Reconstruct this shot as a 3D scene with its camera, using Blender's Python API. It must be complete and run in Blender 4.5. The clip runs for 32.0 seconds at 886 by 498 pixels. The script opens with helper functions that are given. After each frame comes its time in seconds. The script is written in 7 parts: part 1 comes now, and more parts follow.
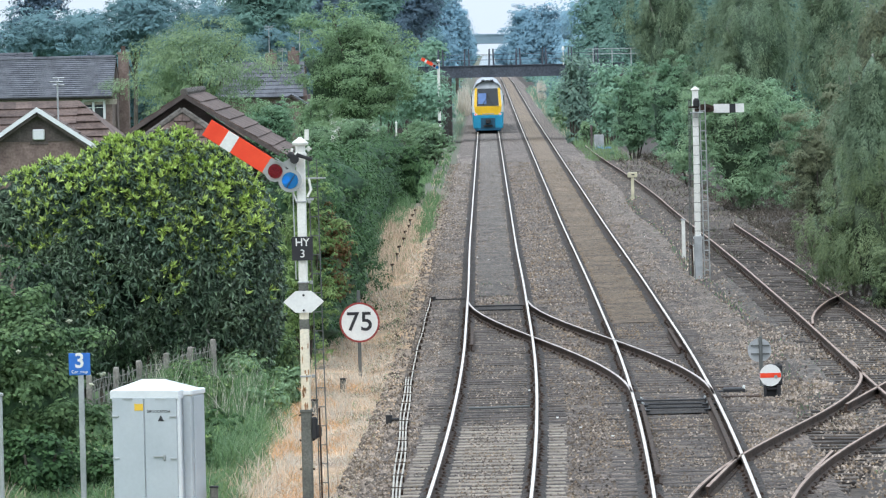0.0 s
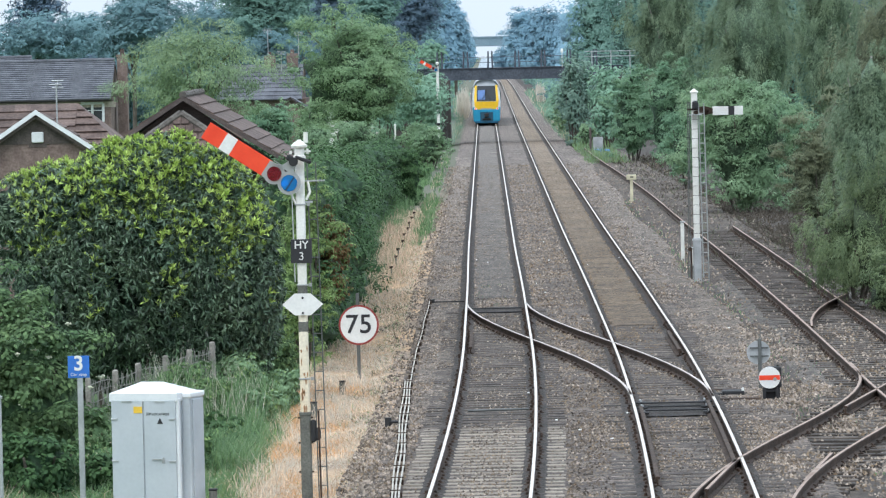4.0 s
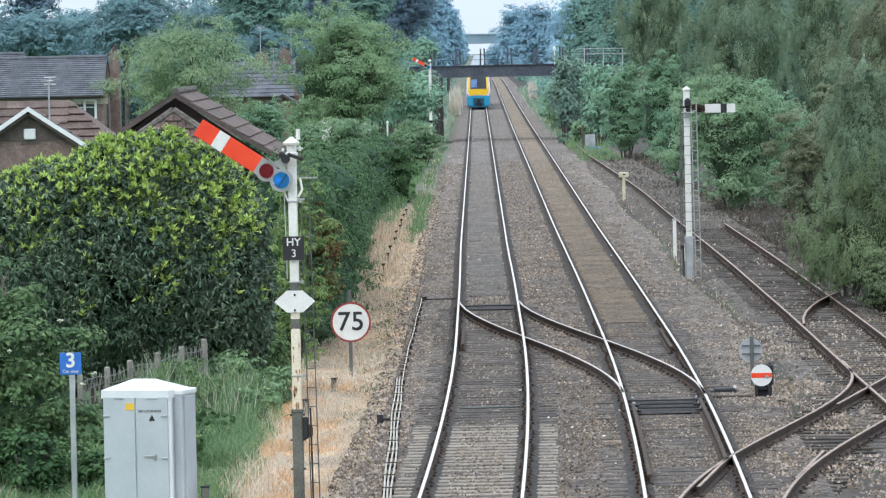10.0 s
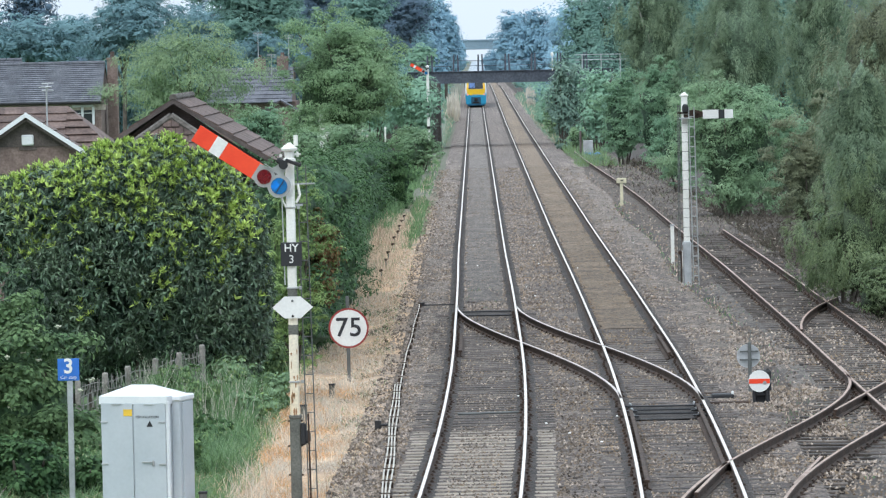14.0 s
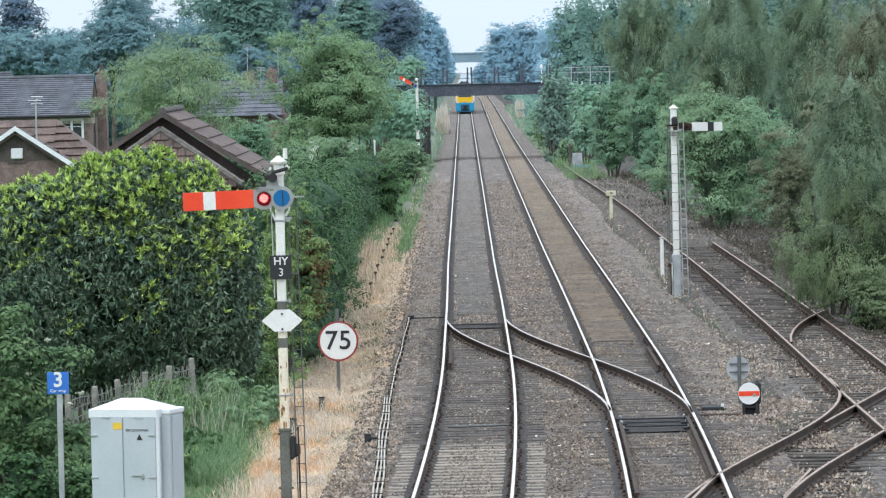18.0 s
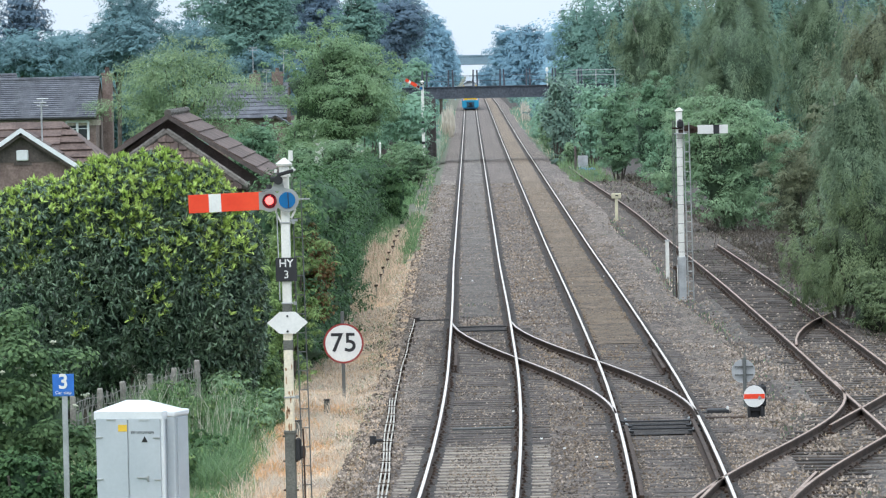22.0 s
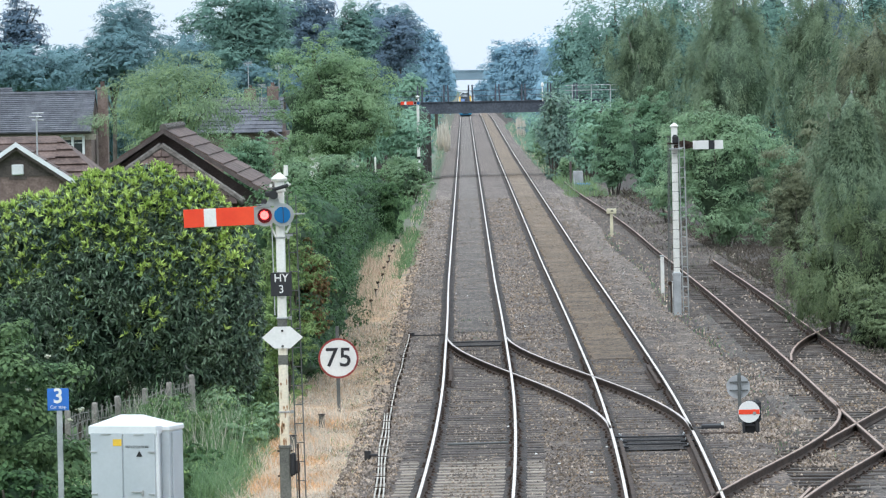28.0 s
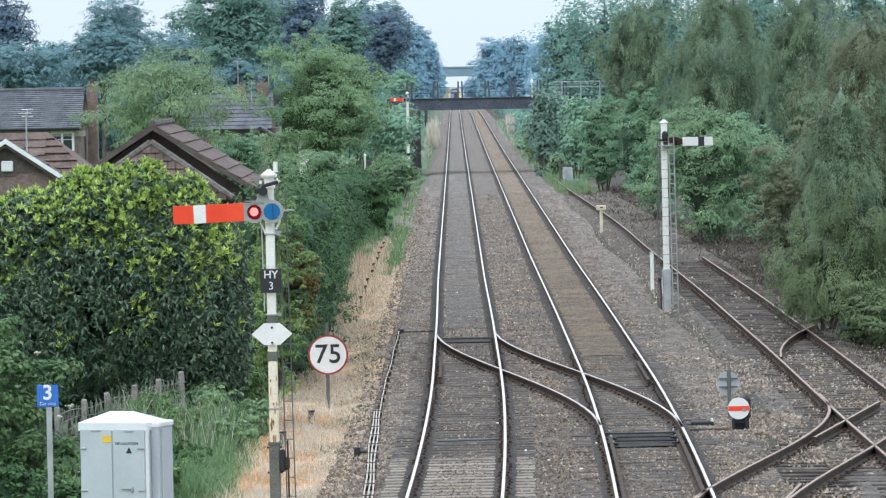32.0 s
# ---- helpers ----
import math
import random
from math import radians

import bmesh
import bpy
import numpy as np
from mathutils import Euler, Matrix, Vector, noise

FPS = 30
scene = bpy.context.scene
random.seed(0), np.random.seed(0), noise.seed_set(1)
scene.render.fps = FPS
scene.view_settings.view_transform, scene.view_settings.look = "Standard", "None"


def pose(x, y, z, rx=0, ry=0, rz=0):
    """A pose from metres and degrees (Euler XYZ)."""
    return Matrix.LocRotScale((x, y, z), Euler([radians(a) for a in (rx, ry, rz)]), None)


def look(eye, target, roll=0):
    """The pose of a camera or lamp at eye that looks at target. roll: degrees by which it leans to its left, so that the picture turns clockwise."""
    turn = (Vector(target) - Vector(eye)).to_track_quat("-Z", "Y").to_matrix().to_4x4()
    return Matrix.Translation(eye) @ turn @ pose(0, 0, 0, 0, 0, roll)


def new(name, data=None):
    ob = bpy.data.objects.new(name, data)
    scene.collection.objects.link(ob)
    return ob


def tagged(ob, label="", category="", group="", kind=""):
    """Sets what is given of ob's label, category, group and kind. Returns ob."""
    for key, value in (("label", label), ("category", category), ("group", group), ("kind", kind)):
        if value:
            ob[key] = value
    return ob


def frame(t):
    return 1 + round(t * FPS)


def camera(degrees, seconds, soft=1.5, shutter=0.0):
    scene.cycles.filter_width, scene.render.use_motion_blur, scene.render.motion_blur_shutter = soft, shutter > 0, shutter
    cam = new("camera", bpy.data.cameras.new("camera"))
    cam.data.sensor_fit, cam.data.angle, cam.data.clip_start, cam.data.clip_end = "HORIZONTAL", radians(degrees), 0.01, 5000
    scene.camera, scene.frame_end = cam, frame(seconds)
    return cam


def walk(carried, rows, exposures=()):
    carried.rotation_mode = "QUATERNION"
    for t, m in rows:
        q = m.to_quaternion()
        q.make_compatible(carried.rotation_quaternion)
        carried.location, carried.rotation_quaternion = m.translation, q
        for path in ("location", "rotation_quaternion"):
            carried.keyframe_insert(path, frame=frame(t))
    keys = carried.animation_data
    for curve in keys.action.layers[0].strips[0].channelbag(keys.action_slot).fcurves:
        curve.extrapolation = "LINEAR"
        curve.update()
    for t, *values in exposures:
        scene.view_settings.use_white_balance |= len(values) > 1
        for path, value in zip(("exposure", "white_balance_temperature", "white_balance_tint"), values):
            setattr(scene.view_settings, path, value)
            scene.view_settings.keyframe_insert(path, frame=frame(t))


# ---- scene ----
EYE_Z = 6.63


def aim(yaw, tilt, roll):
    """The pose at the one standpoint: degrees to the left, upwards and of roll."""
    return pose(0, 0, EYE_Z, 90 + tilt, 0, yaw) @ pose(0, 0, 0, 0, 0, roll)


cam = camera(9.435, 32.0, soft=1.25)
walk(cam, [
    (0, aim(0.493, -2.204, -1.268)), (0.5, aim(0.489, -2.219, -1.276)), (1, aim(0.473, -2.230, -1.267)), (1.5, aim(0.459, -2.208, -1.219)),
    (2, aim(0.456, -2.194, -1.261)), (2.5, aim(0.445, -2.195, -1.252)), (3, aim(0.471, -2.201, -1.316)), (3.5, aim(0.489, -2.179, -1.310)),
    (5.5, aim(0.440, -2.177, -1.275)), (6, aim(0.439, -2.195, -1.287)), (6.5, aim(0.420, -2.198, -1.303)), (7, aim(0.415, -2.181, -1.304)),
    (7.5, aim(0.409, -2.154, -1.312)), (8, aim(0.401, -2.149, -1.278)), (8.5, aim(0.419, -2.150, -1.265)), (9, aim(0.438, -2.193, -1.296)),
    (9.5, aim(0.428, -2.214, -1.272)), (10, aim(0.399, -2.208, -1.228)), (10.5, aim(0.399, -2.192, -1.233)), (11, aim(0.412, -2.180, -1.231)),
    (11.5, aim(0.393, -2.187, -1.264)), (12, aim(0.397, -2.204, -1.242)), (12.5, aim(0.375, -2.196, -1.252)), (13, aim(0.341, -2.169, -1.230)),
    (13.5, aim(0.349, -2.155, -1.154)), (14, aim(0.374, -2.146, -1.237)), (14.5, aim(0.364, -2.120, -1.312)), (16.5, aim(0.296, -2.012, -1.275)),
    (17, aim(0.260, -2.004, -1.299)), (17.5, aim(0.250, -2.005, -1.281)), (18, aim(0.259, -2.011, -1.320)), (18.5, aim(0.233, -1.997, -1.269)),
    (19, aim(0.224, -2.001, -1.176)), (19.5, aim(0.244, -2.005, -1.228)), (20, aim(0.291, -2.013, -1.295)), (20.5, aim(0.338, -2.022, -1.270)),
    (21, aim(0.331, -2.012, -1.318)), (21.5, aim(0.324, -1.994, -1.259)), (22, aim(0.316, -1.984, -1.251)), (22.5, aim(0.317, -1.951, -1.179)),
    (23, aim(0.326, -1.898, -1.152)), (23.5, aim(0.315, -1.878, -1.196)), (24, aim(0.307, -1.870, -1.153)), (24.5, aim(0.304, -1.879, -1.173)),
    (25, aim(0.289, -1.880, -1.153)), (25.5, aim(0.316, -1.871, -1.138)), (27.5, aim(0.269, -1.825, -1.150)), (28, aim(0.260, -1.825, -1.150)),
    (28.5, aim(0.279, -1.825, -1.160)), (29, aim(0.287, -1.824, -1.170)), (29.5, aim(0.279, -1.829, -1.099)), (30, aim(0.242, -1.835, -1.152)),
    (30.5, aim(0.214, -1.825, -1.129)), (31, aim(0.214, -1.832, -1.105)), (31.5, aim(0.186, -1.844, -1.142)), (32, aim(0.150, -1.864, -1.147)),
])

# ---- light ----
SUN_ELEV, SUN_AZ = radians(52), radians(205)
world = bpy.data.worlds.new("sky")
scene.world = world
world.use_nodes = True
wn = world.node_tree.nodes
sky = wn.new("ShaderNodeTexSky")
sky.sky_type, sky.sun_disc = 'NISHITA', False
sky.sun_elevation, sky.sun_rotation = SUN_ELEV, SUN_AZ
sky.air_density, sky.dust_density, sky.ozone_density = 1.0, 0.7, 1.0
# a bright overcast: the blue sky is veiled by even cloud, brighter overhead than at the horizon
wl = world.node_tree.links
coord, apart = wn.new("ShaderNodeTexCoord"), wn.new("ShaderNodeSeparateXYZ")
rise = wn.new("ShaderNodeMapRange")
rise.inputs[1].default_value, rise.inputs[2].default_value = 0.0, 1.0
rise.inputs[3].default_value, rise.inputs[4].default_value = 1.0, 2.2
cloud, veil, dim = wn.new("ShaderNodeMix"), wn.new("ShaderNodeMix"), wn.new("ShaderNodeMix")
for mx in (cloud, veil, dim):
    mx.data_type = 'RGBA'
cloud.blend_type, dim.blend_type = 'MULTIPLY', 'MULTIPLY'
cloud.inputs[0].default_value, dim.inputs[0].default_value, veil.inputs[0].default_value = 1.0, 1.0, 0.95
cloud.inputs[6].default_value = (0.795, 0.935, 1.085, 1)
dim.inputs[7].default_value = (0.13, 0.13, 0.13, 1)
wl.new(coord.outputs["Generated"], apart.inputs[0])
wl.new(apart.outputs[2], rise.inputs[0])
wl.new(rise.outputs[0], cloud.inputs[7])
wl.new(sky.outputs[0], dim.inputs[6])
wl.new(dim.outputs[2], veil.inputs[6])
wl.new(cloud.outputs[2], veil.inputs[7])
wl.new(veil.outputs[2], wn["Background"].inputs["Color"])
wn["Background"].inputs["Strength"].default_value = 1.0
sun = new("sun", bpy.data.lights.new("sun", 'SUN'))
sun.data.energy, sun.data.angle, sun.data.color = 1.2, radians(30), (1.0, 0.97, 0.93)
sun.matrix_world = look((0, 0, 50), (
    -50 * math.sin(SUN_AZ) * math.cos(SUN_ELEV), -50 * math.cos(SUN_AZ) * math.cos(SUN_ELEV), 50 - 50 * math.sin(SUN_ELEV)))
scene.view_settings.exposure = 0.0


# ---- materials ----
def surface(name, c1, c2, scale=4.0, rough=0.8, metal=0.0, bump=0.3, fine=40.0, rnd=0.0, spec=0.5, speck=0.28):
    """Two colours mixed by broad noise, speckled by fine noise, with relief from the fine noise."""
    m = bpy.data.materials.new(name)
    m.use_nodes = True
    nt = m.node_tree
    n, ln = nt.nodes, nt.links
    b = n["Principled BSDF"]
    b.inputs["Roughness"].default_value, b.inputs["Metallic"].default_value = rough, metal
    b.inputs["Specular IOR Level"].default_value = spec
    geo = n.new("ShaderNodeNewGeometry")
    broad, small = n.new("ShaderNodeTexNoise"), n.new("ShaderNodeTexNoise")
    broad.inputs["Scale"].default_value, small.inputs["Scale"].default_value = scale, fine
    broad.inputs["Detail"].default_value, small.inputs["Detail"].default_value = 4, 3
    for t in (broad, small):
        ln.new(geo.outputs["Position"], t.inputs["Vector"])
    ramp = n.new("ShaderNodeMapRange")
    ramp.inputs[1].default_value, ramp.inputs[2].default_value = 0.35, 0.65
    ln.new(broad.outputs["Fac"], ramp.inputs[0])
    mix = n.new("ShaderNodeMix")
    mix.data_type = 'RGBA'
    mix.inputs[6].default_value, mix.inputs[7].default_value = (*c1, 1), (*c2, 1)
    ln.new(ramp.outputs[0], mix.inputs[0])
    hsv = n.new("ShaderNodeHueSaturation")
    val = n.new("ShaderNodeMapRange")
    val.inputs[1].default_value, val.inputs[2].default_value = 0.3, 0.7
    val.inputs[3].default_value, val.inputs[4].default_value = 1 - speck, 1 + speck
    ln.new(small.outputs["Fac"], val.inputs[0])
    ln.new(mix.outputs[2], hsv.inputs["Color"])
    if rnd:
        info = n.new("ShaderNodeObjectInfo")
        rr = n.new("ShaderNodeMapRange")
        rr.inputs[3].default_value, rr.inputs[4].default_value = 1 - rnd, 1 + rnd
        ln.new(info.outputs["Random"], rr.inputs[0])
        mul = n.new("ShaderNodeMath")
        mul.operation = 'MULTIPLY'
        ln.new(rr.outputs[0], mul.inputs[0])
        ln.new(val.outputs[0], mul.inputs[1])
        ln.new(mul.outputs[0], hsv.inputs["Value"])
    else:
        ln.new(val.outputs[0], hsv.inputs["Value"])
    ln.new(hsv.outputs[0], b.inputs["Base Color"])
    if bump:
        bp = n.new("ShaderNodeBump")
        bp.inputs["Strength"].default_value, bp.inputs["Distance"].default_value = bump, 0.02
        ln.new(small.outputs["Fac"], bp.inputs["Height"])
        ln.new(bp.outputs[0], b.inputs["Normal"])
    return m


CORE_SHADES = {}


def foliage(name, c1, c2, rough=0.55, through_light=0.25, wide=0.35, tint=0.5, inner=(0.6, 1.0)):
    """Leaves: colour differs from leaf to leaf and from bough to bough, with some light passing through."""
    # core lumps: the leaf colour, mostly darkened to put gap shade into it
    CORE_SHADES[name] = surface("inner_" + name, tuple(inner[0] * v for v in c1), tuple(inner[1] * v for v in c1), 5.0, 0.9, 0, 1.0, 12.0, speck=0.5)
    m = bpy.data.materials.new(name)
    m.use_nodes = True
    n, ln = m.node_tree.nodes, m.node_tree.links
    b = n["Principled BSDF"]
    b.inputs["Roughness"].default_value = rough
    b.inputs["Specular IOR Level"].default_value = 0.28 if rough < 0.45 else 0.12
    geo = n.new("ShaderNodeNewGeometry")
    noise_t = n.new("ShaderNodeTexNoise")
    noise_t.inputs["Scale"].default_value = 1.6 * tint
    ln.new(geo.outputs["Position"], noise_t.inputs["Vector"])
    add = n.new("ShaderNodeMath")
    add.operation = 'MULTIPLY_ADD'
    add.inputs[1].default_value, add.inputs[2].default_value = 0.4, -0.55
    ln.new(geo.outputs["Random Per Island"], add.inputs[0])
    add2 = n.new("ShaderNodeMath")
    add2.operation = 'MULTIPLY_ADD'
    add2.inputs[1].default_value = 1.7
    ln.new(noise_t.outputs["Fac"], add2.inputs[0])
    ln.new(add.outputs[0], add2.inputs[2])
    mix = n.new("ShaderNodeMix")
    mix.data_type = 'RGBA'
    mix.inputs[6].default_value, mix.inputs[7].default_value = (*c1, 1), (*c2, 1)
    ln.new(add2.outputs[0], mix.inputs[0])
    hsv = n.new("ShaderNodeHueSaturation")
    rr = n.new("ShaderNodeMapRange")
    rr.inputs[3].default_value, rr.inputs[4].default_value = 1 - wide, 1 + wide
    ln.new(geo.outputs["Random Per Island"], rr.inputs[0])
    ln.new(rr.outputs[0], hsv.inputs["Value"])
    ln.new(mix.outputs[2], hsv.inputs["Color"])
    ln.new(hsv.outputs[0], b.inputs["Base Color"])
    tr = n.new("ShaderNodeBsdfTranslucent")
    ln.new(hsv.outputs[0], tr.inputs["Color"])
    sh = n.new("ShaderNodeMixShader")
    sh.inputs[0].default_value = through_light
    ln.new(b.outputs[0], sh.inputs[1])
    ln.new(tr.outputs[0], sh.inputs[2])
    ln.new(sh.outputs[0], n["Material Output"].inputs["Surface"])
    return m


def plain(name, c, rough=0.5, metal=0.0, wear=0.12):
    """Paint, glass or metal with faint blotches and an uneven gloss."""
    return surface(name, tuple(x * (1 - wear) for x in c), tuple(min(1, x * (1 + wear)) for x in c), 3.0, rough, metal, 0.02, 25.0, speck=0.05)


def glowing(name, c, power):
    m = bpy.data.materials.new(name)
    m.use_nodes = True
    b = m.node_tree.nodes["Principled BSDF"]
    b.inputs["Base Color"].default_value = (*c, 1)
    b.inputs["Emission Color"].default_value, b.inputs["Emission Strength"].default_value = (*c, 1), power
    return m


def stained_glass(name, c, clear=0.55, passing=None):
    m = bpy.data.materials.new(name)
    m.use_nodes = True
    n, ln = m.node_tree.nodes, m.node_tree.links
    b = n["Principled BSDF"]
    b.inputs["Base Color"].default_value, b.inputs["Roughness"].default_value = (*c, 1), 0.15
    tr = n.new("ShaderNodeBsdfTransparent")
    tr.inputs["Color"].default_value = (*(passing or c), 1)
    sh = n.new("ShaderNodeMixShader")
    sh.inputs[0].default_value = clear
    ln.new(b.outputs[0], sh.inputs[1])
    ln.new(tr.outputs[0], sh.inputs[2])
    ln.new(sh.outputs[0], n["Material Output"].inputs["Surface"])
    return m


def stony(name, c1, c2, c3, size=0.075, rough=0.9, bump=1.0):
    """Loose stone: each cell of the pattern its own grey or brown, with dark gaps between."""
    m = bpy.data.materials.new(name)
    m.use_nodes = True
    n, ln = m.node_tree.nodes, m.node_tree.links
    b = n["Principled BSDF"]
    b.inputs["Roughness"].default_value = rough
    geo = n.new("ShaderNodeNewGeometry")
    vor = n.new("ShaderNodeTexVoronoi")
    vor.inputs["Scale"].default_value = 1 / size
    ln.new(geo.outputs["Position"], vor.inputs["Vector"])
    ramp = n.new("ShaderNodeValToRGB")
    ramp.color_ramp.elements[0].color, ramp.color_ramp.elements[1].color = (*c1, 1), (*c3, 1)
    mid = ramp.color_ramp.elements.new(0.5)
    mid.color = (*c2, 1)
    sep = n.new("ShaderNodeSeparateColor")
    ln.new(vor.outputs["Color"], sep.inputs[0])
    ln.new(sep.outputs[0], ramp.inputs[0])
    big = n.new("ShaderNodeTexNoise")
    big.inputs["Scale"].default_value, big.inputs["Detail"].default_value = 0.7, 6
    ln.new(geo.outputs["Position"], big.inputs["Vector"])
    val = n.new("ShaderNodeMapRange")
    val.inputs[1].default_value, val.inputs[2].default_value = 0.3, 0.7
    val.inputs[3].default_value, val.inputs[4].default_value = 0.62, 1.3
    ln.new(big.outputs["Fac"], val.inputs[0])
    # patches of grit and moss a stride long
    grit = n.new("ShaderNodeTexNoise")
    grit.inputs["Scale"].default_value, grit.inputs["Detail"].default_value = 5.0, 8
    ln.new(geo.outputs["Position"], grit.inputs["Vector"])
    gv = n.new("ShaderNodeMapRange")
    gv.inputs[1].default_value, gv.inputs[2].default_value = 0.3, 0.7
    gv.inputs[3].default_value, gv.inputs[4].default_value = 0.7, 1.3
    ln.new(grit.outputs["Fac"], gv.inputs[0])
    both = n.new("ShaderNodeMath")
    both.operation = 'MULTIPLY'
    ln.new(val.outputs[0], both.inputs[0])
    ln.new(gv.outputs[0], both.inputs[1])
    # paler, greyer stone further down the line: distance haze put into the colour
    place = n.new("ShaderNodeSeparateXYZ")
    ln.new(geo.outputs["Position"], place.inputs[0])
    lighter, grey = n.new("ShaderNodeMapRange"), n.new("ShaderNodeMapRange")
    for node, a, c in ((lighter, 1.0, 1.75), (grey, 1.0, 0.85)):
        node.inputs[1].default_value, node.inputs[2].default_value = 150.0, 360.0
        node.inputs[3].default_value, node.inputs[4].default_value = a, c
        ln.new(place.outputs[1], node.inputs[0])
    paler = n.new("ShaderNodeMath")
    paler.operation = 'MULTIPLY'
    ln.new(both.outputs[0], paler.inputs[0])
    ln.new(lighter.outputs[0], paler.inputs[1])
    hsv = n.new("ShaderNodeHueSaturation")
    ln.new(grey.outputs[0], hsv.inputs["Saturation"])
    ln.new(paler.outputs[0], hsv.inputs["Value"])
    ln.new(ramp.outputs[0], hsv.inputs["Color"])
    ln.new(hsv.outputs[0], b.inputs["Base Color"])
    bp = n.new("ShaderNodeBump")
    bp.inputs["Strength"].default_value, bp.inputs["Distance"].default_value = bump, 0.03
    bp.invert = True
    ln.new(vor.outputs["Distance"], bp.inputs["Height"])
    ln.new(bp.outputs[0], b.inputs["Normal"])
    return m


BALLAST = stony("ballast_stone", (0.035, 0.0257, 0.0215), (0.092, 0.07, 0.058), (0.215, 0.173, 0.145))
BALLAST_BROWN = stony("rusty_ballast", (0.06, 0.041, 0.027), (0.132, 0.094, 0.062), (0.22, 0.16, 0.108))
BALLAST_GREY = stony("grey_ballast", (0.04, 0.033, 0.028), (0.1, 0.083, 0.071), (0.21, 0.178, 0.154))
# stone beyond the far bridge, with bright haze put into its colour
BALLAST_HAZED = stony("hazed_ballast", (0.15, 0.18, 0.2), (0.19, 0.22, 0.24), (0.23, 0.26, 0.28))
STRAW = foliage("dry_grass", (0.56, 0.4, 0.275), (0.8, 0.67, 0.53), 0.7, 0.3, 0.3, 0.6)
ORANGE_STRAW = foliage("orange_straw", (0.6, 0.35, 0.17), (0.78, 0.52, 0.31), 0.7, 0.3, 0.25, 0.8)
REED = foliage("dry_reed", (0.6, 0.535, 0.45), (0.75, 0.69, 0.6), 0.7, 0.3, 0.1, 0.3)
GRASS = foliage("green_grass", (0.102, 0.197, 0.0885), (0.226, 0.349, 0.167), 0.6, 0.3, 0.35, 0.6)
RAIL_TOP = surface("polished_steel", (0.9, 0.77, 0.67), (0.98, 0.86, 0.76), 2, 0.34, 1.0, 0.02, 60, speck=0.08)
RAIL_DULL = surface("worn_rail_head", (0.3, 0.185, 0.13), (0.46, 0.335, 0.265), 3, 0.5, 0.6, 0.1, 60)
CROSS_TOP = surface("half_worn_rail_head", (0.5, 0.42, 0.37), (0.68, 0.6, 0.54), 3, 0.45, 0.8, 0.05, 60)
RUST = surface("rusty_steel", (0.036, 0.022, 0.0155), (0.078, 0.048, 0.033), 3, 0.85, 0.2, 0.3, 60)
CONCRETE = surface("sleeper_concrete", (0.21, 0.176, 0.14), (0.335, 0.287, 0.232), 3, 0.9, 0, 0.3, 50, 0.15)
TIMBER = surface("weathered_timber", (0.036, 0.029, 0.025), (0.115, 0.094, 0.08), 2, 0.9, 0, 0.5, 30, 0.3)
WHITE_PAINT = surface("weathered_white_paint", (0.74, 0.72, 0.66), (0.83, 0.82, 0.78), 2, 0.55, 0, 0.1, 30, speck=0.08)
CREAM_PAINT = surface("peeling_cream_paint", (0.8, 0.74, 0.61), (0.72, 0.6, 0.42), 1.1, 0.65, 0, 0.2, 30, speck=0.12)
POST_GREY = surface("bare_grey_post", (0.1, 0.102, 0.088), (0.155, 0.156, 0.136), 3, 0.85, 0, 0.3, 40)
GALV = surface("galvanised_steel", (0.4, 0.41, 0.415), (0.53, 0.54, 0.545), 3, 0.5, 0.5, 0.1, 30, speck=0.08)
LADDER = plain("dark_iron", (0.13, 0.135, 0.13), 0.6, 0.3)
CABINET_GREY = surface("cabinet_paint", (0.43, 0.469, 0.499), (0.499, 0.533, 0.563), 1.2, 0.45, 0, 0.01, 20, speck=0.03)
CABINET_ROOF = surface("cabinet_roof_paint", (0.688, 0.716, 0.735), (0.763, 0.781, 0.79), 1.5, 0.4, 0, 0.01, 20, speck=0.03)
SIGNAL_RED = surface("signal_red", (0.82, 0.05, 0.014), (0.9, 0.075, 0.022), 2, 0.65, 0, 0.01, 20, speck=0.03)
RIM_RED = plain("sign_rim_red", (0.32, 0.045, 0.04), 0.5)
BLACK = plain("black_paint", (0.02, 0.02, 0.022), 0.72)
SIGN_BLACK = plain("sign_black", (0.025, 0.024, 0.028), 0.4)
SIGN_WHITE = plain("sign_white", (0.78, 0.77, 0.74), 0.45, 0, 0.05)
SIGN_BLUE = plain("sign_blue", (0.03, 0.16, 0.55), 0.4)
YELLOW = plain("yellow_paint", (0.80, 0.50, 0.05), 0.5)
PALE_YELLOW = plain("faded_yellow_paint", (0.62, 0.57, 0.4), 0.6)
BLUE_LENS = stained_glass("blue_glass", (0.012, 0.2, 0.5), 0.3)
RED_LENS = stained_glass("red_glass", (0.24, 0.02, 0.035), 0.62, (0.85, 0.25, 0.24))
LAMP_GLOW = glowing("lamp_glow", (1.0, 0.75, 0.75), 26.0)
GREY_IRON = plain("grey_ironwork", (0.36, 0.37, 0.36), 0.5, 0.2)
BRICK = surface("red_brick", (0.16, 0.11, 0.097), (0.235, 0.17, 0.15), 3, 0.9, 0, 0.2, 14)
BRICK_DARK = surface("brown_brick", (0.062, 0.053, 0.05), (0.098, 0.082, 0.076), 3, 0.9, 0, 0.2, 14)
TILE_GREY = surface("grey_roof_tile", (0.092, 0.096, 0.112), (0.142, 0.147, 0.166), 1.5, 0.85, 0, 0.2, 12, 0.15)
TILE_BROWN = surface("brown_roof_tile", (0.082, 0.055, 0.047), (0.158, 0.109, 0.092), 1.5, 0.85, 0, 0.2, 12, 0.26)
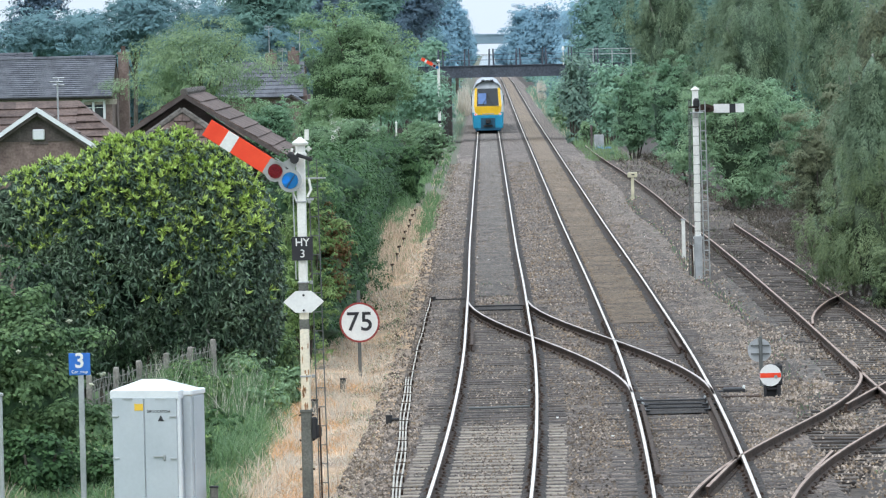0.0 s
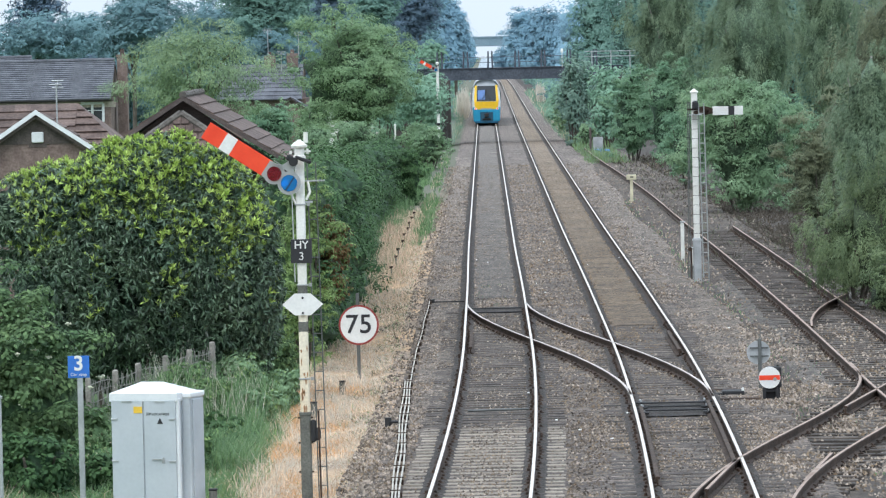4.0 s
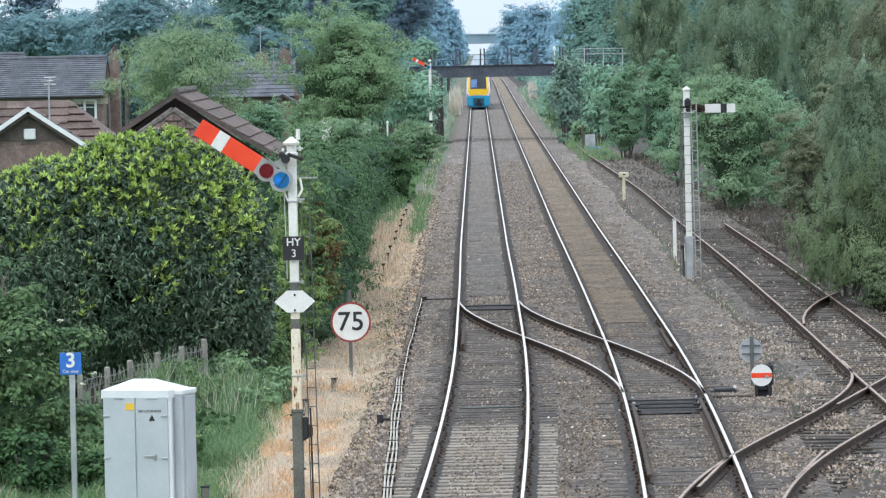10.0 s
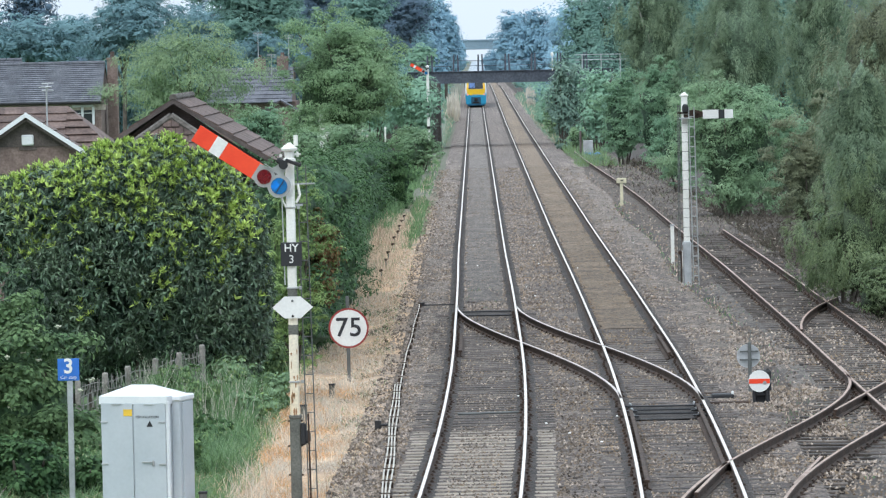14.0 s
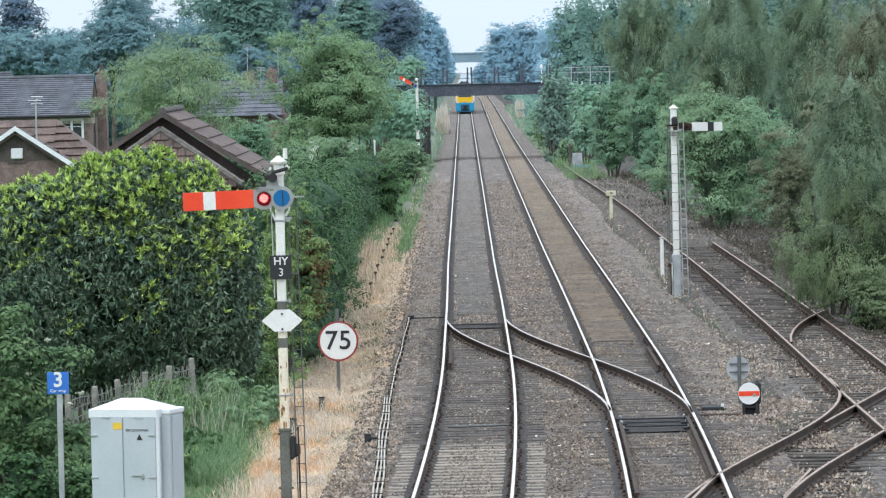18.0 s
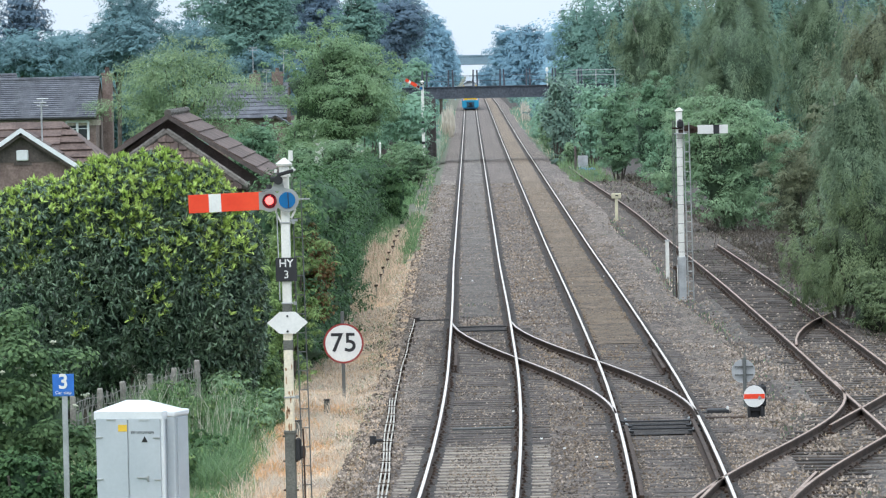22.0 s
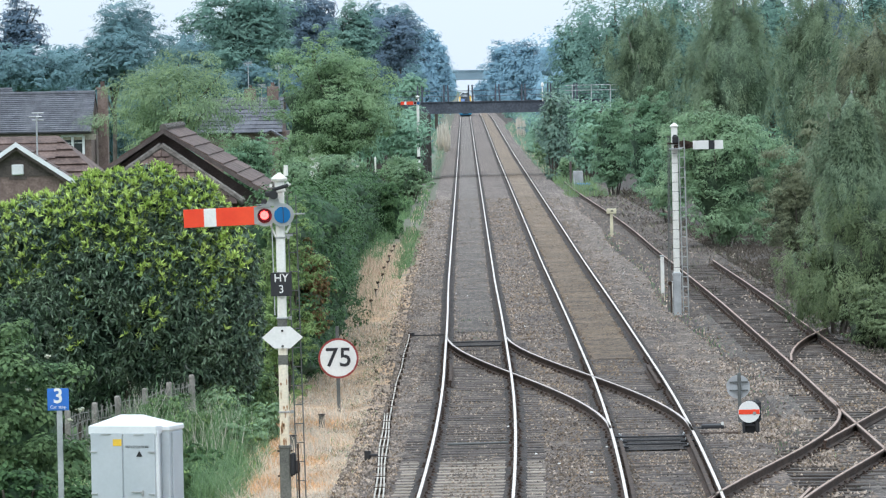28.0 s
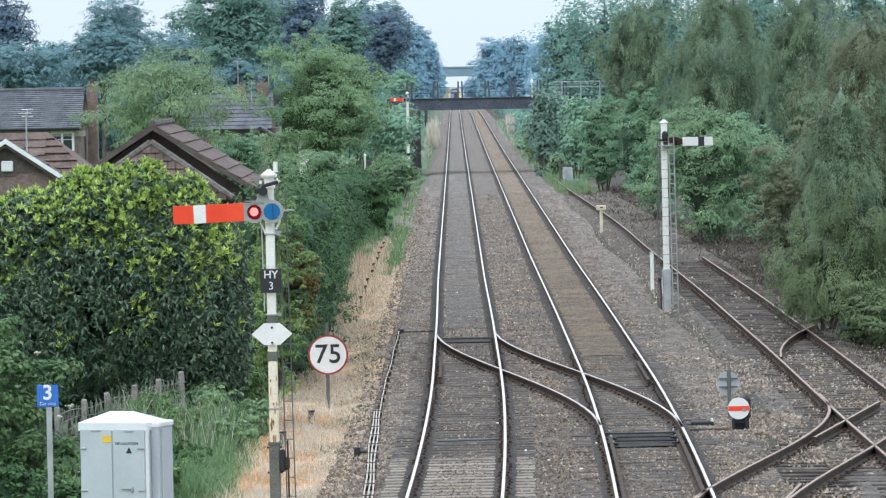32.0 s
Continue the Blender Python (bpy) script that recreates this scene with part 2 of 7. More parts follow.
WEATHERED = surface("weathered_ridge_tile", (0.085, 0.073, 0.064), (0.17, 0.152, 0.134), 2.5, 0.9, 0, 0.3, 10, 0.2)
TIMBER_BOARD = surface("dark_board", (0.075, 0.058, 0.052), (0.12, 0.096, 0.087), 2, 0.8, 0, 0.2, 20)
UPVC = plain("white_window_frame", (0.78, 0.79, 0.80), 0.4, 0, 0.04)
GLASS = plain("dark_window_glass", (0.03, 0.035, 0.04), 0.08, 0, 0.1)
# dark iron turned blue-grey, haze being put into the girder's colour
GIRDER = surface("hazed_girder", (0.066, 0.078, 0.1), (0.1, 0.112, 0.138), 1, 0.8, 0.2, 0.1, 8)
STONE = surface("abutment_stone", (0.35, 0.29, 0.24), (0.46, 0.40, 0.34), 0.6, 0.9, 0, 0.3, 6)
BARK = surface("bark", (0.075, 0.062, 0.05), (0.14, 0.12, 0.10), 3, 0.95, 0, 0.6, 20)
BIRCH_BARK = surface("birch_bark", (0.45, 0.43, 0.39), (0.2, 0.18, 0.16), 4, 0.85, 0, 0.3, 20)
FENCE_WOOD = surface("grey_fence_wood", (0.19, 0.175, 0.155), (0.29, 0.268, 0.24), 3, 0.9, 0, 0.3, 20, 0.15)
TRAIN_BLUE = plain("train_turquoise", (0.02, 0.30, 0.50), 0.35, 0, 0.05)
TRAIN_YELLOW = plain("train_yellow", (0.86, 0.52, 0.02), 0.35, 0, 0.05)
TRAIN_WHITE = plain("train_white", (0.72, 0.74, 0.76), 0.35, 0, 0.05)
TRAIN_GREY = plain("train_roof_grey", (0.42, 0.45, 0.48), 0.6, 0, 0.1)
HIGHVIS_BLUE = plain("blue_sheet", (0.10, 0.28, 0.62), 0.6)

LEAF = {
    'laurel': foliage("laurel_leaf", (0.039, 0.076, 0.051), (0.141, 0.201, 0.123), 0.28, 0.08, 0.6, 0.9),
    'laurel_new': foliage("young_laurel_leaf", (0.354, 0.496, 0.111), (0.562, 0.683, 0.219), 0.45, 0.25, 0.25, 0.9),
    'elder': foliage("elder_leaf", (0.070, 0.133, 0.062), (0.161, 0.239, 0.105), 0.6, 0.25, 0.35, 0.9),
    'privet': foliage("privet_leaf", (0.037, 0.089, 0.041), (0.095, 0.169, 0.066), 0.55, 0.2, 0.35, 0.6),
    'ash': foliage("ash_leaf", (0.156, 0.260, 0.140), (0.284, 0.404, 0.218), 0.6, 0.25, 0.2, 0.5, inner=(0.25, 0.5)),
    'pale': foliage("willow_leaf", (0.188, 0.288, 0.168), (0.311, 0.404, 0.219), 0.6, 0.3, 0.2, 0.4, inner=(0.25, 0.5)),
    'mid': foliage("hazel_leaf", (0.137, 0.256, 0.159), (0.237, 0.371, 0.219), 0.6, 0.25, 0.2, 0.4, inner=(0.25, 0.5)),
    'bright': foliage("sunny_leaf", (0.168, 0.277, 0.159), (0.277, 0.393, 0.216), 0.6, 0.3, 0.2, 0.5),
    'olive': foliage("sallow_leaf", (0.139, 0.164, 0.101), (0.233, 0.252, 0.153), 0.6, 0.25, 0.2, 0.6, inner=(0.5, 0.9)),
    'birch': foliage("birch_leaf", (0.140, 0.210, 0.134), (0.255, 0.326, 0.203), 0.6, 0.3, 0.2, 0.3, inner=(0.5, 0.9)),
    # the next six, used far off, have blue haze put into their colour
    'ivy': foliage("hazy_ivy", (0.124, 0.210, 0.170), (0.219, 0.322, 0.252), 0.5, 0.2, 0.13, 0.35),
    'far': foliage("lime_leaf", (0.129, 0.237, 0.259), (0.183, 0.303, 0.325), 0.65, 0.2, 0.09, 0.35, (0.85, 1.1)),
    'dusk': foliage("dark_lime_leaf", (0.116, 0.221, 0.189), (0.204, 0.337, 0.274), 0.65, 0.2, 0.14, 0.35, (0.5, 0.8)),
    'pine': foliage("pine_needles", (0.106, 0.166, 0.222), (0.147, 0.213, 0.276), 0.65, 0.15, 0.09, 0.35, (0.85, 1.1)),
    'haze': foliage("haze_blue_leaf", (0.213, 0.363, 0.452), (0.253, 0.412, 0.505), 0.7, 0.2, 0.05, 0.35, (0.85, 1.1)),
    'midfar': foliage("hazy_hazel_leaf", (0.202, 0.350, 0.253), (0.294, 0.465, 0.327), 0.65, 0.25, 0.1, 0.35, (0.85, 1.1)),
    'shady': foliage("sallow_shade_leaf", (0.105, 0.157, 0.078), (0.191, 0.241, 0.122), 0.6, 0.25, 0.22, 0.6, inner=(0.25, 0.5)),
    'lighter': foliage("fresh_green_leaf", (0.165, 0.275, 0.155), (0.289, 0.410, 0.238), 0.6, 0.3, 0.22, 0.7, inner=(0.25, 0.5)),
    'golden': foliage("golden_green_leaf", (0.140, 0.224, 0.081), (0.302, 0.407, 0.156), 0.55, 0.3, 0.3, 0.9),
    'rust': foliage("reddish_leaf", (0.16, 0.09, 0.045), (0.24, 0.15, 0.07), 0.6, 0.25, 0.3, 0.8),
    'dead': foliage("dead_bramble", (0.07, 0.06, 0.048), (0.14, 0.118, 0.095), 0.8, 0.1, 0.3, 0.8),
}


# ---- building blocks ----
class Shape:
    """A mesh in the making: corners, faces and a material slot for each face."""

    def __init__(self):
        self.v, self.f, self.m = [], [], []

    def add(self, verts, faces, mi=0, at=None):
        k = len(self.v)
        self.v += [tuple(at @ Vector(p)) for p in verts] if at else [tuple(p) for p in verts]
        self.f += [tuple(i + k for i in q) for q in faces]
        self.m += [mi] * len(faces)
        return self

    def box(self, x, y, z, sx, sy, sz, mi=0, at=None, b=0.0):
        """A box by its centre and size, its edges cut by b."""
        hx, hy, hz = sx / 2, sy / 2, sz / 2
        b = min(b, hx * .9, hy * .9, hz * .9)
        if b <= 0:
            vs = [(x + i * hx, y + j * hy, z + k * hz) for i in (-1, 1) for j in (-1, 1) for k in (-1, 1)]
            return self.add(vs, [(0, 1, 3, 2), (4, 6, 7, 5), (0, 4, 5, 1), (2, 3, 7, 6), (0, 2, 6, 4), (1, 5, 7, 3)], mi, at)
        vs, idx = [], {}
        for i in (-1, 1):
            for j in (-1, 1):
                for k in (-1, 1):
                    for ax in range(3):
                        h = [hx - b, hy - b, hz - b]
                        h[ax] += b
                        idx[i, j, k, ax] = len(vs)
                        vs.append((x + i * h[0], y + j * h[1], z + k * h[2]))
        fs = []
        for s in (-1, 1):
            fs.append([idx[s, j, k, 0] for j, k in ((-1, -1), (1, -1), (1, 1), (-1, 1))][::s])
            fs.append([idx[i, s, k, 1] for i, k in ((-1, -1), (-1, 1), (1, 1), (1, -1))][::s])
            fs.append([idx[i, j, s, 2] for i, j in ((-1, -1), (1, -1), (1, 1), (-1, 1))][::s])
            for r in (-1, 1):
                fs.append([idx[s, r, -1, 0], idx[s, r, -1, 1], idx[s, r, 1, 1], idx[s, r, 1, 0]][::s * r])
                fs.append([idx[s, -1, r, 0], idx[s, 1, r, 0], idx[s, 1, r, 2], idx[s, -1, r, 2]][::s * r])
                fs.append([idx[-1, s, r, 1], idx[-1, s, r, 2], idx[1, s, r, 2], idx[1, s, r, 1]][::s * r])
                for q in (-1, 1):
                    fs.append([idx[s, r, q, 0], idx[s, r, q, 1], idx[s, r, q, 2]][::s * r * q])
        return self.add(vs, [tuple(q) for q in fs], mi, at)

    def tube(self, p, q, r0, r1=None, n=8, mi=0, at=None):
        """A round bar from p to q, with closed ends."""
        p, q = Vector(p), Vector(q)
        r1 = r0 if r1 is None else r1
        turn = (q - p).to_track_quat('Z', 'Y').to_matrix()
        ring = [turn @ Vector((math.cos(2 * math.pi * i / n), math.sin(2 * math.pi * i / n), 0)) for i in range(n)]
        vs = [p + r0 * c for c in ring] + [q + r1 * c for c in ring]
        fs = [(i, (i + 1) % n, n + (i + 1) % n, n + i) for i in range(n)]
        fs += [tuple(range(n - 1, -1, -1)), tuple(range(n, 2 * n))]
        return self.add(vs, fs, mi, at)

    def path(self, pts, r, n=6, mi=0):
        for a, c in zip(pts, pts[1:]):
            self.tube(a, c, r, r, n, mi)
        return self

    def turned(self, x, y, profile, n=14, mi=0, at=None):
        """A body of revolution about the upright through x, y: pairs of radius and height."""
        vs, fs = [], []
        for r, z in profile:
            vs += [(x + r * math.cos(2 * math.pi * i / n), y + r * math.sin(2 * math.pi * i / n), z) for i in range(n)]
        for k in range(len(profile) - 1):
            fs += [(k * n + i, k * n + (i + 1) % n, (k + 1) * n + (i + 1) % n, (k + 1) * n + i) for i in range(n)]
        fs += [tuple(range(n - 1, -1, -1)), tuple(range((len(profile) - 1) * n, len(profile) * n))]
        return self.add(vs, fs, mi, at)

    def slab(self, outline, y0, y1, mi=0, at=None):
        """An outline in x and z, given thickness from y0 to y1."""
        n = len(outline)
        vs = [(x, y0, z) for x, z in outline] + [(x, y1, z) for x, z in outline]
        fs = [tuple(range(n)), tuple(range(2 * n - 1, n - 1, -1))]
        fs += [(i, n + i, n + (i + 1) % n, (i + 1) % n) for i in range(n)]
        return self.add(vs, fs, mi, at)

    def hoop(self, x, z, r0, r1, y0, y1, n=28, mi=0):
        """A flat ring that faces along y."""
        c = [(math.cos(2 * math.pi * i / n), math.sin(2 * math.pi * i / n)) for i in range(n)]
        vs = [(x + r * a, y, z + r * b) for r, y in ((r0, y0), (r1, y0), (r1, y1), (r0, y1)) for a, b in c]
        fs = [(k * n + i, k * n + (i + 1) % n, (k + 1) % 4 * n + (i + 1) % n, (k + 1) % 4 * n + i) for k in range(4) for i in range(n)]
        return self.add(vs, fs, mi)

    def sweep(self, pts, profile, mis, closed=True):
        """A profile (x across, z up) carried along a level path."""
        n, vs, fs, ms = len(profile), [], [], []
        for i, p in enumerate(pts):
            a, c = pts[max(i - 1, 0)], pts[min(i + 1, len(pts) - 1)]
            d = Vector((c[0] - a[0], c[1] - a[1], 0)).normalized()
            vs += [(p[0] + d.y * u, p[1] - d.x * u, p[2] + w) for u, w in profile]
        for i in range(len(pts) - 1):
            for j in range(n if closed else n - 1):
                k = (j + 1) % n
                fs.append((i * n + j, i * n + k, (i + 1) * n + k, (i + 1) * n + j))
                ms.append(mis[j])
        if closed:
            fs += [tuple(range(n - 1, -1, -1)), tuple(range((len(pts) - 1) * n, len(pts) * n))]
            ms += [mis[0], mis[0]]
        k = len(self.v)
        self.v += vs
        self.f += [tuple(i + k for i in q) for q in fs]
        self.m += ms
        return self

    def mesh(self, name, mats, smooth=False):
        me = bpy.data.meshes.new(name)
        me.from_pydata(self.v, [], self.f)
        for m in (mats if isinstance(mats, (list, tuple)) else [mats]):
            me.materials.append(m)
        me.polygons.foreach_set("material_index", self.m)
        bm = bmesh.new()
        bm.from_mesh(me)
        bmesh.ops.recalc_face_normals(bm, faces=bm.faces)
        bm.to_mesh(me)
        bm.free()
        if smooth:
            me.polygons.foreach_set("use_smooth", [True] * len(me.polygons))
        me.update()
        return me


def part(name, shape, material, parent=None, label="", at=None, smooth=False):
    """One mesh object, under a thing or a part."""
    ob = new(name, shape if isinstance(shape, bpy.types.Mesh) else shape.mesh(name, material, smooth))
    ob.parent = parent
    if at is not None:
        ob.matrix_basis = at
    if label:
        ob["label"] = label
    return ob


def thing(name, label, category, at=None, group="", kind=""):
    ob = new(name)
    ob.empty_display_size = 0.2
    if at is not None:
        ob.matrix_basis = at
    return tagged(ob, label, category, group, kind)


def lettering(name, body, size, x, z, y, material, parent, bold=0.0):
    """Raised letters that face the station."""
    cu = bpy.data.curves.new(name, 'FONT')
    cu.body, cu.size, cu.extrude, cu.align_x, cu.align_y = body, size, 0.002, 'CENTER', 'CENTER'
    cu.offset = bold
    tmp = bpy.data.objects.new(name, cu)
    scene.collection.objects.link(tmp)
    me = bpy.data.meshes.new_from_object(tmp.evaluated_get(bpy.context.evaluated_depsgraph_get()))
    bpy.data.objects.remove(tmp)
    me.materials.clear()
    me.materials.append(material)
    return part(name, me, material, parent, at=pose(x, y, z, 90, 0, 0))


def leaf_mesh(name, P, axis, side, length, width, mats, pick, fold=0.25, core=None, small=False):
    """Many small leaves in one mesh: base points, directions, sizes and a material slot for each. Folded along the rib, or one small blade."""
    n = len(P)
    mid = P + axis * (length * 0.45)[:, None]
    if small:
        V = np.empty((n, 3, 3))
        V[:, 0], V[:, 1], V[:, 2] = P + side * width[:, None], P - side * width[:, None] * 0.6, P + axis * length[:, None]
        F = np.arange(n * 3).reshape(-1, 3)
        M = np.array(pick)
    else:
        lift = np.cross(axis, side) * (width * fold)[:, None]
        V = np.empty((n, 4, 3))
        V[:, 0], V[:, 2] = P, P + axis * length[:, None]
        V[:, 1], V[:, 3] = mid + side * width[:, None] + lift, mid - side * width[:, None] + lift
        F = (np.arange(n)[:, None] * 4 + np.array([0, 1, 2, 0, 2, 3])[None]).reshape(-1, 3)
        M = np.repeat(pick, 2)
    V = V.reshape(-1, 3)
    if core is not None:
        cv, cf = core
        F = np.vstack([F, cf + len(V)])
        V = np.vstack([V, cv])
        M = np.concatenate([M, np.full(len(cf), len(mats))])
        mats = list(mats) + [CORE_SHADES[mats[0].name]]
    me = bpy.data.meshes.new(name)
    me.vertices.add(len(V))
    me.vertices.foreach_set("co", V.ravel())
    me.loops.add(len(F) * 3)
    me.loops.foreach_set("vertex_index", F.ravel().astype(np.int32))
    me.polygons.add(len(F))
    me.polygons.foreach_set("loop_start", np.arange(0, len(F) * 3, 3, dtype=np.int32))
    for m in mats:
        me.materials.append(m)
    me.polygons.foreach_set("material_index", M.astype(np.int32))
    me.update(calc_edges=True)
    return me


def unit(a):
    return a / np.maximum(np.linalg.norm(a, axis=1), 1e-6)[:, None]


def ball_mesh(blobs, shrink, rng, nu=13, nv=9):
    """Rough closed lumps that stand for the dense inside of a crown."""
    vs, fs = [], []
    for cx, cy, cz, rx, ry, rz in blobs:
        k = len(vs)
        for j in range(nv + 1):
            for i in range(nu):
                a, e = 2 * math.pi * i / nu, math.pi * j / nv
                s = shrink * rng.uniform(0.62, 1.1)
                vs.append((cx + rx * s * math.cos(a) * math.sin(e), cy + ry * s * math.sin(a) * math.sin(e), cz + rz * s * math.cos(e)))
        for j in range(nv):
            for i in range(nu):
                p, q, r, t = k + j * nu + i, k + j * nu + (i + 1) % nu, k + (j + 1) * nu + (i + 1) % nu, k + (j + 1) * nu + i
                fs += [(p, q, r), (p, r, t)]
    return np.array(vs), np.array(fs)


def set_leaves(N, T):
    """Leaf axis and side from the way the leaf faces and the way it points."""
    axis = unit(T - (T * N).sum(1)[:, None] * N)
    return axis, np.cross(N, axis)


def canopy(name, blobs, n, length, width, mats, style, seed, share=(1.0,), core=0.6, subs=16, small=False, ground=0.0, rough=(0.2, 0.55), heart=0):
    """Twigs with sprays of leaves that stand out from the boughs, lit from above, with shade-coloured inner lumps
    showing in the gaps between.
    """
    rng = np.random.default_rng(seed)
    B = np.array(blobs)
    g = np.sqrt(B[:, 3] * B[:, 5])
    m = subs * len(B) * 2
    which = rng.choice(len(B), size=m, p=g ** 2 / (g ** 2).sum())
    d = rng.normal(size=(m, 3))
    d[:, 1] = np.where(rng.random(m) < 0.75, -abs(d[:, 1]), d[:, 1])
    d = unit(unit(d) + (0, 0, 0.16))
    C = B[which, :3] + d * B[which, 3:] * rng.uniform(0.68, 1.16, m)[:, None]
    keep = C[:, 2] > ground
    for b in B:
        keep &= (((C - b[:3]) / b[3:]) ** 2).sum(1) > 0.42
    C, d, which = C[keep][:m // 2], d[keep][:m // 2], which[keep][:m // 2]
    rad = g[which] * rng.uniform(*rough, len(C))
    pk = rng.choice(len(C), size=n, p=rad ** 2 / (rad ** 2).sum())
    dl = unit(rng.normal(size=(n, 3)))
    flip = (dl[:, 2] < -0.25) & (rng.random(n) < 0.85)
    dl[flip, 2] *= -1
    form = np.array({'droop': (0.55, 0.55, 1.5), 'tier': (1.25, 1.25, 0.4)}.get(style, (1.0, 1.0, 0.68)))
    P = C[pk] + dl * form * (rad[pk] * rng.uniform(0.55, 1.12, n))[:, None]
    jit, up = rng.normal(size=(n, 3)) * (0.5 if small else 1.0), np.array([0, 0, 1.0])
    if style == 'droop':
        P[:, 2] -= rad[pk] * 0.4
        N, T = 0.5 * dl + 0.5 * up + 0.45 * d[pk] + 0.2 * jit, -up + 0.3 * d[pk] + 0.25 * jit
    elif style == 'up':
        N, T = 0.5 * dl + 0.3 * up + 0.5 * d[pk] + 0.22 * jit, up + 0.4 * dl + 0.35 * jit
    elif style == 'soft':
        N, T = 0.3 * dl + 0.45 * up + 0.6 * d[pk] + 0.12 * jit, dl + 0.6 * jit
    else:
        N, T = 0.6 * dl + 0.5 * up + 0.4 * d[pk] + 0.22 * jit, dl - 0.25 * up + 0.6 * jit
    ok = P[:, 2] > ground - 0.25
    P, N, T = P[ok], unit(N[ok]), T[ok]
    axis, side = set_leaves(N, T)
    size = rng.uniform(0.6, 1.35, len(P))
    pick = rng.choice(len(mats), size=len(P), p=np.array(share) / sum(share))
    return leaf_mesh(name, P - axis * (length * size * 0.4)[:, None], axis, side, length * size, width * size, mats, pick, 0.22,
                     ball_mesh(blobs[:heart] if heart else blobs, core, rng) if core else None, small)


def tiers(cx, cy, cz, rx, rz, seed):
    """Flat ragged layers of boughs, narrower to the top."""
    rng = np.random.default_rng(seed)
    out = [(cx, cy, cz - rz * 0.2, rx * 0.4, rx * 0.4, rz * 0.7)]
    for i in range(11):
        f = i / 10
        w = rx * (1.0 - 0.85 * f) * rng.uniform(0.8, 1.1)
        for j in range(4):
            a = rng.uniform(0, 6.3)
            out.append((cx + math.cos(a) * w * 0.6, cy + math.sin(a) * w * 0.6, cz + rz * (1.9 * f - 0.95) + rng.uniform(-.2, .2), w * 0.55 + 0.15, w * 0.55 + 0.15, rz * 0.085 + 0.1))
    return out


def lumps(cx, cy, cz, rx, ry, rz, count, seed, size=0.42):
    """Overlapping lumps that fill an egg-shaped crown."""
    rng = np.random.default_rng(seed)
    rx, ry, rz = rx * 0.86, ry * 0.86, rz * 0.86
    out = [(cx, cy, cz, rx * 0.66, ry * 0.66, rz * 0.7)]
    for _ in range(count):
        d = rng.normal(size=3)
        d /= np.linalg.norm(d)
        k = rng.uniform(0.5, 1.0)
        s = size * rng.uniform(0.5, 1.25)
        g = (rx * rz) ** 0.5 * s
        wide = rng.uniform(0.9, 1.5)
        out.append((cx + d[0] * rx * k, cy + d[1] * ry * k, cz + d[2] * rz * k, g * wide, g * wide, g * 0.8))
    return out


# ---- ground ----
def smooth(a, b, x):
    t = min(1.0, max(0.0, (x - a) / (b - a)))
    return t * t * (3 - 2 * t)


def grade(y):
    """The line climbs a little beyond the first bridge and then falls."""
    return 0.0013 * max(0.0, min(y, 790.0) - 450) - 0.0015 * max(0.0, y - 790)


def ground_z(x, y):
    """Level at the line, lower among the gardens."""
    z = grade(y) - 0.28 - 0.12 * smooth(-2.0, -2.8, x) - 1.5 * smooth(-9.5, -16.0, x)
    return z + 0.05 * noise.noise(Vector((x * 0.5, y * 0.12, 0)))


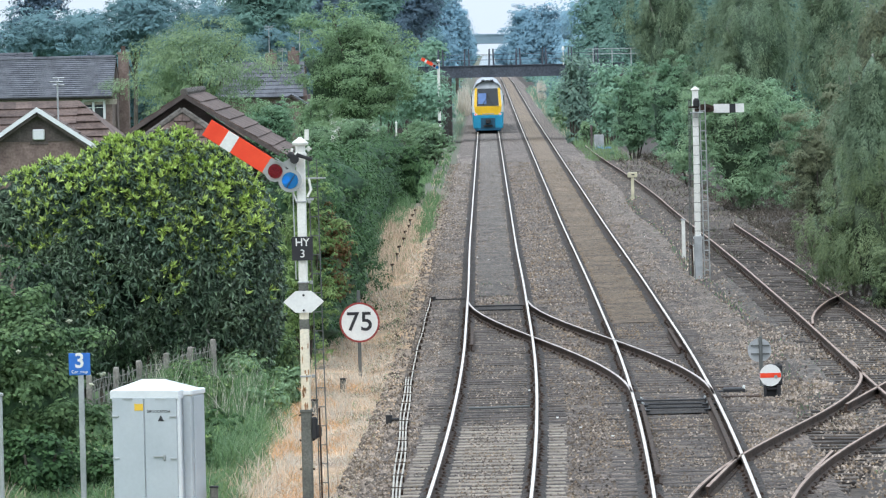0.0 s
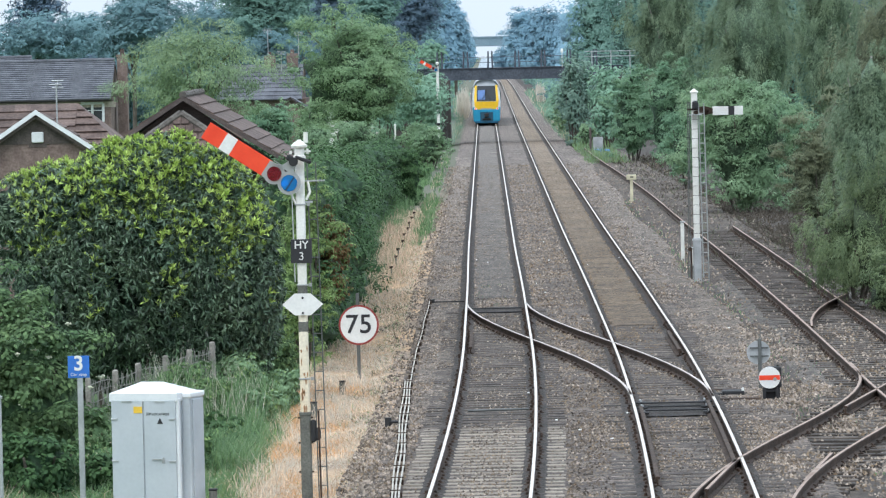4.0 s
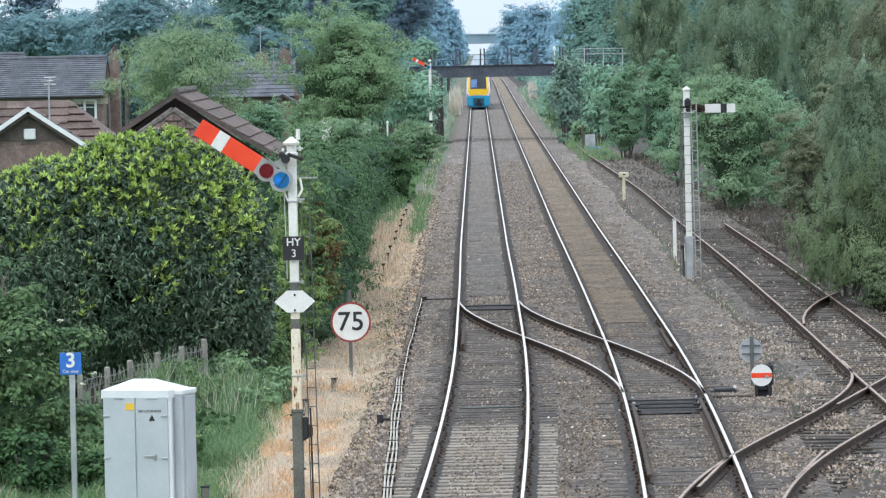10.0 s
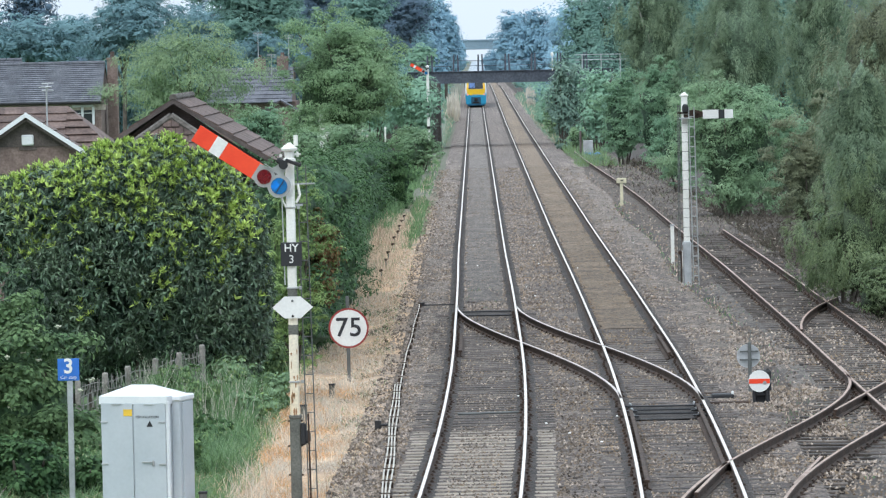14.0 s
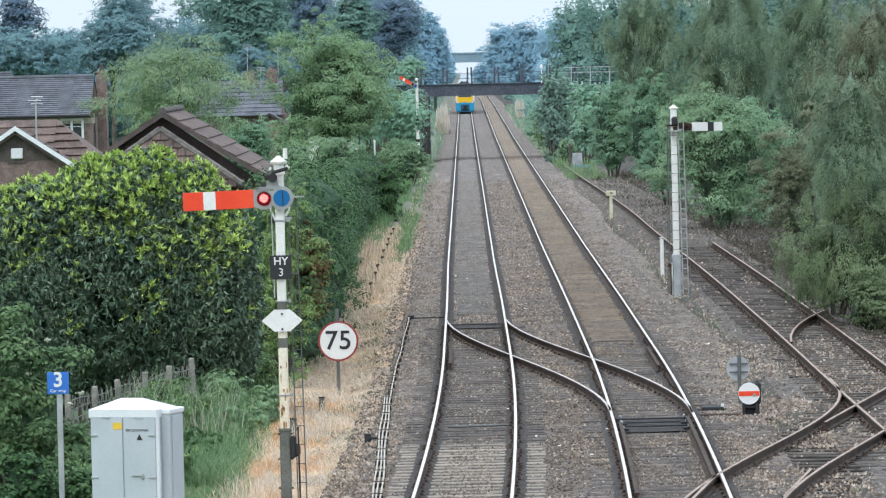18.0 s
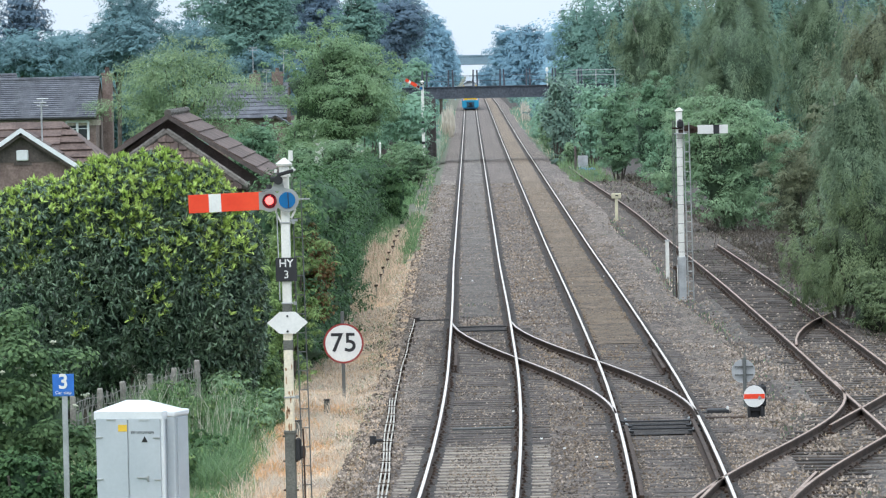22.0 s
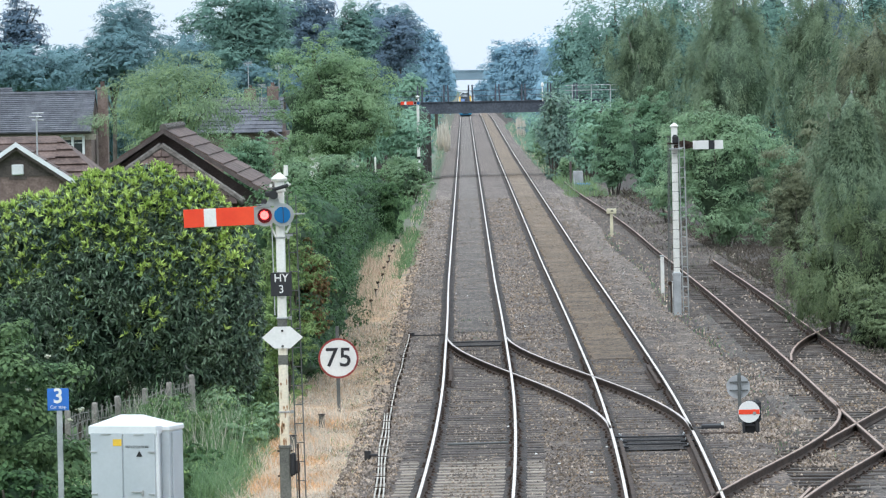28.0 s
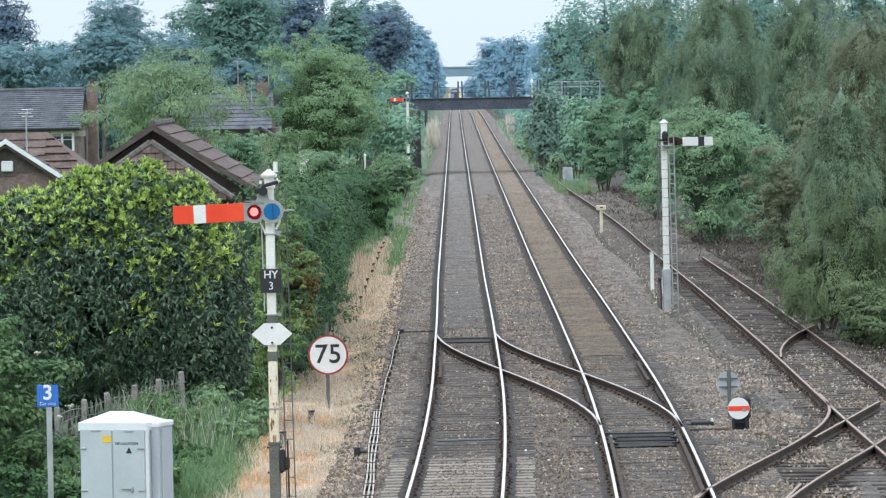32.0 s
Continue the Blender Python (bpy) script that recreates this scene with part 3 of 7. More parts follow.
def ground_material():
    m = bpy.data.materials.new("verge_ground")
    m.use_nodes = True
    n, ln = m.node_tree.nodes, m.node_tree.links
    b = n["Principled BSDF"]
    b.inputs["Roughness"].default_value = 0.95
    geo = n.new("ShaderNodeNewGeometry")
    sep = n.new("ShaderNodeSeparateXYZ")
    ln.new(geo.outputs["Position"], sep.inputs[0])
    wav = n.new("ShaderNodeTexNoise")
    wav.inputs["Scale"].default_value, wav.inputs["Detail"].default_value = 0.6, 5
    ln.new(geo.outputs["Position"], wav.inputs["Vector"])
    off = n.new("ShaderNodeMath")
    off.operation = 'MULTIPLY_ADD'
    off.inputs[1].default_value = 2.6
    ln.new(wav.outputs["Fac"], off.inputs[0])
    ln.new(sep.outputs[0], off.inputs[2])
    fine = n.new("ShaderNodeTexNoise")
    fine.inputs["Scale"].default_value, fine.inputs["Detail"].default_value = 7, 6
    ln.new(geo.outputs["Position"], fine.inputs["Vector"])

    def zone(a, c, lo, hi):
        mr = n.new("ShaderNodeMapRange")
        mr.inputs[1].default_value, mr.inputs[2].default_value = a, c
        ln.new(off.outputs[0], mr.inputs[0])
        mixer = n.new("ShaderNodeMix")
        mixer.data_type = 'RGBA'
        ln.new(mr.outputs[0], mixer.inputs[0])
        for socket, value in ((6, lo), (7, hi)):
            if isinstance(value, tuple):
                mixer.inputs[socket].default_value = (*value, 1)
            else:
                ln.new(value, mixer.inputs[socket])
        return mixer.outputs[2]

    bare = n.new("ShaderNodeTexNoise")
    bare.inputs["Scale"].default_value, bare.inputs["Detail"].default_value = 0.35, 4
    ln.new(geo.outputs["Position"], bare.inputs["Vector"])

    def blend(fac, a, c, lo, hi):
        mr = n.new("ShaderNodeMapRange")
        mr.inputs[1].default_value, mr.inputs[2].default_value = a, c
        ln.new(fac, mr.inputs[0])
        mixer = n.new("ShaderNodeMix")
        mixer.data_type = 'RGBA'
        ln.new(mr.outputs[0], mixer.inputs[0])
        for socket, value in ((6, lo), (7, hi)):
            if isinstance(value, tuple):
                mixer.inputs[socket].default_value = (*value, 1)
            else:
                ln.new(value, mixer.inputs[socket])
        return mixer.outputs[2]

    dry = blend(bare.outputs["Fac"], 0.42, 0.58, (0.54, 0.36, 0.215), (0.3, 0.225, 0.165))
    dry = blend(sep.outputs[1], 170.0, 260.0, dry, (0.13, 0.135, 0.095))
    straw = zone(-3.6, -2.4, (0.07, 0.12, 0.035), dry)
    soil = zone(4.5, 7.0, straw, (0.062, 0.05, 0.042))
    far = zone(13.0, 18.0, soil, (0.07, 0.11, 0.04))
    hsv = n.new("ShaderNodeHueSaturation")
    val = n.new("ShaderNodeMapRange")
    val.inputs[1].default_value, val.inputs[2].default_value = 0.3, 0.7
    val.inputs[3].default_value, val.inputs[4].default_value = 0.65, 1.35
    ln.new(fine.outputs["Fac"], val.inputs[0])
    ln.new(val.outputs[0], hsv.inputs["Value"])
    ln.new(far, hsv.inputs["Color"])
    ln.new(hsv.outputs[0], b.inputs["Base Color"])
    bp = n.new("ShaderNodeBump")
    bp.inputs["Strength"].default_value, bp.inputs["Distance"].default_value = 0.7, 0.05
    ln.new(fine.outputs["Fac"], bp.inputs["Height"])
    ln.new(bp.outputs[0], b.inputs["Normal"])
    return m


def sheet(xs, ys, zf):
    s = Shape()
    nx = len(xs)
    s.v = [(x, y, zf(x, y)) for y in ys for x in xs]
    s.f = [(j * nx + i, j * nx + i + 1, (j + 1) * nx + i + 1, (j + 1) * nx + i) for j in range(len(ys) - 1) for i in range(nx - 1)]
    s.m = [0] * len(s.f)
    return s


xs = [-2500, -600, -150, -60, -30, -22, -18, -16, -14, -12, -10.5, -9.5] + [-8.5 + 0.5 * i for i in range(45)] + [16, 20, 30, 60, 150, 600, 2500]
ys = [-300, 0, 40] + [60 + 4 * i for i in range(60)] + [320, 360, 420, 500, 620, 800, 1100, 1600, 2400, 3500, 4900]
ground = part("ground", sheet(xs, ys, ground_z), ground_material(), smooth=True)
tagged(ground, "verge of dry straw, green grass and bare siding soil", "ground", kind="structure")


# ---- railway lines ----
GAUGE = 1.435


def bend(y):
    """Both running lines swing gently to the left towards the station."""
    return -0.00021 * max(0.0, 121 - y) ** 2 if y > 60 else -0.00021 * 61 ** 2 - 0.0256 * (60 - y)


def left_x(y):
    return 0.12 + bend(y) + 0.05 * smooth(180, 140, y)


def right_x(y):
    return 3.40 + bend(y) + 0.06 * smooth(200, 140, y)


def cross_x(y):
    """The crossover from the left line to the right line."""
    t = min(1.0, max(0.0, (138.5 - y) / 38.5))
    k = t * t * (3 - 2 * t)
    return left_x(y) * (1 - k) + right_x(y) * k


def siding_x(y):
    return 7.99 + 0.07 * smooth(100, 130, y) - 0.20 * smooth(150, 215, y) - 0.95 * smooth(215, 340, y)


def link_x(y):
    """From the right line to the siding."""
    u = (min(y, 109.0) - 90) / 20
    return 0.6415 * u ** 5 + -0.3654 * u ** 4 + -2.2035 * u ** 3 + 0.1375 * u ** 2 + 4.1234 * u ** 1 + 5.6986


def spur_x(y):
    """A line that leaves the siding for the trees."""
    return siding_x(y) + 0.0052 * max(0.0, y - 119) ** 2


RAIL = [(-0.07, -0.16), (0.07, -0.16), (0.07, -0.148), (0.012, -0.125), (0.012, -0.045), (0.036, -0.035), (0.036, -0.008), (0.025, 0.0), (-0.025, 0.0),
        (-0.036, -0.008), (-0.036, -0.035), (-0.012, -0.045), (-0.012, -0.125), (-0.07, -0.148)]
RAIL_SLOTS = [0, 0, 0, 0, 0, 0, 0, 1, 0, 0, 0, 0, 0, 0]


def line_points(fx, y0, y1, side=0.0, z=0.0, step=None):
    pts, y = [], y0
    while y < y1:
        e = 0.01
        d = Vector((fx(y + e) - fx(y - e), 2 * e, 0)).normalized()
        pts.append((fx(y) + d.y * side, y - d.x * side, z + grade(y)))
        y += step or max(1.0, min(12.0, (y - 60) / 25))
    pts.append((fx(y1) + side, y1, z + grade(y1)))
    return pts


def rail(parent, fx, y0, y1, side, top=RAIL_TOP, z=0.0, name="rail", label=""):
    s = Shape()
    s.sweep(line_points(fx, y0, y1, side, z), RAIL, RAIL_SLOTS)
    return part(name, s, [RUST, top], parent, label)


def bed(name, label, fx, half0, half1, z, y0, y1, material, rough=0.02, slope=0.45, foot=-0.42, freq=1.0):
    """A strip of stone along a line, crowned at the edges and uneven."""
    cols = [-half0 - slope] + [-half0 + (half0 + half1) * i / 10 for i in range(11)] + [half1 + slope]
    rows, y = [], y0
    while y < y1:
        rows.append(y)
        y += max(0.6, (y - 60) / 60)
    s = Shape()
    nx = len(cols)
    for y in rows:
        for i, u in enumerate(cols):
            x = fx(y) + u
            zz = z + rough * (noise.noise(Vector((x * 3 * freq, y * 2.2 * freq, z))) + 0.6 * noise.noise(Vector((x * 9, y * 7, 3)))) if 0 < i < nx - 1 else foot
            s.v.append((x, y, zz + grade(y)))
    s.f = [(j * nx + i, j * nx + i + 1, (j + 1) * nx + i + 1, (j + 1) * nx + i) for j in range(len(rows) - 1) for i in range(nx - 1)]
    s.m = [0] * len(s.f)
    ob = part(name, s, material, smooth=True)
    return tagged(ob, label, "ballast", kind="structure")


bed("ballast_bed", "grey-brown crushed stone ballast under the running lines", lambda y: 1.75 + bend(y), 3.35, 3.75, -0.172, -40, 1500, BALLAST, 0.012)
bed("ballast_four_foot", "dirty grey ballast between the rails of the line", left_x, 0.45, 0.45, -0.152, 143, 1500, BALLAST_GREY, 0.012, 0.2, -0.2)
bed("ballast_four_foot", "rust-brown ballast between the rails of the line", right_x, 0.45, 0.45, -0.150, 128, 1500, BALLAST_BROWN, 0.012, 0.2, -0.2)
GRIME_SHADE = stony("dusty_shaded_ballast", (0.02, 0.016, 0.014), (0.038, 0.03, 0.026), (0.07, 0.056, 0.047))
BUFF = stony("buff_ballast", (0.042, 0.032, 0.026), (0.122, 0.094, 0.076), (0.3, 0.245, 0.2))
# dark strips beside the rails: brake dust and grease, plus rail shade in colour
for fx in (left_x, right_x):
    for sd in (-1, 1):
        bed("grime_shade_strip", "brake dust, grease and painted rail shade beside the rail", lambda y, fx=fx, sd=sd: fx(y) + sd * (GAUGE / 2 + 0.05), 0.15, 0.15, -0.147, 60, 900, GRIME_SHADE, 0.012, 0.05, -0.17)
bed("greased_ballast", "grease-black stones under the switch bars", left_x, 0.55, 0.55, -0.142, 135.4, 138.4, GRIME_SHADE, 0.012, 0.08, -0.17)
bed("greased_ballast", "grease-black stones under the switch bars", right_x, 0.55, 0.55, -0.142, 96.6, 100.4, GRIME_SHADE, 0.012, 0.08, -0.17)
bed("buff_shoulder", "paler buff ballast on the shoulder of the line", lambda y: right_x(y) + 1.75 + 0.15 * math.sin(y * 0.11), 0.42, 0.45, -0.168, 100, 320, BUFF, 0.05, 0.25, -0.2, 0.5)
bed("buff_shoulder", "paler buff ballast on the shoulder of the line", lambda y: left_x(y) - 1.45 + 0.1 * math.sin(y * 0.13), 0.22, 0.3, -0.168, 96, 330, BUFF, 0.05, 0.2, -0.2, 0.5)
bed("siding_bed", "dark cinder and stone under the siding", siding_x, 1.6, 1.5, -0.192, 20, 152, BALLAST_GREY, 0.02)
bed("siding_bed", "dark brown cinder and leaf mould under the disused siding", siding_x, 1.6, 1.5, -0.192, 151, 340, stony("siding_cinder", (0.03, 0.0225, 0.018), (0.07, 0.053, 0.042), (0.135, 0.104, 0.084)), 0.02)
bed("distant_ballast", "ballast far down the line, paled by haze in its colour", lambda y: 1.75, 3.6, 3.9, -0.15, 1560, 4500, BALLAST_HAZED, 0.02)

left_line = thing("railway_track", "running line of bright-topped steel rails on concrete and timber sleepers", "railway track", group="railway lines")
for sd in (-1, 1):
    rail(left_line, left_x, -40, 1500, sd * (GAUGE / 2 + 0.035), label="polished running rail")
right_line = thing("railway_track", "running line of bright-topped steel rails in rust-brown ballast", "railway track", group="railway lines")
for sd in (-1, 1):
    rail(right_line, right_x, -40, 1500, sd * (GAUGE / 2 + 0.035), label="polished running rail")
crossover = thing("crossover_track", "crossover of dull rails joining the two running lines", "railway track", group="railway lines")
rail(crossover, cross_x, 100.5, 137.0, -(GAUGE / 2 + 0.035), CROSS_TOP)
rail(crossover, cross_x, 99.5, 137.0, GAUGE / 2 + 0.035, CROSS_TOP)
siding = thing("railway_track", "siding with rusty rails on dark timber sleepers", "railway track", group="railway lines")
for sd in (-1, 1):
    rail(siding, siding_x, 20, 336 if sd < 0 else 190, sd * (GAUGE / 2 + 0.035), RAIL_DULL, label="rusty rail")
link = thing("crossover_track", "curved link of rusty rails from running line to siding", "railway track", group="railway lines")
rail(link, link_x, 72, 109, -(GAUGE / 2 + 0.035), RAIL_DULL)
rail(link, link_x, 72, 109, GAUGE / 2 + 0.035, RAIL_DULL)
spur = thing("crossover_track", "rusty spur leaving the siding under the trees", "railway track", group="railway lines")
rail(spur, spur_x, 123, 138, -(GAUGE / 2 + 0.035), RAIL_DULL)

def straight(a, c):
    return lambda y: a[0] + (c[0] - a[0]) * (y - a[1]) / (c[1] - a[1])


rail(link, straight((6.34, 96.1), (8.09, 105.0)), 96.1, 106.0, 0, RAIL_DULL, name="crossing_rail")
rail(link, straight((4.66, 80.2), (5.40, 85.4)), 80.2, 85.4, 0, RAIL_DULL, name="check_rail")
rail(link, straight((3.33, 80.5), (3.80, 84.2)), 79.0, 84.6, 0, RAIL_DULL, name="wing_rail")
# check rails, wing rails and the blocks of the crossings
for own, fx, y0, y1, side in ((left_line, left_x, 117.5, 124.5, -0.60), (right_line, right_x, 115, 122.5, 0.60)):
    rail(own, fx, y0, y1, side, RUST, name="check_rail")


rail(right_line, right_x, 81.4, 97.2, -0.635, RUST, name="check_rail")
rail(right_line, right_x, 84.1, 98.6, 0.62, RUST, name="check_rail")
part("detector_bar", Shape().tube((left_x(98.4) - 0.5, 98.3, -0.09), (left_x(98.4) + 0.62, 98.5, -0.09), 0.022, 0.022, 8), LADDER, left_line, "dark bar across between the rails")


def sleepers(parent, fx, y0, y1, step, half, material, name, lift=0.0, chairs=True, wide=0.26):
    """Sleepers one by one under a line, each with its two rail chairs."""
    me = Shape().box(0, 0, 0, half * 2, wide, 0.14, b=0.012).mesh(name, material)
    c = Shape()
    c.box(0, 0, 0.008, 0.26, 0.14, 0.03, b=0.01).box(-0.07, 0, 0.03, 0.05, 0.09, 0.07, b=0.015).box(0.07, 0, 0.03, 0.05, 0.09, 0.055, b=0.015)
    ch = c.mesh("rail_chair", RUST)
    y, rng = y0, random.Random(int(y0 * 7) + int(half * 100))
    while y < y1:
        a = math.degrees(math.atan2(fx(y + 0.5) - fx(y - 0.5), 1.0))
        at = pose(fx(y) + rng.uniform(-.03, .03), y, -0.236 + lift + rng.uniform(-.006, .006), 0, 0, -a + rng.uniform(-.5, .5))
        s = part(name, me, material, parent, at=at)
        if chairs:
            for sd in (-1, 1):
                part("rail_chair", ch, RUST, s, at=pose(sd * (GAUGE / 2 + 0.035), 0, 0.07))
        y += step * rng.uniform(0.97, 1.03)


sleepers(left_line, left_x, 70, 95.2, 0.65, 1.25, CONCRETE, "concrete_sleeper", 0.004, wide=0.22)
sleepers(left_line, left_x, 95.5, 137, 0.68, 1.30, TIMBER, "timber_sleeper", 0.005)
sleepers(right_line, right_x, 70, 128, 0.70, 1.30, TIMBER, "timber_sleeper", 0.002)
sleepers(siding, siding_x, 70, 190, 0.75, 1.30, TIMBER, "timber_sleeper", -0.005)
sleepers(crossover, cross_x, 103, 133, 0.70, 1.25, TIMBER, "timber_bearer", -0.012, True)
sleepers(link, link_x, 76, 104, 0.72, 1.35, TIMBER, "timber_bearer", -0.010, True)
near_s = Shape()
for fx in (left_x, right_x):
    for i in range(158):
        near_s.box(fx(-38 + 0.68 * i), -38 + 0.68 * i, -0.23, 2.5, 0.26, 0.14)
tagged(part("station_sleepers", near_s, CONCRETE), "concrete sleepers of the lines towards the station", "sleepers", kind="stuff")

# stretcher and facing-point bars of the switches
for fx, y, own in ((left_x, 136.5, crossover), (left_x, 134.5, crossover), (right_x, 99.5, crossover), (right_x, 97.5, crossover), (right_x, 98.5, crossover)):
    part("stretcher_bar", Shape().box(fx(y), y, -0.10, 1.30, 0.09, 0.03, b=0.006), BLACK, own, "black stretcher bar between the switch blades")
for y in (97.0, 98.4, 99.8):
    for sd in (-1, 1):
        part("slide_plate", Shape().box(right_x(y) + sd * 0.62, y, -0.11, 0.26, 0.20, 0.03, b=0.006), BLACK, crossover, "greased slide plate")
        part("spring", Shape().tube((right_x(y) + sd * 0.58, y - 0.12, -0.07), (right_x(y) + sd * 0.60, y + 0.12, -0.07), 0.018, 0.018, 8), GALV, crossover, "grey spring at the blade")

# loose stones over the bed, heaped in patches over the timbers
rng = np.random.default_rng(11)
n = 118000
Y = 1 / (1 / 76 + (1 / 300 - 1 / 76) * rng.random(n))
X = rng.uniform(-2.1, 6.6, n)
far_side = rng.random(n) < 0.17
X = np.where(far_side, rng.uniform(6.4, 10.4, n), X)
OFF = np.array([bend(y) for y in Y])
L = np.array([left_x(y) for y in Y]) - OFF
R = np.array([right_x(y) for y in Y]) - OFF
near_rail = np.minimum.reduce([abs(X - L - 0.75), abs(X - L + 0.75), abs(X - R - 0.75), abs(X - R + 0.75)]) < 0.17
on_track = (np.minimum(abs(X - L), abs(X - R)) < 1.28) & (Y < 138)
heap = np.array([noise.noise(Vector((x * 0.8, y * 0.22, 1.7))) + 0.5 * noise.noise(Vector((x * 2.6, y * 0.9, 4.1))) for x, y in zip(X, Y)])
on_concrete = (Y < 96) & (abs(X - L) < 1.28)
chance = np.where(on_concrete, np.where(abs(X - L) < 0.42, 0.6, 0.07), np.where(on_track, np.clip(0.45 + 1.6 * heap, 0.06, 1.0), np.clip(0.75 + 0.9 * heap, 0.25, 1.0)))
chance = np.where((X > 4.6) & (Y < 112), np.clip(0.55 + 1.5 * heap, 0.1, 1.0), chance)
chance = np.where((X > 5.4 - (Y - 76) * 0.02) & (Y < 92), chance * 0.4, chance)
chance = np.where((X > 5.1) & (Y > 128), chance * 0.22, chance)
skip = near_rail | (rng.random(n) > chance)
size = rng.uniform(0.017, 0.036, n) * (0.72 + Y / 420)
Z = np.where(on_track, -0.168, -0.164)
P, size = np.stack([X + OFF, Y, Z], 1)[~skip], size[~skip]
# buff stone on the shoulders, rust-brown in the right line, dirty between the timbers
dirty = np.where(on_track, 0.5, np.where((X > L + 0.9) & (X < R - 0.9) & (Y < 108), 0.6, 0.1)) - 0.5 * heap
rusty = np.where((abs(X - R) < 0.62) & (Y > 116), 0.9, np.where((X > L + 0.9) & (X < R), 0.3, 0.12)) + 0.3 * heap
dice = rng.random(n)
sort = np.where(dice < dirty, 2, np.where(rng.random(n) < rusty, 1, 0))[~skip]
k = len(P)
octa = np.array([[1.2, 0, -.5], [-1.2, 0, -.6], [0, 1.2, -.5], [0, -1.2, -.6], [0, 0, 0.9]], float)
turn = rng.uniform(0, 6.3, k)
rot = np.zeros((k, 3, 3))
rot[:, 0, 0], rot[:, 0, 1], rot[:, 1, 0], rot[:, 1, 1], rot[:, 2, 2] = np.cos(turn), -np.sin(turn), np.sin(turn), np.cos(turn), 1
rot[:, :, 2] += rng.normal(0, 0.45, (k, 3)) * (1, 1, 0)
V = P[:, None] + np.einsum('kij,pj->kpi', rot, octa) * size[:, None, None]
oct_f = np.array([[0, 2, 4], [2, 1, 4], [1, 3, 4], [3, 0, 4]])
F = (np.arange(k)[:, None, None] * 5 + oct_f[None]).reshape(-1, 3)
me = bpy.data.meshes.new("loose_stones")
me.vertices.add(k * 5)
me.vertices.foreach_set("co", V.ravel())
me.loops.add(len(F) * 3)
me.loops.foreach_set("vertex_index", F.ravel().astype(np.int32))
me.polygons.add(len(F))
me.polygons.foreach_set("loop_start", np.arange(0, len(F) * 3, 3, dtype=np.int32))
me.update(calc_edges=True)
STONES = foliage("loose_stone", (0.092, 0.072, 0.058), (0.35, 0.285, 0.232), 0.9, 0.0, 0.5, 1.2)
for material in (STONES, foliage("rusty_loose_stone", (0.078, 0.053, 0.034), (0.26, 0.188, 0.124), 0.9, 0.0, 0.4, 1.2), foliage("dirty_loose_stone", (0.048, 0.038, 0.031), (0.19, 0.152, 0.12), 0.9, 0.0, 0.45, 1.2)):
    me.materials.append(material)
me.polygons.foreach_set("material_index", np.repeat(sort, 4).astype(np.int32))
tagged(new("loose_stones", me), "loose grey and buff ballast stones", "ballast", kind="stuff")

# scraps of pale litter on the stones
litter = Shape()
lr = random.Random(9)
for i in range(22):
    y = lr.uniform(90, 220)
    litter.box(bend(y) + lr.uniform(-1.2, 5.6), y, -0.10, lr.uniform(.02, .06), lr.uniform(.05, .16), 0.02, at=None, b=0.008)
tagged(part("litter", litter, SIGN_WHITE), "scraps of white litter on the ballast", "litter", kind="stuff")

# point rodding beside the left line
ROD_GREY = surface("pale_rod_steel", (0.35, 0.315, 0.265), (0.54, 0.495, 0.43), 2, 0.6, 0, 0.1, 20)
rodding = thing("point_rodding", "three white-grey point rods on low roller stools beside the line", "point rodding")


def rod_x(y):
    return float(np.interp(y, (70, 87, 97.5, 107, 117, 134, 141), (-1.40, -1.51, -1.60, -1.66, -1.63, -1.59, -1.58)))


for i, (dx, ya, yb) in enumerate(((-0.06, 70, 108), (0.0, 70, 108), (0.06, 70, 141))):
    rows, y = [], ya
    while y <= yb:
        rows.append((rod_x(y) + dx * (1 - 0.8 * smooth(107, 112, y)) + 0.012 * math.sin(y * 0.5 + i), y, -0.075))
        y += 1.5
    part("rod", Shape().sweep(rows, [(0.015 * math.cos(a * math.pi / 3), 0.015 * math.sin(a * math.pi / 3)) for a in range(6)], [0] * 6), ROD_GREY, rodding)
y = 71.0
while y < 141:
    w = 0.19 if y < 108 else 0.10
    x = rod_x(y) + (0 if y < 108 else 0.02)
    part("roller_stool", Shape().box(x, y, -0.125, w, 0.09, 0.09, b=0.01).box(x, y, -0.052, w, 0.03, 0.012, b=0.004), RUST, rodding)
    y += 2.4
part("crank", Shape().box(-1.75, 96, -0.10, 0.3, 0.10, 0.05, b=0.02).tube((-1.86, 96, -.2), (-1.86, 96, -0.02), 0.06, 0.06, 10), BLACK, rodding, "black crank")
part("crank", Shape().box(-1.1, 141, -0.12, 0.9, 0.05, 0.03, b=0.01).tube((-1.5, 141, -.2), (-1.5, 141, -0.05), 0.07, 0.07, 10), BLACK, rodding, "black crank")


# ---- signals ----
def ladder(parent, x, y, z0, z1, lean=0.25, width=0.27, mat=LADDER, r=0.014):
    """A narrow iron ladder behind a post."""
    lad = part("ladder", Shape().path([(x - width / 2 + lean, y, z0), (x - width / 2, y, z1)], r, 5).path([(x + width / 2 + lean, y, z0), (x + width / 2, y, z1)], r, 5),
               mat, parent, "thin iron ladder")
    k = int((z1 - z0) / 0.28)
    me = Shape().tube((-width / 2, 0, 0), (width / 2, 0, 0), r * 0.8, r * 0.8, 5).mesh("rung", mat)
    for i in range(1, k):
        f = i / k
        part("rung", me, mat, lad, at=pose(x + lean * (1 - f), y, z0 + (z1 - z0) * f))
    return lad


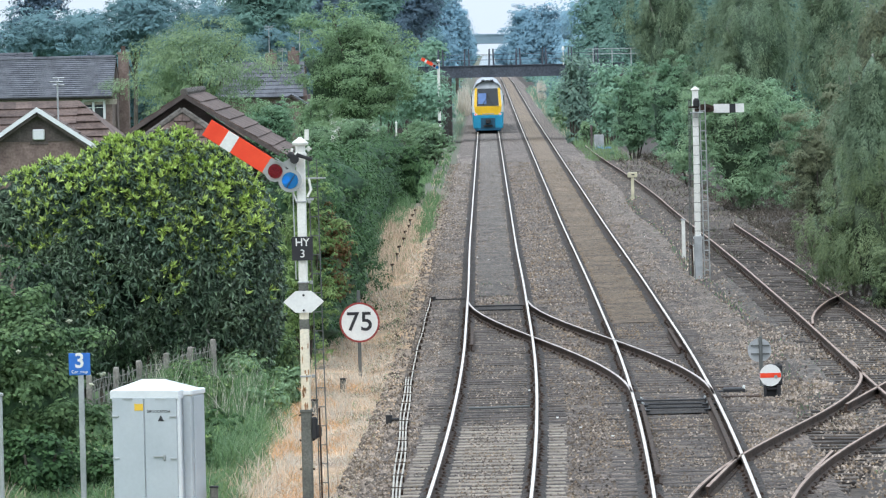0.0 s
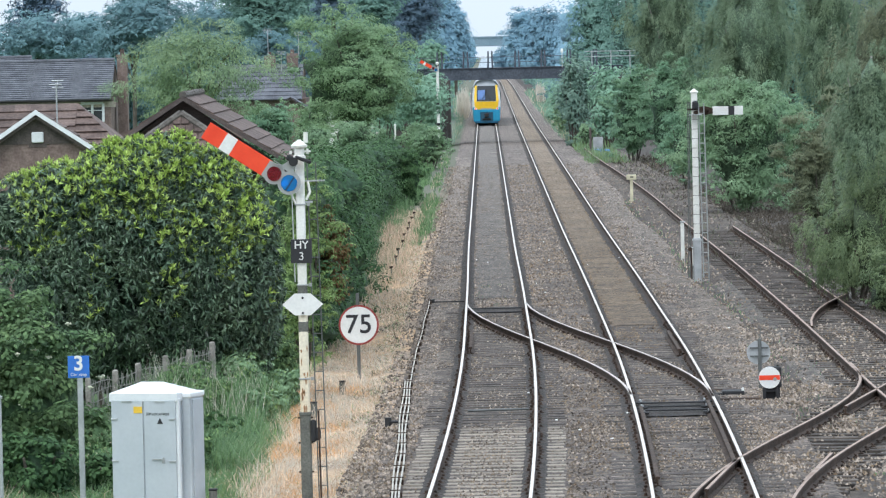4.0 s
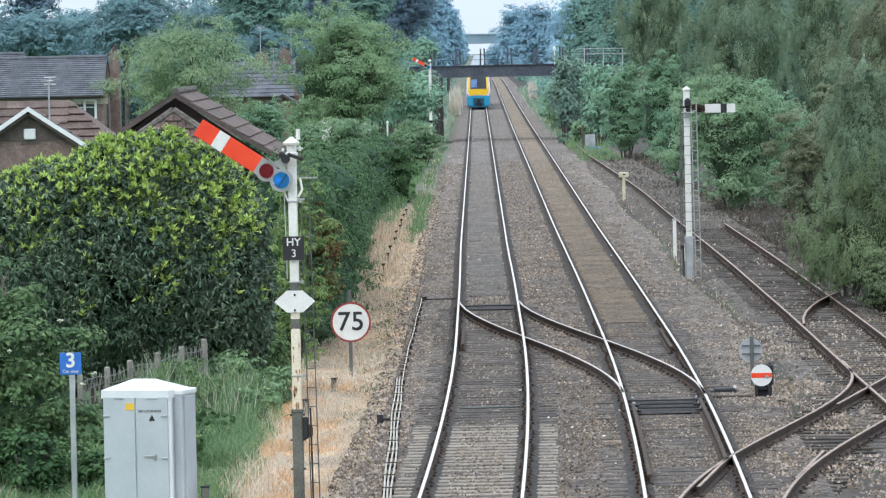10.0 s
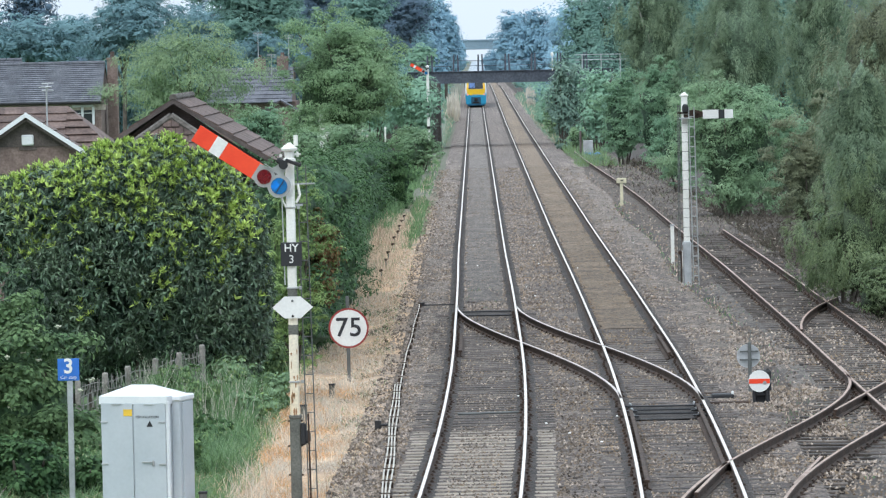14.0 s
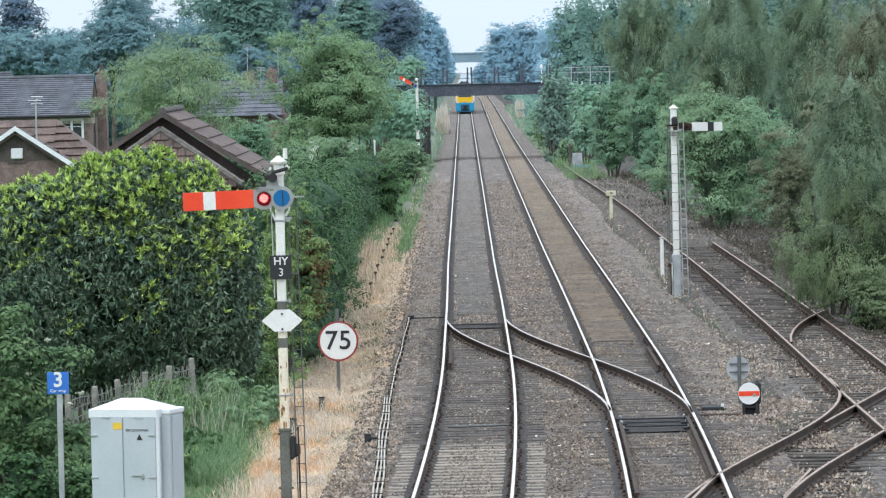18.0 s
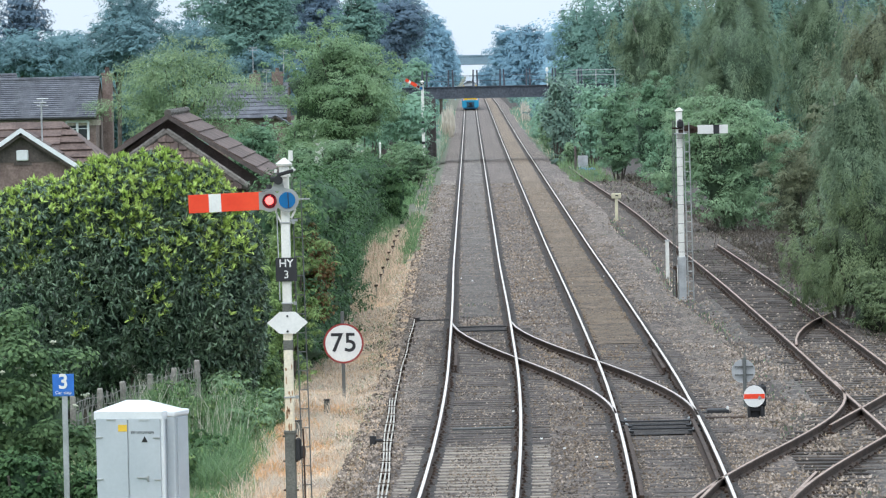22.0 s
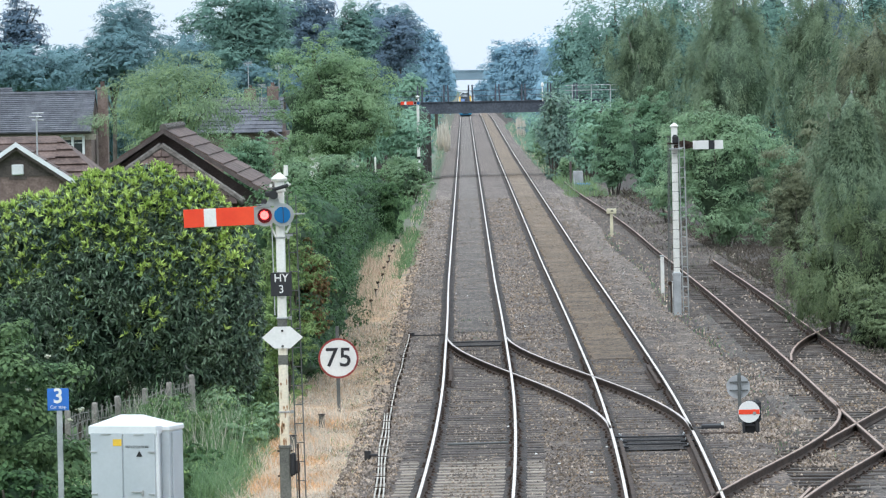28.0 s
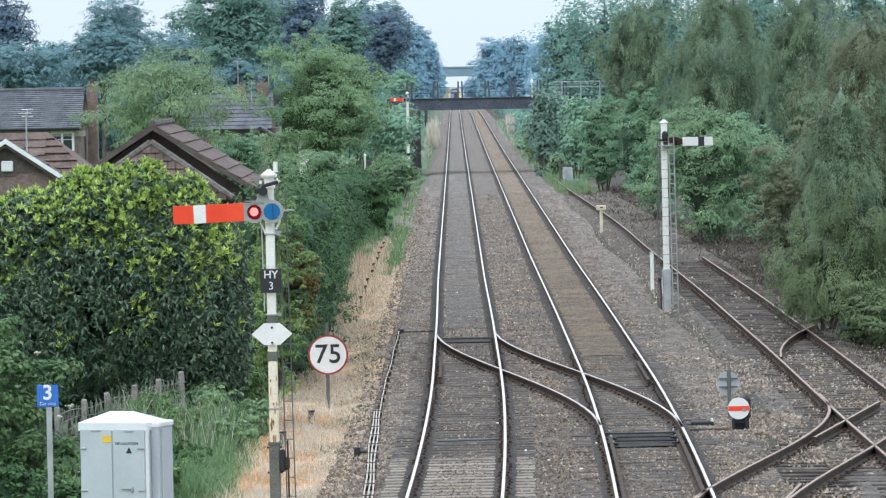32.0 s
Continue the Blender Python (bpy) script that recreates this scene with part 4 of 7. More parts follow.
def finial(parent, z, s=1.0, mat=WHITE_PAINT):
    f = Shape()
    f.turned(0, 0, [(0.075 * s, z - 0.30 * s), (0.095 * s, z - 0.29 * s), (0.095 * s, z - 0.25 * s), (0.075 * s, z - 0.24 * s), (0.075 * s, z - 0.14 * s), (0.12 * s, z - 0.12 * s),
                    (0.13 * s, z - 0.09 * s), (0.03 * s, z - 0.01 * s), (0.025 * s, z)], 10)
    return part("finial", f, mat, parent, "white pointed post cap", smooth=False)


near_signal = thing("semaphore_signal", "white lattice-capped semaphore post with red arm, blue and red glasses", "railway signal", pose(-2.82, 81.1, -0.4))
B0 = 0.4
part("upper_post", Shape().box(0, 0, 4.0 + B0, 0.137, 0.137, 2.0, b=0.02), WHITE_PAINT, near_signal, "white-painted square post")
part("middle_post", Shape().box(0, 0, 2.05 + B0, 0.140, 0.140, 1.95, b=0.02), CREAM_PAINT, near_signal, "cream-painted post with rust streaks")
part("lower_post", Shape().box(0, 0, 0.72, 0.165, 0.165, 1.55, b=0.02).box(0, 0, 1.50, 0.19, 0.19, 0.05, b=0.01), POST_GREY, near_signal, "bare grey lower post")
RUST_STAIN = surface("rust_stain", (0.30, 0.15, 0.075), (0.46, 0.28, 0.15), 9, 0.9, 0, 0.2, 40)
sr = random.Random(12)
for i in range(13):
    x, z = sr.uniform(-0.045, 0.05), 1.2 + B0 + 1.0 * sr.random() ** 1.6
    w, h = sr.uniform(0.008, 0.022), sr.uniform(0.03, 0.14)
    part("rust_stain", Shape().slab([(x - w, z), (x - w * 0.4, z - h), (x + w * 0.5, z - h * 0.9), (x + w, z - h * 0.2), (x + w * 0.3, z + h * 0.3)], -0.0722, -0.06), RUST_STAIN, near_signal, "orange rust streak")
for z in (2.95, 2.42):
    part("band", Shape().box(0, 0, z + B0, 0.146, 0.146, 0.22 if z > 2.9 else 0.16, b=0.01), POST_GREY, near_signal, "grey band round the post")
for z in (4.27, 1.63, 3.05):
    part("collar", Shape().box(0, 0, z + B0, 0.17, 0.17, 0.025, b=0.006).box(0.12, -0.02, z + B0, 0.05, 0.03, 0.05, b=0.005), GREY_IRON, near_signal)
finial(near_signal, 5.25 + B0, 0.98)
part("lamp_bracket", Shape().box(0.12, 0.0, 5.07 + B0, 0.10, 0.04, 0.03), WHITE_PAINT, near_signal)
for x, z0, z1, r in ((0.12, 5.03, 5.11, 0.022), (-0.13, 5.03, 5.08, 0.02), (0.10, 5.20, 5.36, 0.035)):
    part("insulator", Shape().tube((x, 0.01, z0 + B0), (x, 0.01, z1 + B0), r, r * 0.9, 8), WHITE_PAINT, near_signal)
part("bracket", Shape().path([(-0.13, -0.06, 4.62 + B0), (-0.14, -0.06, 4.45 + B0), (-0.07, -0.06, 4.28 + B0)], 0.015, 6).path([(0.12, -0.06, 4.62 + B0), (0.15, -0.06, 4.45 + B0), (0.09, -0.06, 4.34 + B0)], 0.02, 6),
     WHITE_PAINT, near_signal, "curved white arm bracket")
part("balance_rod", Shape().path([(-0.125, -0.09, 4.5 + B0), (-0.105, -0.09, 3.1 + B0)], 0.009, 5), GALV, near_signal, "thin pull rod")
lamp = part("lamp", Shape().turned(-0.235, 0.10, [(0.09, 4.50 + B0), (0.10, 4.52 + B0), (0.10, 4.74 + B0), (0.05, 4.80 + B0), (0.04, 4.85 + B0)], 10), BLACK, near_signal, "black signal lamp")
part("lamp_lens", Shape().tube((-0.235, -0.02, 4.61 + B0), (-0.235, -0.035, 4.61 + B0), 0.064, 0.055, 16), LAMP_GLOW, lamp, "lit lamp lens")
plate = part("signal_plate", Shape().box(0, -0.10, 3.565 + B0, 0.32, 0.012, 0.36, b=0.004), SIGN_BLACK, near_signal, "black signal plate with white letters")
lettering("plate_letters", "HY", 0.165, 0.0, 3.655 + B0, -0.109, SIGN_WHITE, plate, 0.002)
lettering("plate_figure", "3", 0.17, 0.0, 3.485 + B0, -0.109, SIGN_WHITE, plate)
dia = [(-0.31, 0), (-0.12, 0.165), (0.12, 0.165), (0.31, 0), (0.12, -0.165), (-0.12, -0.165)]
board = part("diamond_board", Shape().slab([(x, z + 2.76 + B0) for x, z in dia], -0.105, -0.090), SIGN_WHITE, near_signal, "white six-sided track circuit board")
for z in (2.86, 2.63):
    part("bolt", Shape().tube((0, -0.118, z + B0), (0, -0.104, z + B0), 0.018, 0.018, 8), BLACK, board)
part("ladder_stay", Shape().box(0.10, 0.12, 4.30 + B0, 0.16, 0.03, 0.03), GALV, near_signal)
part("foot_plate", Shape().box(0.20, 0.12, 4.62 + B0, 0.34, 0.12, 0.02), GREY_IRON, near_signal)
ladder(near_signal, 0.17, 0.20, 0.1, 4.9 + B0, 0.07, 0.13, LADDER, 0.010)
box_m = Shape().box(0.12, -0.06, 0.84 + B0, 0.08, 0.12, 0.34, b=0.02).turned(0.18, -0.06, [(0.03, 0.70 + B0), (0.05, 0.73 + B0), (0.05, 0.84 + B0), (0.03, 0.89 + B0)], 10)
part("counterweight_box", box_m, BLACK, near_signal, "black balance box low on the post")
part("counterweight_rod", Shape().path([(0.20, -0.10, 1.15 + B0), (0.215, -0.10, 0.1)], 0.016, 6), RUST, near_signal, "rusty pull rod")
for z in (0.62, 1.06, 1.44):
    part("post_bolt", Shape().tube((-0.115, -0.03, z), (0.115, -0.03, z), 0.016, 0.016, 6), RUST, near_signal, "rusty bolt through the post")
part("base_block", Shape().box(0.05, 0.0, 0.06, 0.55, 0.45, 0.18, b=0.03), TIMBER, near_signal)


def semaphore_arm(parent, at, s=1.0, arm_mat=SIGNAL_RED, band_mat=SIGN_WHITE):
    """The arm in its level position, hung from its pivot."""
    a = part("arm", Shape().box(-0.815 * s, 0, -0.30 * s, 1.12 * s, 0.018, 0.275 * s, b=0.004), arm_mat, parent, "red arm with a white bar", at=at)
    part("bar", Shape().box(-0.975 * s, -0.012, -0.30 * s, 0.185 * s, 0.006, 0.274 * s), band_mat, a, "white bar")
    spec = Shape()
    for cx_, rr, dy in ((-0.15, 0.112, 0.0), (0.115, 0.127, -0.004)):
        spec.hoop(cx_ * s, -0.31 * s, rr * s, (rr + 0.05) * s, dy - 0.014, dy + 0.014)
    spec.slab([(x * s, z * s) for x, z in ((0.20, -0.17), (0.08, -0.12), (0.05, 0.03), (-0.05, 0.03), (-0.09, -0.08), (-0.14, -0.17))], -0.013, 0.013)
    spec.box(-0.012 * s, 0.004, -0.31 * s, 0.06 * s, 0.012, 0.22 * s)
    spec.slab([(x * s, z * s) for x, z in ((-0.25, -0.44), (-0.25, -0.17), (-0.31, -0.17), (-0.31, -0.43))], -0.012, 0.012)
    part("spectacle", spec, GREY_IRON, a, "grey iron spectacle plate")
    part("red_lens", Shape().tube((-0.15 * s, -0.03, -0.31 * s), (-0.15 * s, -0.016, -0.31 * s), 0.11 * s, 0.11 * s, 20), RED_LENS, a, "dark red glass")
    part("blue_lens", Shape().tube((0.115 * s, -0.03, -0.31 * s), (0.115 * s, -0.016, -0.31 * s), 0.125 * s, 0.125 * s, 20), BLUE_LENS, a, "bright blue glass")
    part("glazing_bar", Shape().box(0.13 * s, -0.034, -0.31 * s, 0.012 * s, 0.006, 0.24 * s), BLACK, a, "thin dark glazing bar")
    boss = Shape().tube((0, -0.10, 0), (0, 0.03, 0), 0.07 * s, 0.06 * s, 12).box(0.13 * s, -0.06, 0.075 * s, 0.26 * s, 0.05, 0.055 * s, 0, pose(0, 0, 0, 0, -14, 0), b=0.015).box(-0.07 * s, -0.05, 0.015 * s, 0.12 * s, 0.06, 0.085 * s, b=0.02)
    part("boss", boss, BLACK, a, "black pivot casting with crank")
    part("rib", Shape().box(-0.17 * s, -0.03, -0.14 * s, 0.18 * s, 0.012, 0.012).box(-0.17 * s, -0.03, -0.17 * s, 0.2 * s, 0.012, 0.012), GREY_IRON, a)
    return a


near_arm = semaphore_arm(near_signal, pose(-0.085, -0.135, 4.92 + B0))

# signal for the other direction, seen from behind
back_signal = thing("semaphore_signal", "tall white semaphore signal seen from behind, white arm with black bar", "railway signal", pose(5.96, 153.0, -0.3))
part("post", Shape().box(0, 0, 3.25, 0.175, 0.175, 4.3, b=0.02), WHITE_PAINT, back_signal, "white-painted square post")
part("lower_post", Shape().box(0, 0, 0.62, 0.23, 0.23, 1.3, b=0.02).box(0, 0, 1.20, 0.26, 0.26, 0.05), GALV, back_signal, "grey lower post")
finial(back_signal, 5.52, 0.98)
arm_b = part("arm", Shape().box(0.955, 0.12, 4.875, 0.87, 0.02, 0.25, b=0.004), SIGN_WHITE, back_signal, "white arm back")
part("bar", Shape().box(1.06, 0.105, 4.875, 0.17, 0.008, 0.252), SIGN_BLACK, arm_b, "black bar")
part("spectacle", Shape().slab([(0.05, 4.84), (0.30, 4.76), (0.53, 4.80), (0.53, 4.95), (0.30, 5.02), (0.05, 4.98)], 0.11, 0.13), RUST, arm_b, "rusty spectacle casting")
part("arm_gear", Shape().box(0.0, -0.12, 4.93, 0.42, 0.05, 0.05, b=0.01).box(0.12, -0.10, 4.84, 0.30, 0.08, 0.10, b=0.02).tube((0.20, -.1, 4.86), (0.20, .14, 4.86), 0.05, 0.05, 10).hoop(0.36, 4.87, 0.06, 0.10, -0.02, 0.06), RUST, back_signal, "rusty arm gear")
part("lamp", Shape().turned(0.02, -0.17, [(0.08, 4.95), (0.09, 4.97), (0.09, 5.12), (0.04, 5.18)], 10), BLACK, back_signal, "black signal lamp")
ladder(back_signal, 0.19, -0.16, 0.0, 5.1, 0.05, 0.15, GREY_IRON, 0.018)
# dark rings that paint the ladder rungs' shadows and rust on the post
for i in range(14):
    part("rust_shade_band", Shape().box(0, 0, 1.4 + 0.27 * i, 0.180, 0.180, 0.010), RUST, back_signal, "thin dark line round the post for rust and rung shadow")
ladder(back_signal, -0.15, 0.16, 0.0, 5.15, -0.08, 0.05)
part("platform", Shape().box(0.02, -0.20, 4.78, 0.36, 0.22, 0.03), GALV, back_signal)
part("wire_wheel", Shape().tube((-0.2, -.1, 0.95), (-0.2, 0.1, 0.95), 0.06, 0.06, 10).box(-0.17, -.1, 0.55, 0.04, 0.06, 0.9, b=0.01), RUST, back_signal)

far_signal = thing("semaphore_signal", "distant white semaphore post with a red arm before the bridge", "railway signal", pose(-3.14, 361.0, -0.4))
part("post", Shape().tube((0, 0, 0), (0, 0, 5.6), 0.11, 0.09, 10), WHITE_PAINT, far_signal)
finial(far_signal, 5.9, 1.05)
for z in (1.6, 2.4, 3.0):
    part("band", Shape().tube((0, 0, z), (0, 0, z + 0.18), 0.118, 0.118, 10), BLACK, far_signal, "dark band")
ladder(far_signal, 0.3, 0.15, 0.0, 5.2, 0.15)
far_arm = semaphore_arm(far_signal, pose(-0.05, -0.13, 5.62), 0.8)


# ---- ground signals, posts and signs ----
def disc_signal(x, y, z, back):
    g = thing("ground_disc_signal", "white ground disc signal with a red band" if not back else "grey back of a round ground disc on a post", "shunting signal", pose(x, y, -0.3), "ground signals")
    cz, r = z + 0.3, (0.205 if not back else 0.23)
    if back:
        part("disc", Shape().tube((0, 0, cz), (0, 0.02, cz), r, r, 28), GALV, g, "grey disc back")
        part("post", Shape().box(0.02, -0.04, cz * 0.6, 0.07, 0.05, cz * 1.45, b=0.01).tube((0.02, -.04, cz + .2), (0.05, -.04, cz + .5), 0.012, 0.008, 6), LADDER, g)
        for dz in (-0.07, 0.09):
            part("stay", Shape().box(0.01, -0.03, cz + dz, 0.36, 0.02, 0.03), LADDER, g)
        part("foot", Shape().box(0, 0, 0.05, 0.5, 0.4, 0.12, b=0.02), TIMBER, g)
    else:
        d = part("disc", Shape().tube((0, -0.12, cz), (0, -0.10, cz), r, r, 32), SIGN_WHITE, g, "round white face")
        part("band", Shape().box(0, -0.124, cz, 0.392, 0.006, 0.088), SIGNAL_RED, d, "red band")
        part("glass", Shape().tube((0.10, -0.13, cz - 0.03), (0.10, -0.12, cz - 0.03), 0.035, 0.035, 10), GREY_IRON, d)
        part("lamp_case", Shape().box(0.09, 0.06, cz + 0.0, 0.28, 0.26, 0.40, b=0.03).tube((0.12, 0.05, cz - .1), (0.17, 0.05, cz + .22), 0.03, 0.03, 8), BLACK, g, "black lamp case")
        part("frame", Shape().box(-0.10, 0, 0.17, 0.05, 0.22, 0.36, b=0.01).box(0.14, 0, 0.17, 0.05, 0.22, 0.36, b=0.01).box(0.02, -0.05, 0.28, 0.3, 0.06, 0.05, b=0.01).box(0.02, -0.05, 0.12, 0.3, 0.05, 0.04, b=0.01).box(0.05, 0.05, 0.2, 0.3, 0.1, 0.3, b=0.02).box(0.05, 0, 0.05, 0.66, 0.42, 0.07, b=0.02), BLACK, g)
        part("foot", Shape().box(0, 0, 0.03, 0.62, 0.5, 0.10, b=0.02).box(-0.45, 0, 0.05, 0.5, 0.08, 0.06), TIMBER, g)
    return g


disc_signal(5.24, 101.0, 0.235, False)
disc_signal(5.20, 104.0, 0.53, True)
machine = thing("point_lever", "low rusty point lever box with a white marker", "point lever", pose(4.62, 102.5, -0.28))
part("box", Shape().box(0, 0, 0.12, 0.42, 0.5, 0.14, b=0.02).box(-0.25, 0, 0.1, 0.4, 0.2, 0.08, b=0.02), BLACK, machine)
part("bar", Shape().box(0.05, -1.6, 0.11, 0.75, 0.25, 0.07, b=0.02), RUST, machine)
part("bar", Shape().box(-0.15, 1.2, 0.11, 0.6, 0.2, 0.06, b=0.02), RUST, machine)
part("lever", Shape().box(0.10, 0, 0.10, 0.32, 0.06, 0.05, b=0.01), BLACK, machine)
part("marker", Shape().box(0.18, -0.2, 0.16, 0.05, 0.05, 0.17, b=0.01), SIGN_WHITE, machine, "white marker peg")

speed = thing("speed_sign", "round white 75 speed sign with red rim on a post", "speed sign", pose(-2.77, 113.3, -0.4))
part("post", Shape().box(-0.015, 0.03, 0.9, 0.075, 0.05, 1.86, b=0.008), LADDER, speed)
rimr = 0.425
part("rim", Shape().tube((0, -0.005, 1.155), (0, 0.004, 1.155), rimr, rimr, 48), RIM_RED, speed, "red rim")
part("face", Shape().tube((0, -0.012, 1.155), (0, -0.004, 1.155), rimr - 0.04, rimr - 0.04, 48), SIGN_WHITE, speed, "white face")
lettering("figure", "7", 0.56, -0.145, 1.155, -0.016, SIGN_BLACK, speed, 0.006)
lettering("figure", "5", 0.56, 0.145, 1.155, -0.016, SIGN_BLACK, speed, 0.006)

stop = thing("car_stop_sign", "blue car stop sign with a white figure on a grey post", "sign", pose(-6.23, 81.0, -0.4))
part("post", Shape().box(0.015, 0.03, 1.05, 0.085, 0.05, 2.4, b=0.01), GALV, stop)
pl = part("plate", Shape().box(0, 0, 2.29, 0.325, 0.015, 0.335, b=0.006), SIGN_BLUE, stop, "square blue plate")
lettering("figure", "3", 0.31, 0.0, 2.335, -0.011, SIGN_WHITE, pl, 0.007)
lettering("word", "Car", 0.068, -0.072, 2.175, -0.011, SIGN_WHITE, pl)
lettering("word", "stop", 0.068, 0.062, 2.175, -0.011, SIGN_WHITE, pl)

lone = thing("grey_post", "plain light grey steel post with a slanted cap", "post", pose(-7.38, 80.0, -0.4))
part("shaft", Shape().box(0, 0, 0.95, 0.11, 0.11, 1.9, b=0.012), GALV, lone)
part("cap", Shape().slab([(-0.07, 1.9), (0.07, 1.9), (0.07, 1.93), (-0.07, 1.99)], -0.07, 0.07), GREY_IRON, lone)

mark = thing("marker_post", "faded yellow marker post with a square head", "marker post", pose(6.15, 228.0, -0.3))
part("post", Shape().box(0, 0, 0.55, 0.13, 0.10, 1.15, b=0.015), PALE_YELLOW, mark)
part("head", Shape().box(0, -0.02, 1.13, 0.42, 0.12, 0.22, b=0.02), PALE_YELLOW, mark, "yellow head board")
part("mark", Shape().box(0.02, -0.085, 1.14, 0.12, 0.01, 0.05), BLACK, mark)
for x, y, h in ((6.02, 166.0, 1.27), (6.22, 163.5, 0.55), (5.85, 153.0, 0.45)):
    p = thing("white_post", "short white-painted post by the line", "post", pose(x, y, -0.3), "short posts")
    part("shaft", Shape().box(0, 0, h / 2, 0.11, 0.10, h, b=0.02), WHITE_PAINT, p)
    part("cap", Shape().box(0, 0, h + 0.02, 0.15, 0.13, 0.05, b=0.015), GALV, p)
for x, y, h in ((-4.22, 80.6, 0.42), (-3.0, 108.0, 0.3), (-3.35, 101, 0.35)):
    p = thing("stump_post", "short dark stump in the grass", "post", pose(x, y, -0.4), "stumps")
    part("shaft", Shape().box(0, 0, h / 2, 0.12, 0.10, h, b=0.02), POST_GREY, p)
    part("cap", Shape().box(0, 0, h, 0.14, 0.12, 0.03, b=0.01), BLACK, p)
stake_m = Shape().box(0, 0, 0.18, 0.035, 0.035, 0.42, b=0.006).mesh("shaft", LADDER)
stake_c = Shape().box(0, 0, 0.40, 0.12, 0.06, 0.05, b=0.012).tube((-0.02, -0.05, 0.37), (-0.02, 0.05, 0.37), 0.035, 0.035, 8).mesh("pulley", RUST)
for i, y in enumerate((161.6, 169.7, 175.9, 183.1, 189.8, 195.9, 202.0, 208.0, 214.0)):
    p = thing("wire_stake", "short iron stake with a pulley for the signal wire", "stake", pose(-2.93, y, -0.42, 0, 4 * math.sin(i * 2.7), 0), "signal wire stakes")
    part("shaft", stake_m, LADDER, p)
    part("pulley", stake_c, RUST, p)
hut = thing("lineside_cabinet", "small grey lineside cabinet with a blue sheet at its foot", "cabinet", pose(6.95, 333.0, -0.3))
part("case", Shape().box(0, 0, 0.5, 0.62, 0.4, 1.0, b=0.02), GALV, hut)
part("side_board", Shape().box(-0.45, 0, 0.8, 0.14, 0.3, 1.6, b=0.02), TIMBER_BOARD, hut)
part("sheet", Shape().box(0.25, -0.25, 0.12, 1.0, 0.3, 0.26, b=0.06), HIGHVIS_BLUE, hut, "blue sheet")

# ---- equipment cabinet ----
cab = thing("equipment_cabinet", "light grey steel equipment cabinet with white hipped roof", "cabinet", pose(-5.09, 80.6, -0.45, 0, 0, -18.5))
cw, cd, chh = 1.055, 0.77, 1.895
part("body", Shape().box(0, 0, chh / 2, cw, cd, chh, b=0.012), CABINET_GREY, cab)
for i, (x, w) in enumerate(((-cw / 4, cw / 2 - 0.02), (cw / 4, cw / 2 - 0.02))):
    door = part("door", Shape().box(x, -cd / 2 - 0.012, chh / 2, w, 0.024, chh - 0.06, b=0.006), CABINET_GREY, cab)
    for z in (0.25, 0.95, 1.58):
        part("hinge", Shape().box(x + (-1 if i == 0 else 1) * (w / 2 - 0.05), -cd / 2 - 0.032, z, 0.11, 0.02, 0.028, b=0.005), GALV, door)
    part("latch", Shape().box(x, -cd / 2 - 0.03, chh - 0.05, 0.16, 0.012, 0.02), GALV, door)
    if i == 1:
        part("handle", Shape().box(x - 0.04, -cd / 2 - 0.045, 0.98, 0.17, 0.02, 0.022, b=0.006).box(x + 0.05, -cd / 2 - 0.04, 0.965, 0.035, 0.03, 0.09, b=0.01), GREY_IRON, door, "grey lever handle")
        part("warning_triangle", Shape().slab([(x - 0.045, 1.51), (x + 0.055, 1.51), (x + 0.005, 1.6)], -cd / 2 - 0.030, -cd / 2 - 0.026), BLACK, door, "black warning triangle")
        lettering("door_words", "SSP LOCATION", 0.054, x - 0.03, 1.655, -cd / 2 - 0.028, SIGN_BLACK, door)
    else:
        part("label", Shape().box(x + 0.18, -cd / 2 - 0.027, 1.72, 0.14, 0.006, 0.10), YELLOW, door, "yellow warning label")
bay = part("side_bay", Shape().box(cw / 2 + 0.065, 0.10, chh / 2 - 0.005, 0.13, cd - 0.22, chh - 0.01, b=0.008), CABINET_GREY, cab)
part("bay_roof", Shape().box(cw / 2 + 0.07, 0.10, chh + 0.025, 0.17, cd - 0.18, 0.09, b=0.02), CABINET_ROOF, bay, "white roof of the side bay")
sd = part("side_door", Shape().box(cw / 2 + 0.142, 0.12, chh / 2, 0.024, cd - 0.36, chh - 0.08, b=0.006), CABINET_GREY, cab)
part("corner_post", Shape().box(cw / 2 + 0.01, -cd / 2 + 0.03, chh / 2, 0.05, 0.06, chh, b=0.01).box(cw / 2 + 0.004, -cd / 2 + 0.085, chh / 2, 0.03, 0.05, chh - 0.02, b=0.01), CABINET_ROOF, cab)
e = 0.02
roofs = Shape()
ring = [(-cw / 2 - e, -cd / 2 - e), (cw / 2 + e, -cd / 2 - e), (cw / 2 + e, cd / 2 + e), (-cw / 2 - e, cd / 2 + e)]
roofs.add([(x, y, chh - 0.05) for x, y in ring] + [(x, y, chh + 0.07) for x, y in ring] + [(-0.18, 0, chh + 0.22), (0.18, 0, chh + 0.22)],
          [(0, 3, 2, 1), (0, 1, 5, 4), (1, 2, 6, 5), (2, 3, 7, 6), (3, 0, 4, 7), (4, 5, 9, 8), (5, 6, 9), (6, 7, 8, 9), (7, 4, 8)])
part("roof", roofs, CABINET_ROOF, cab, "white hipped metal roof")
part("plinth", Shape().box(0, 0, 0.03, cw + 0.1, cd + 0.1, 0.12, b=0.02), CONCRETE, cab)

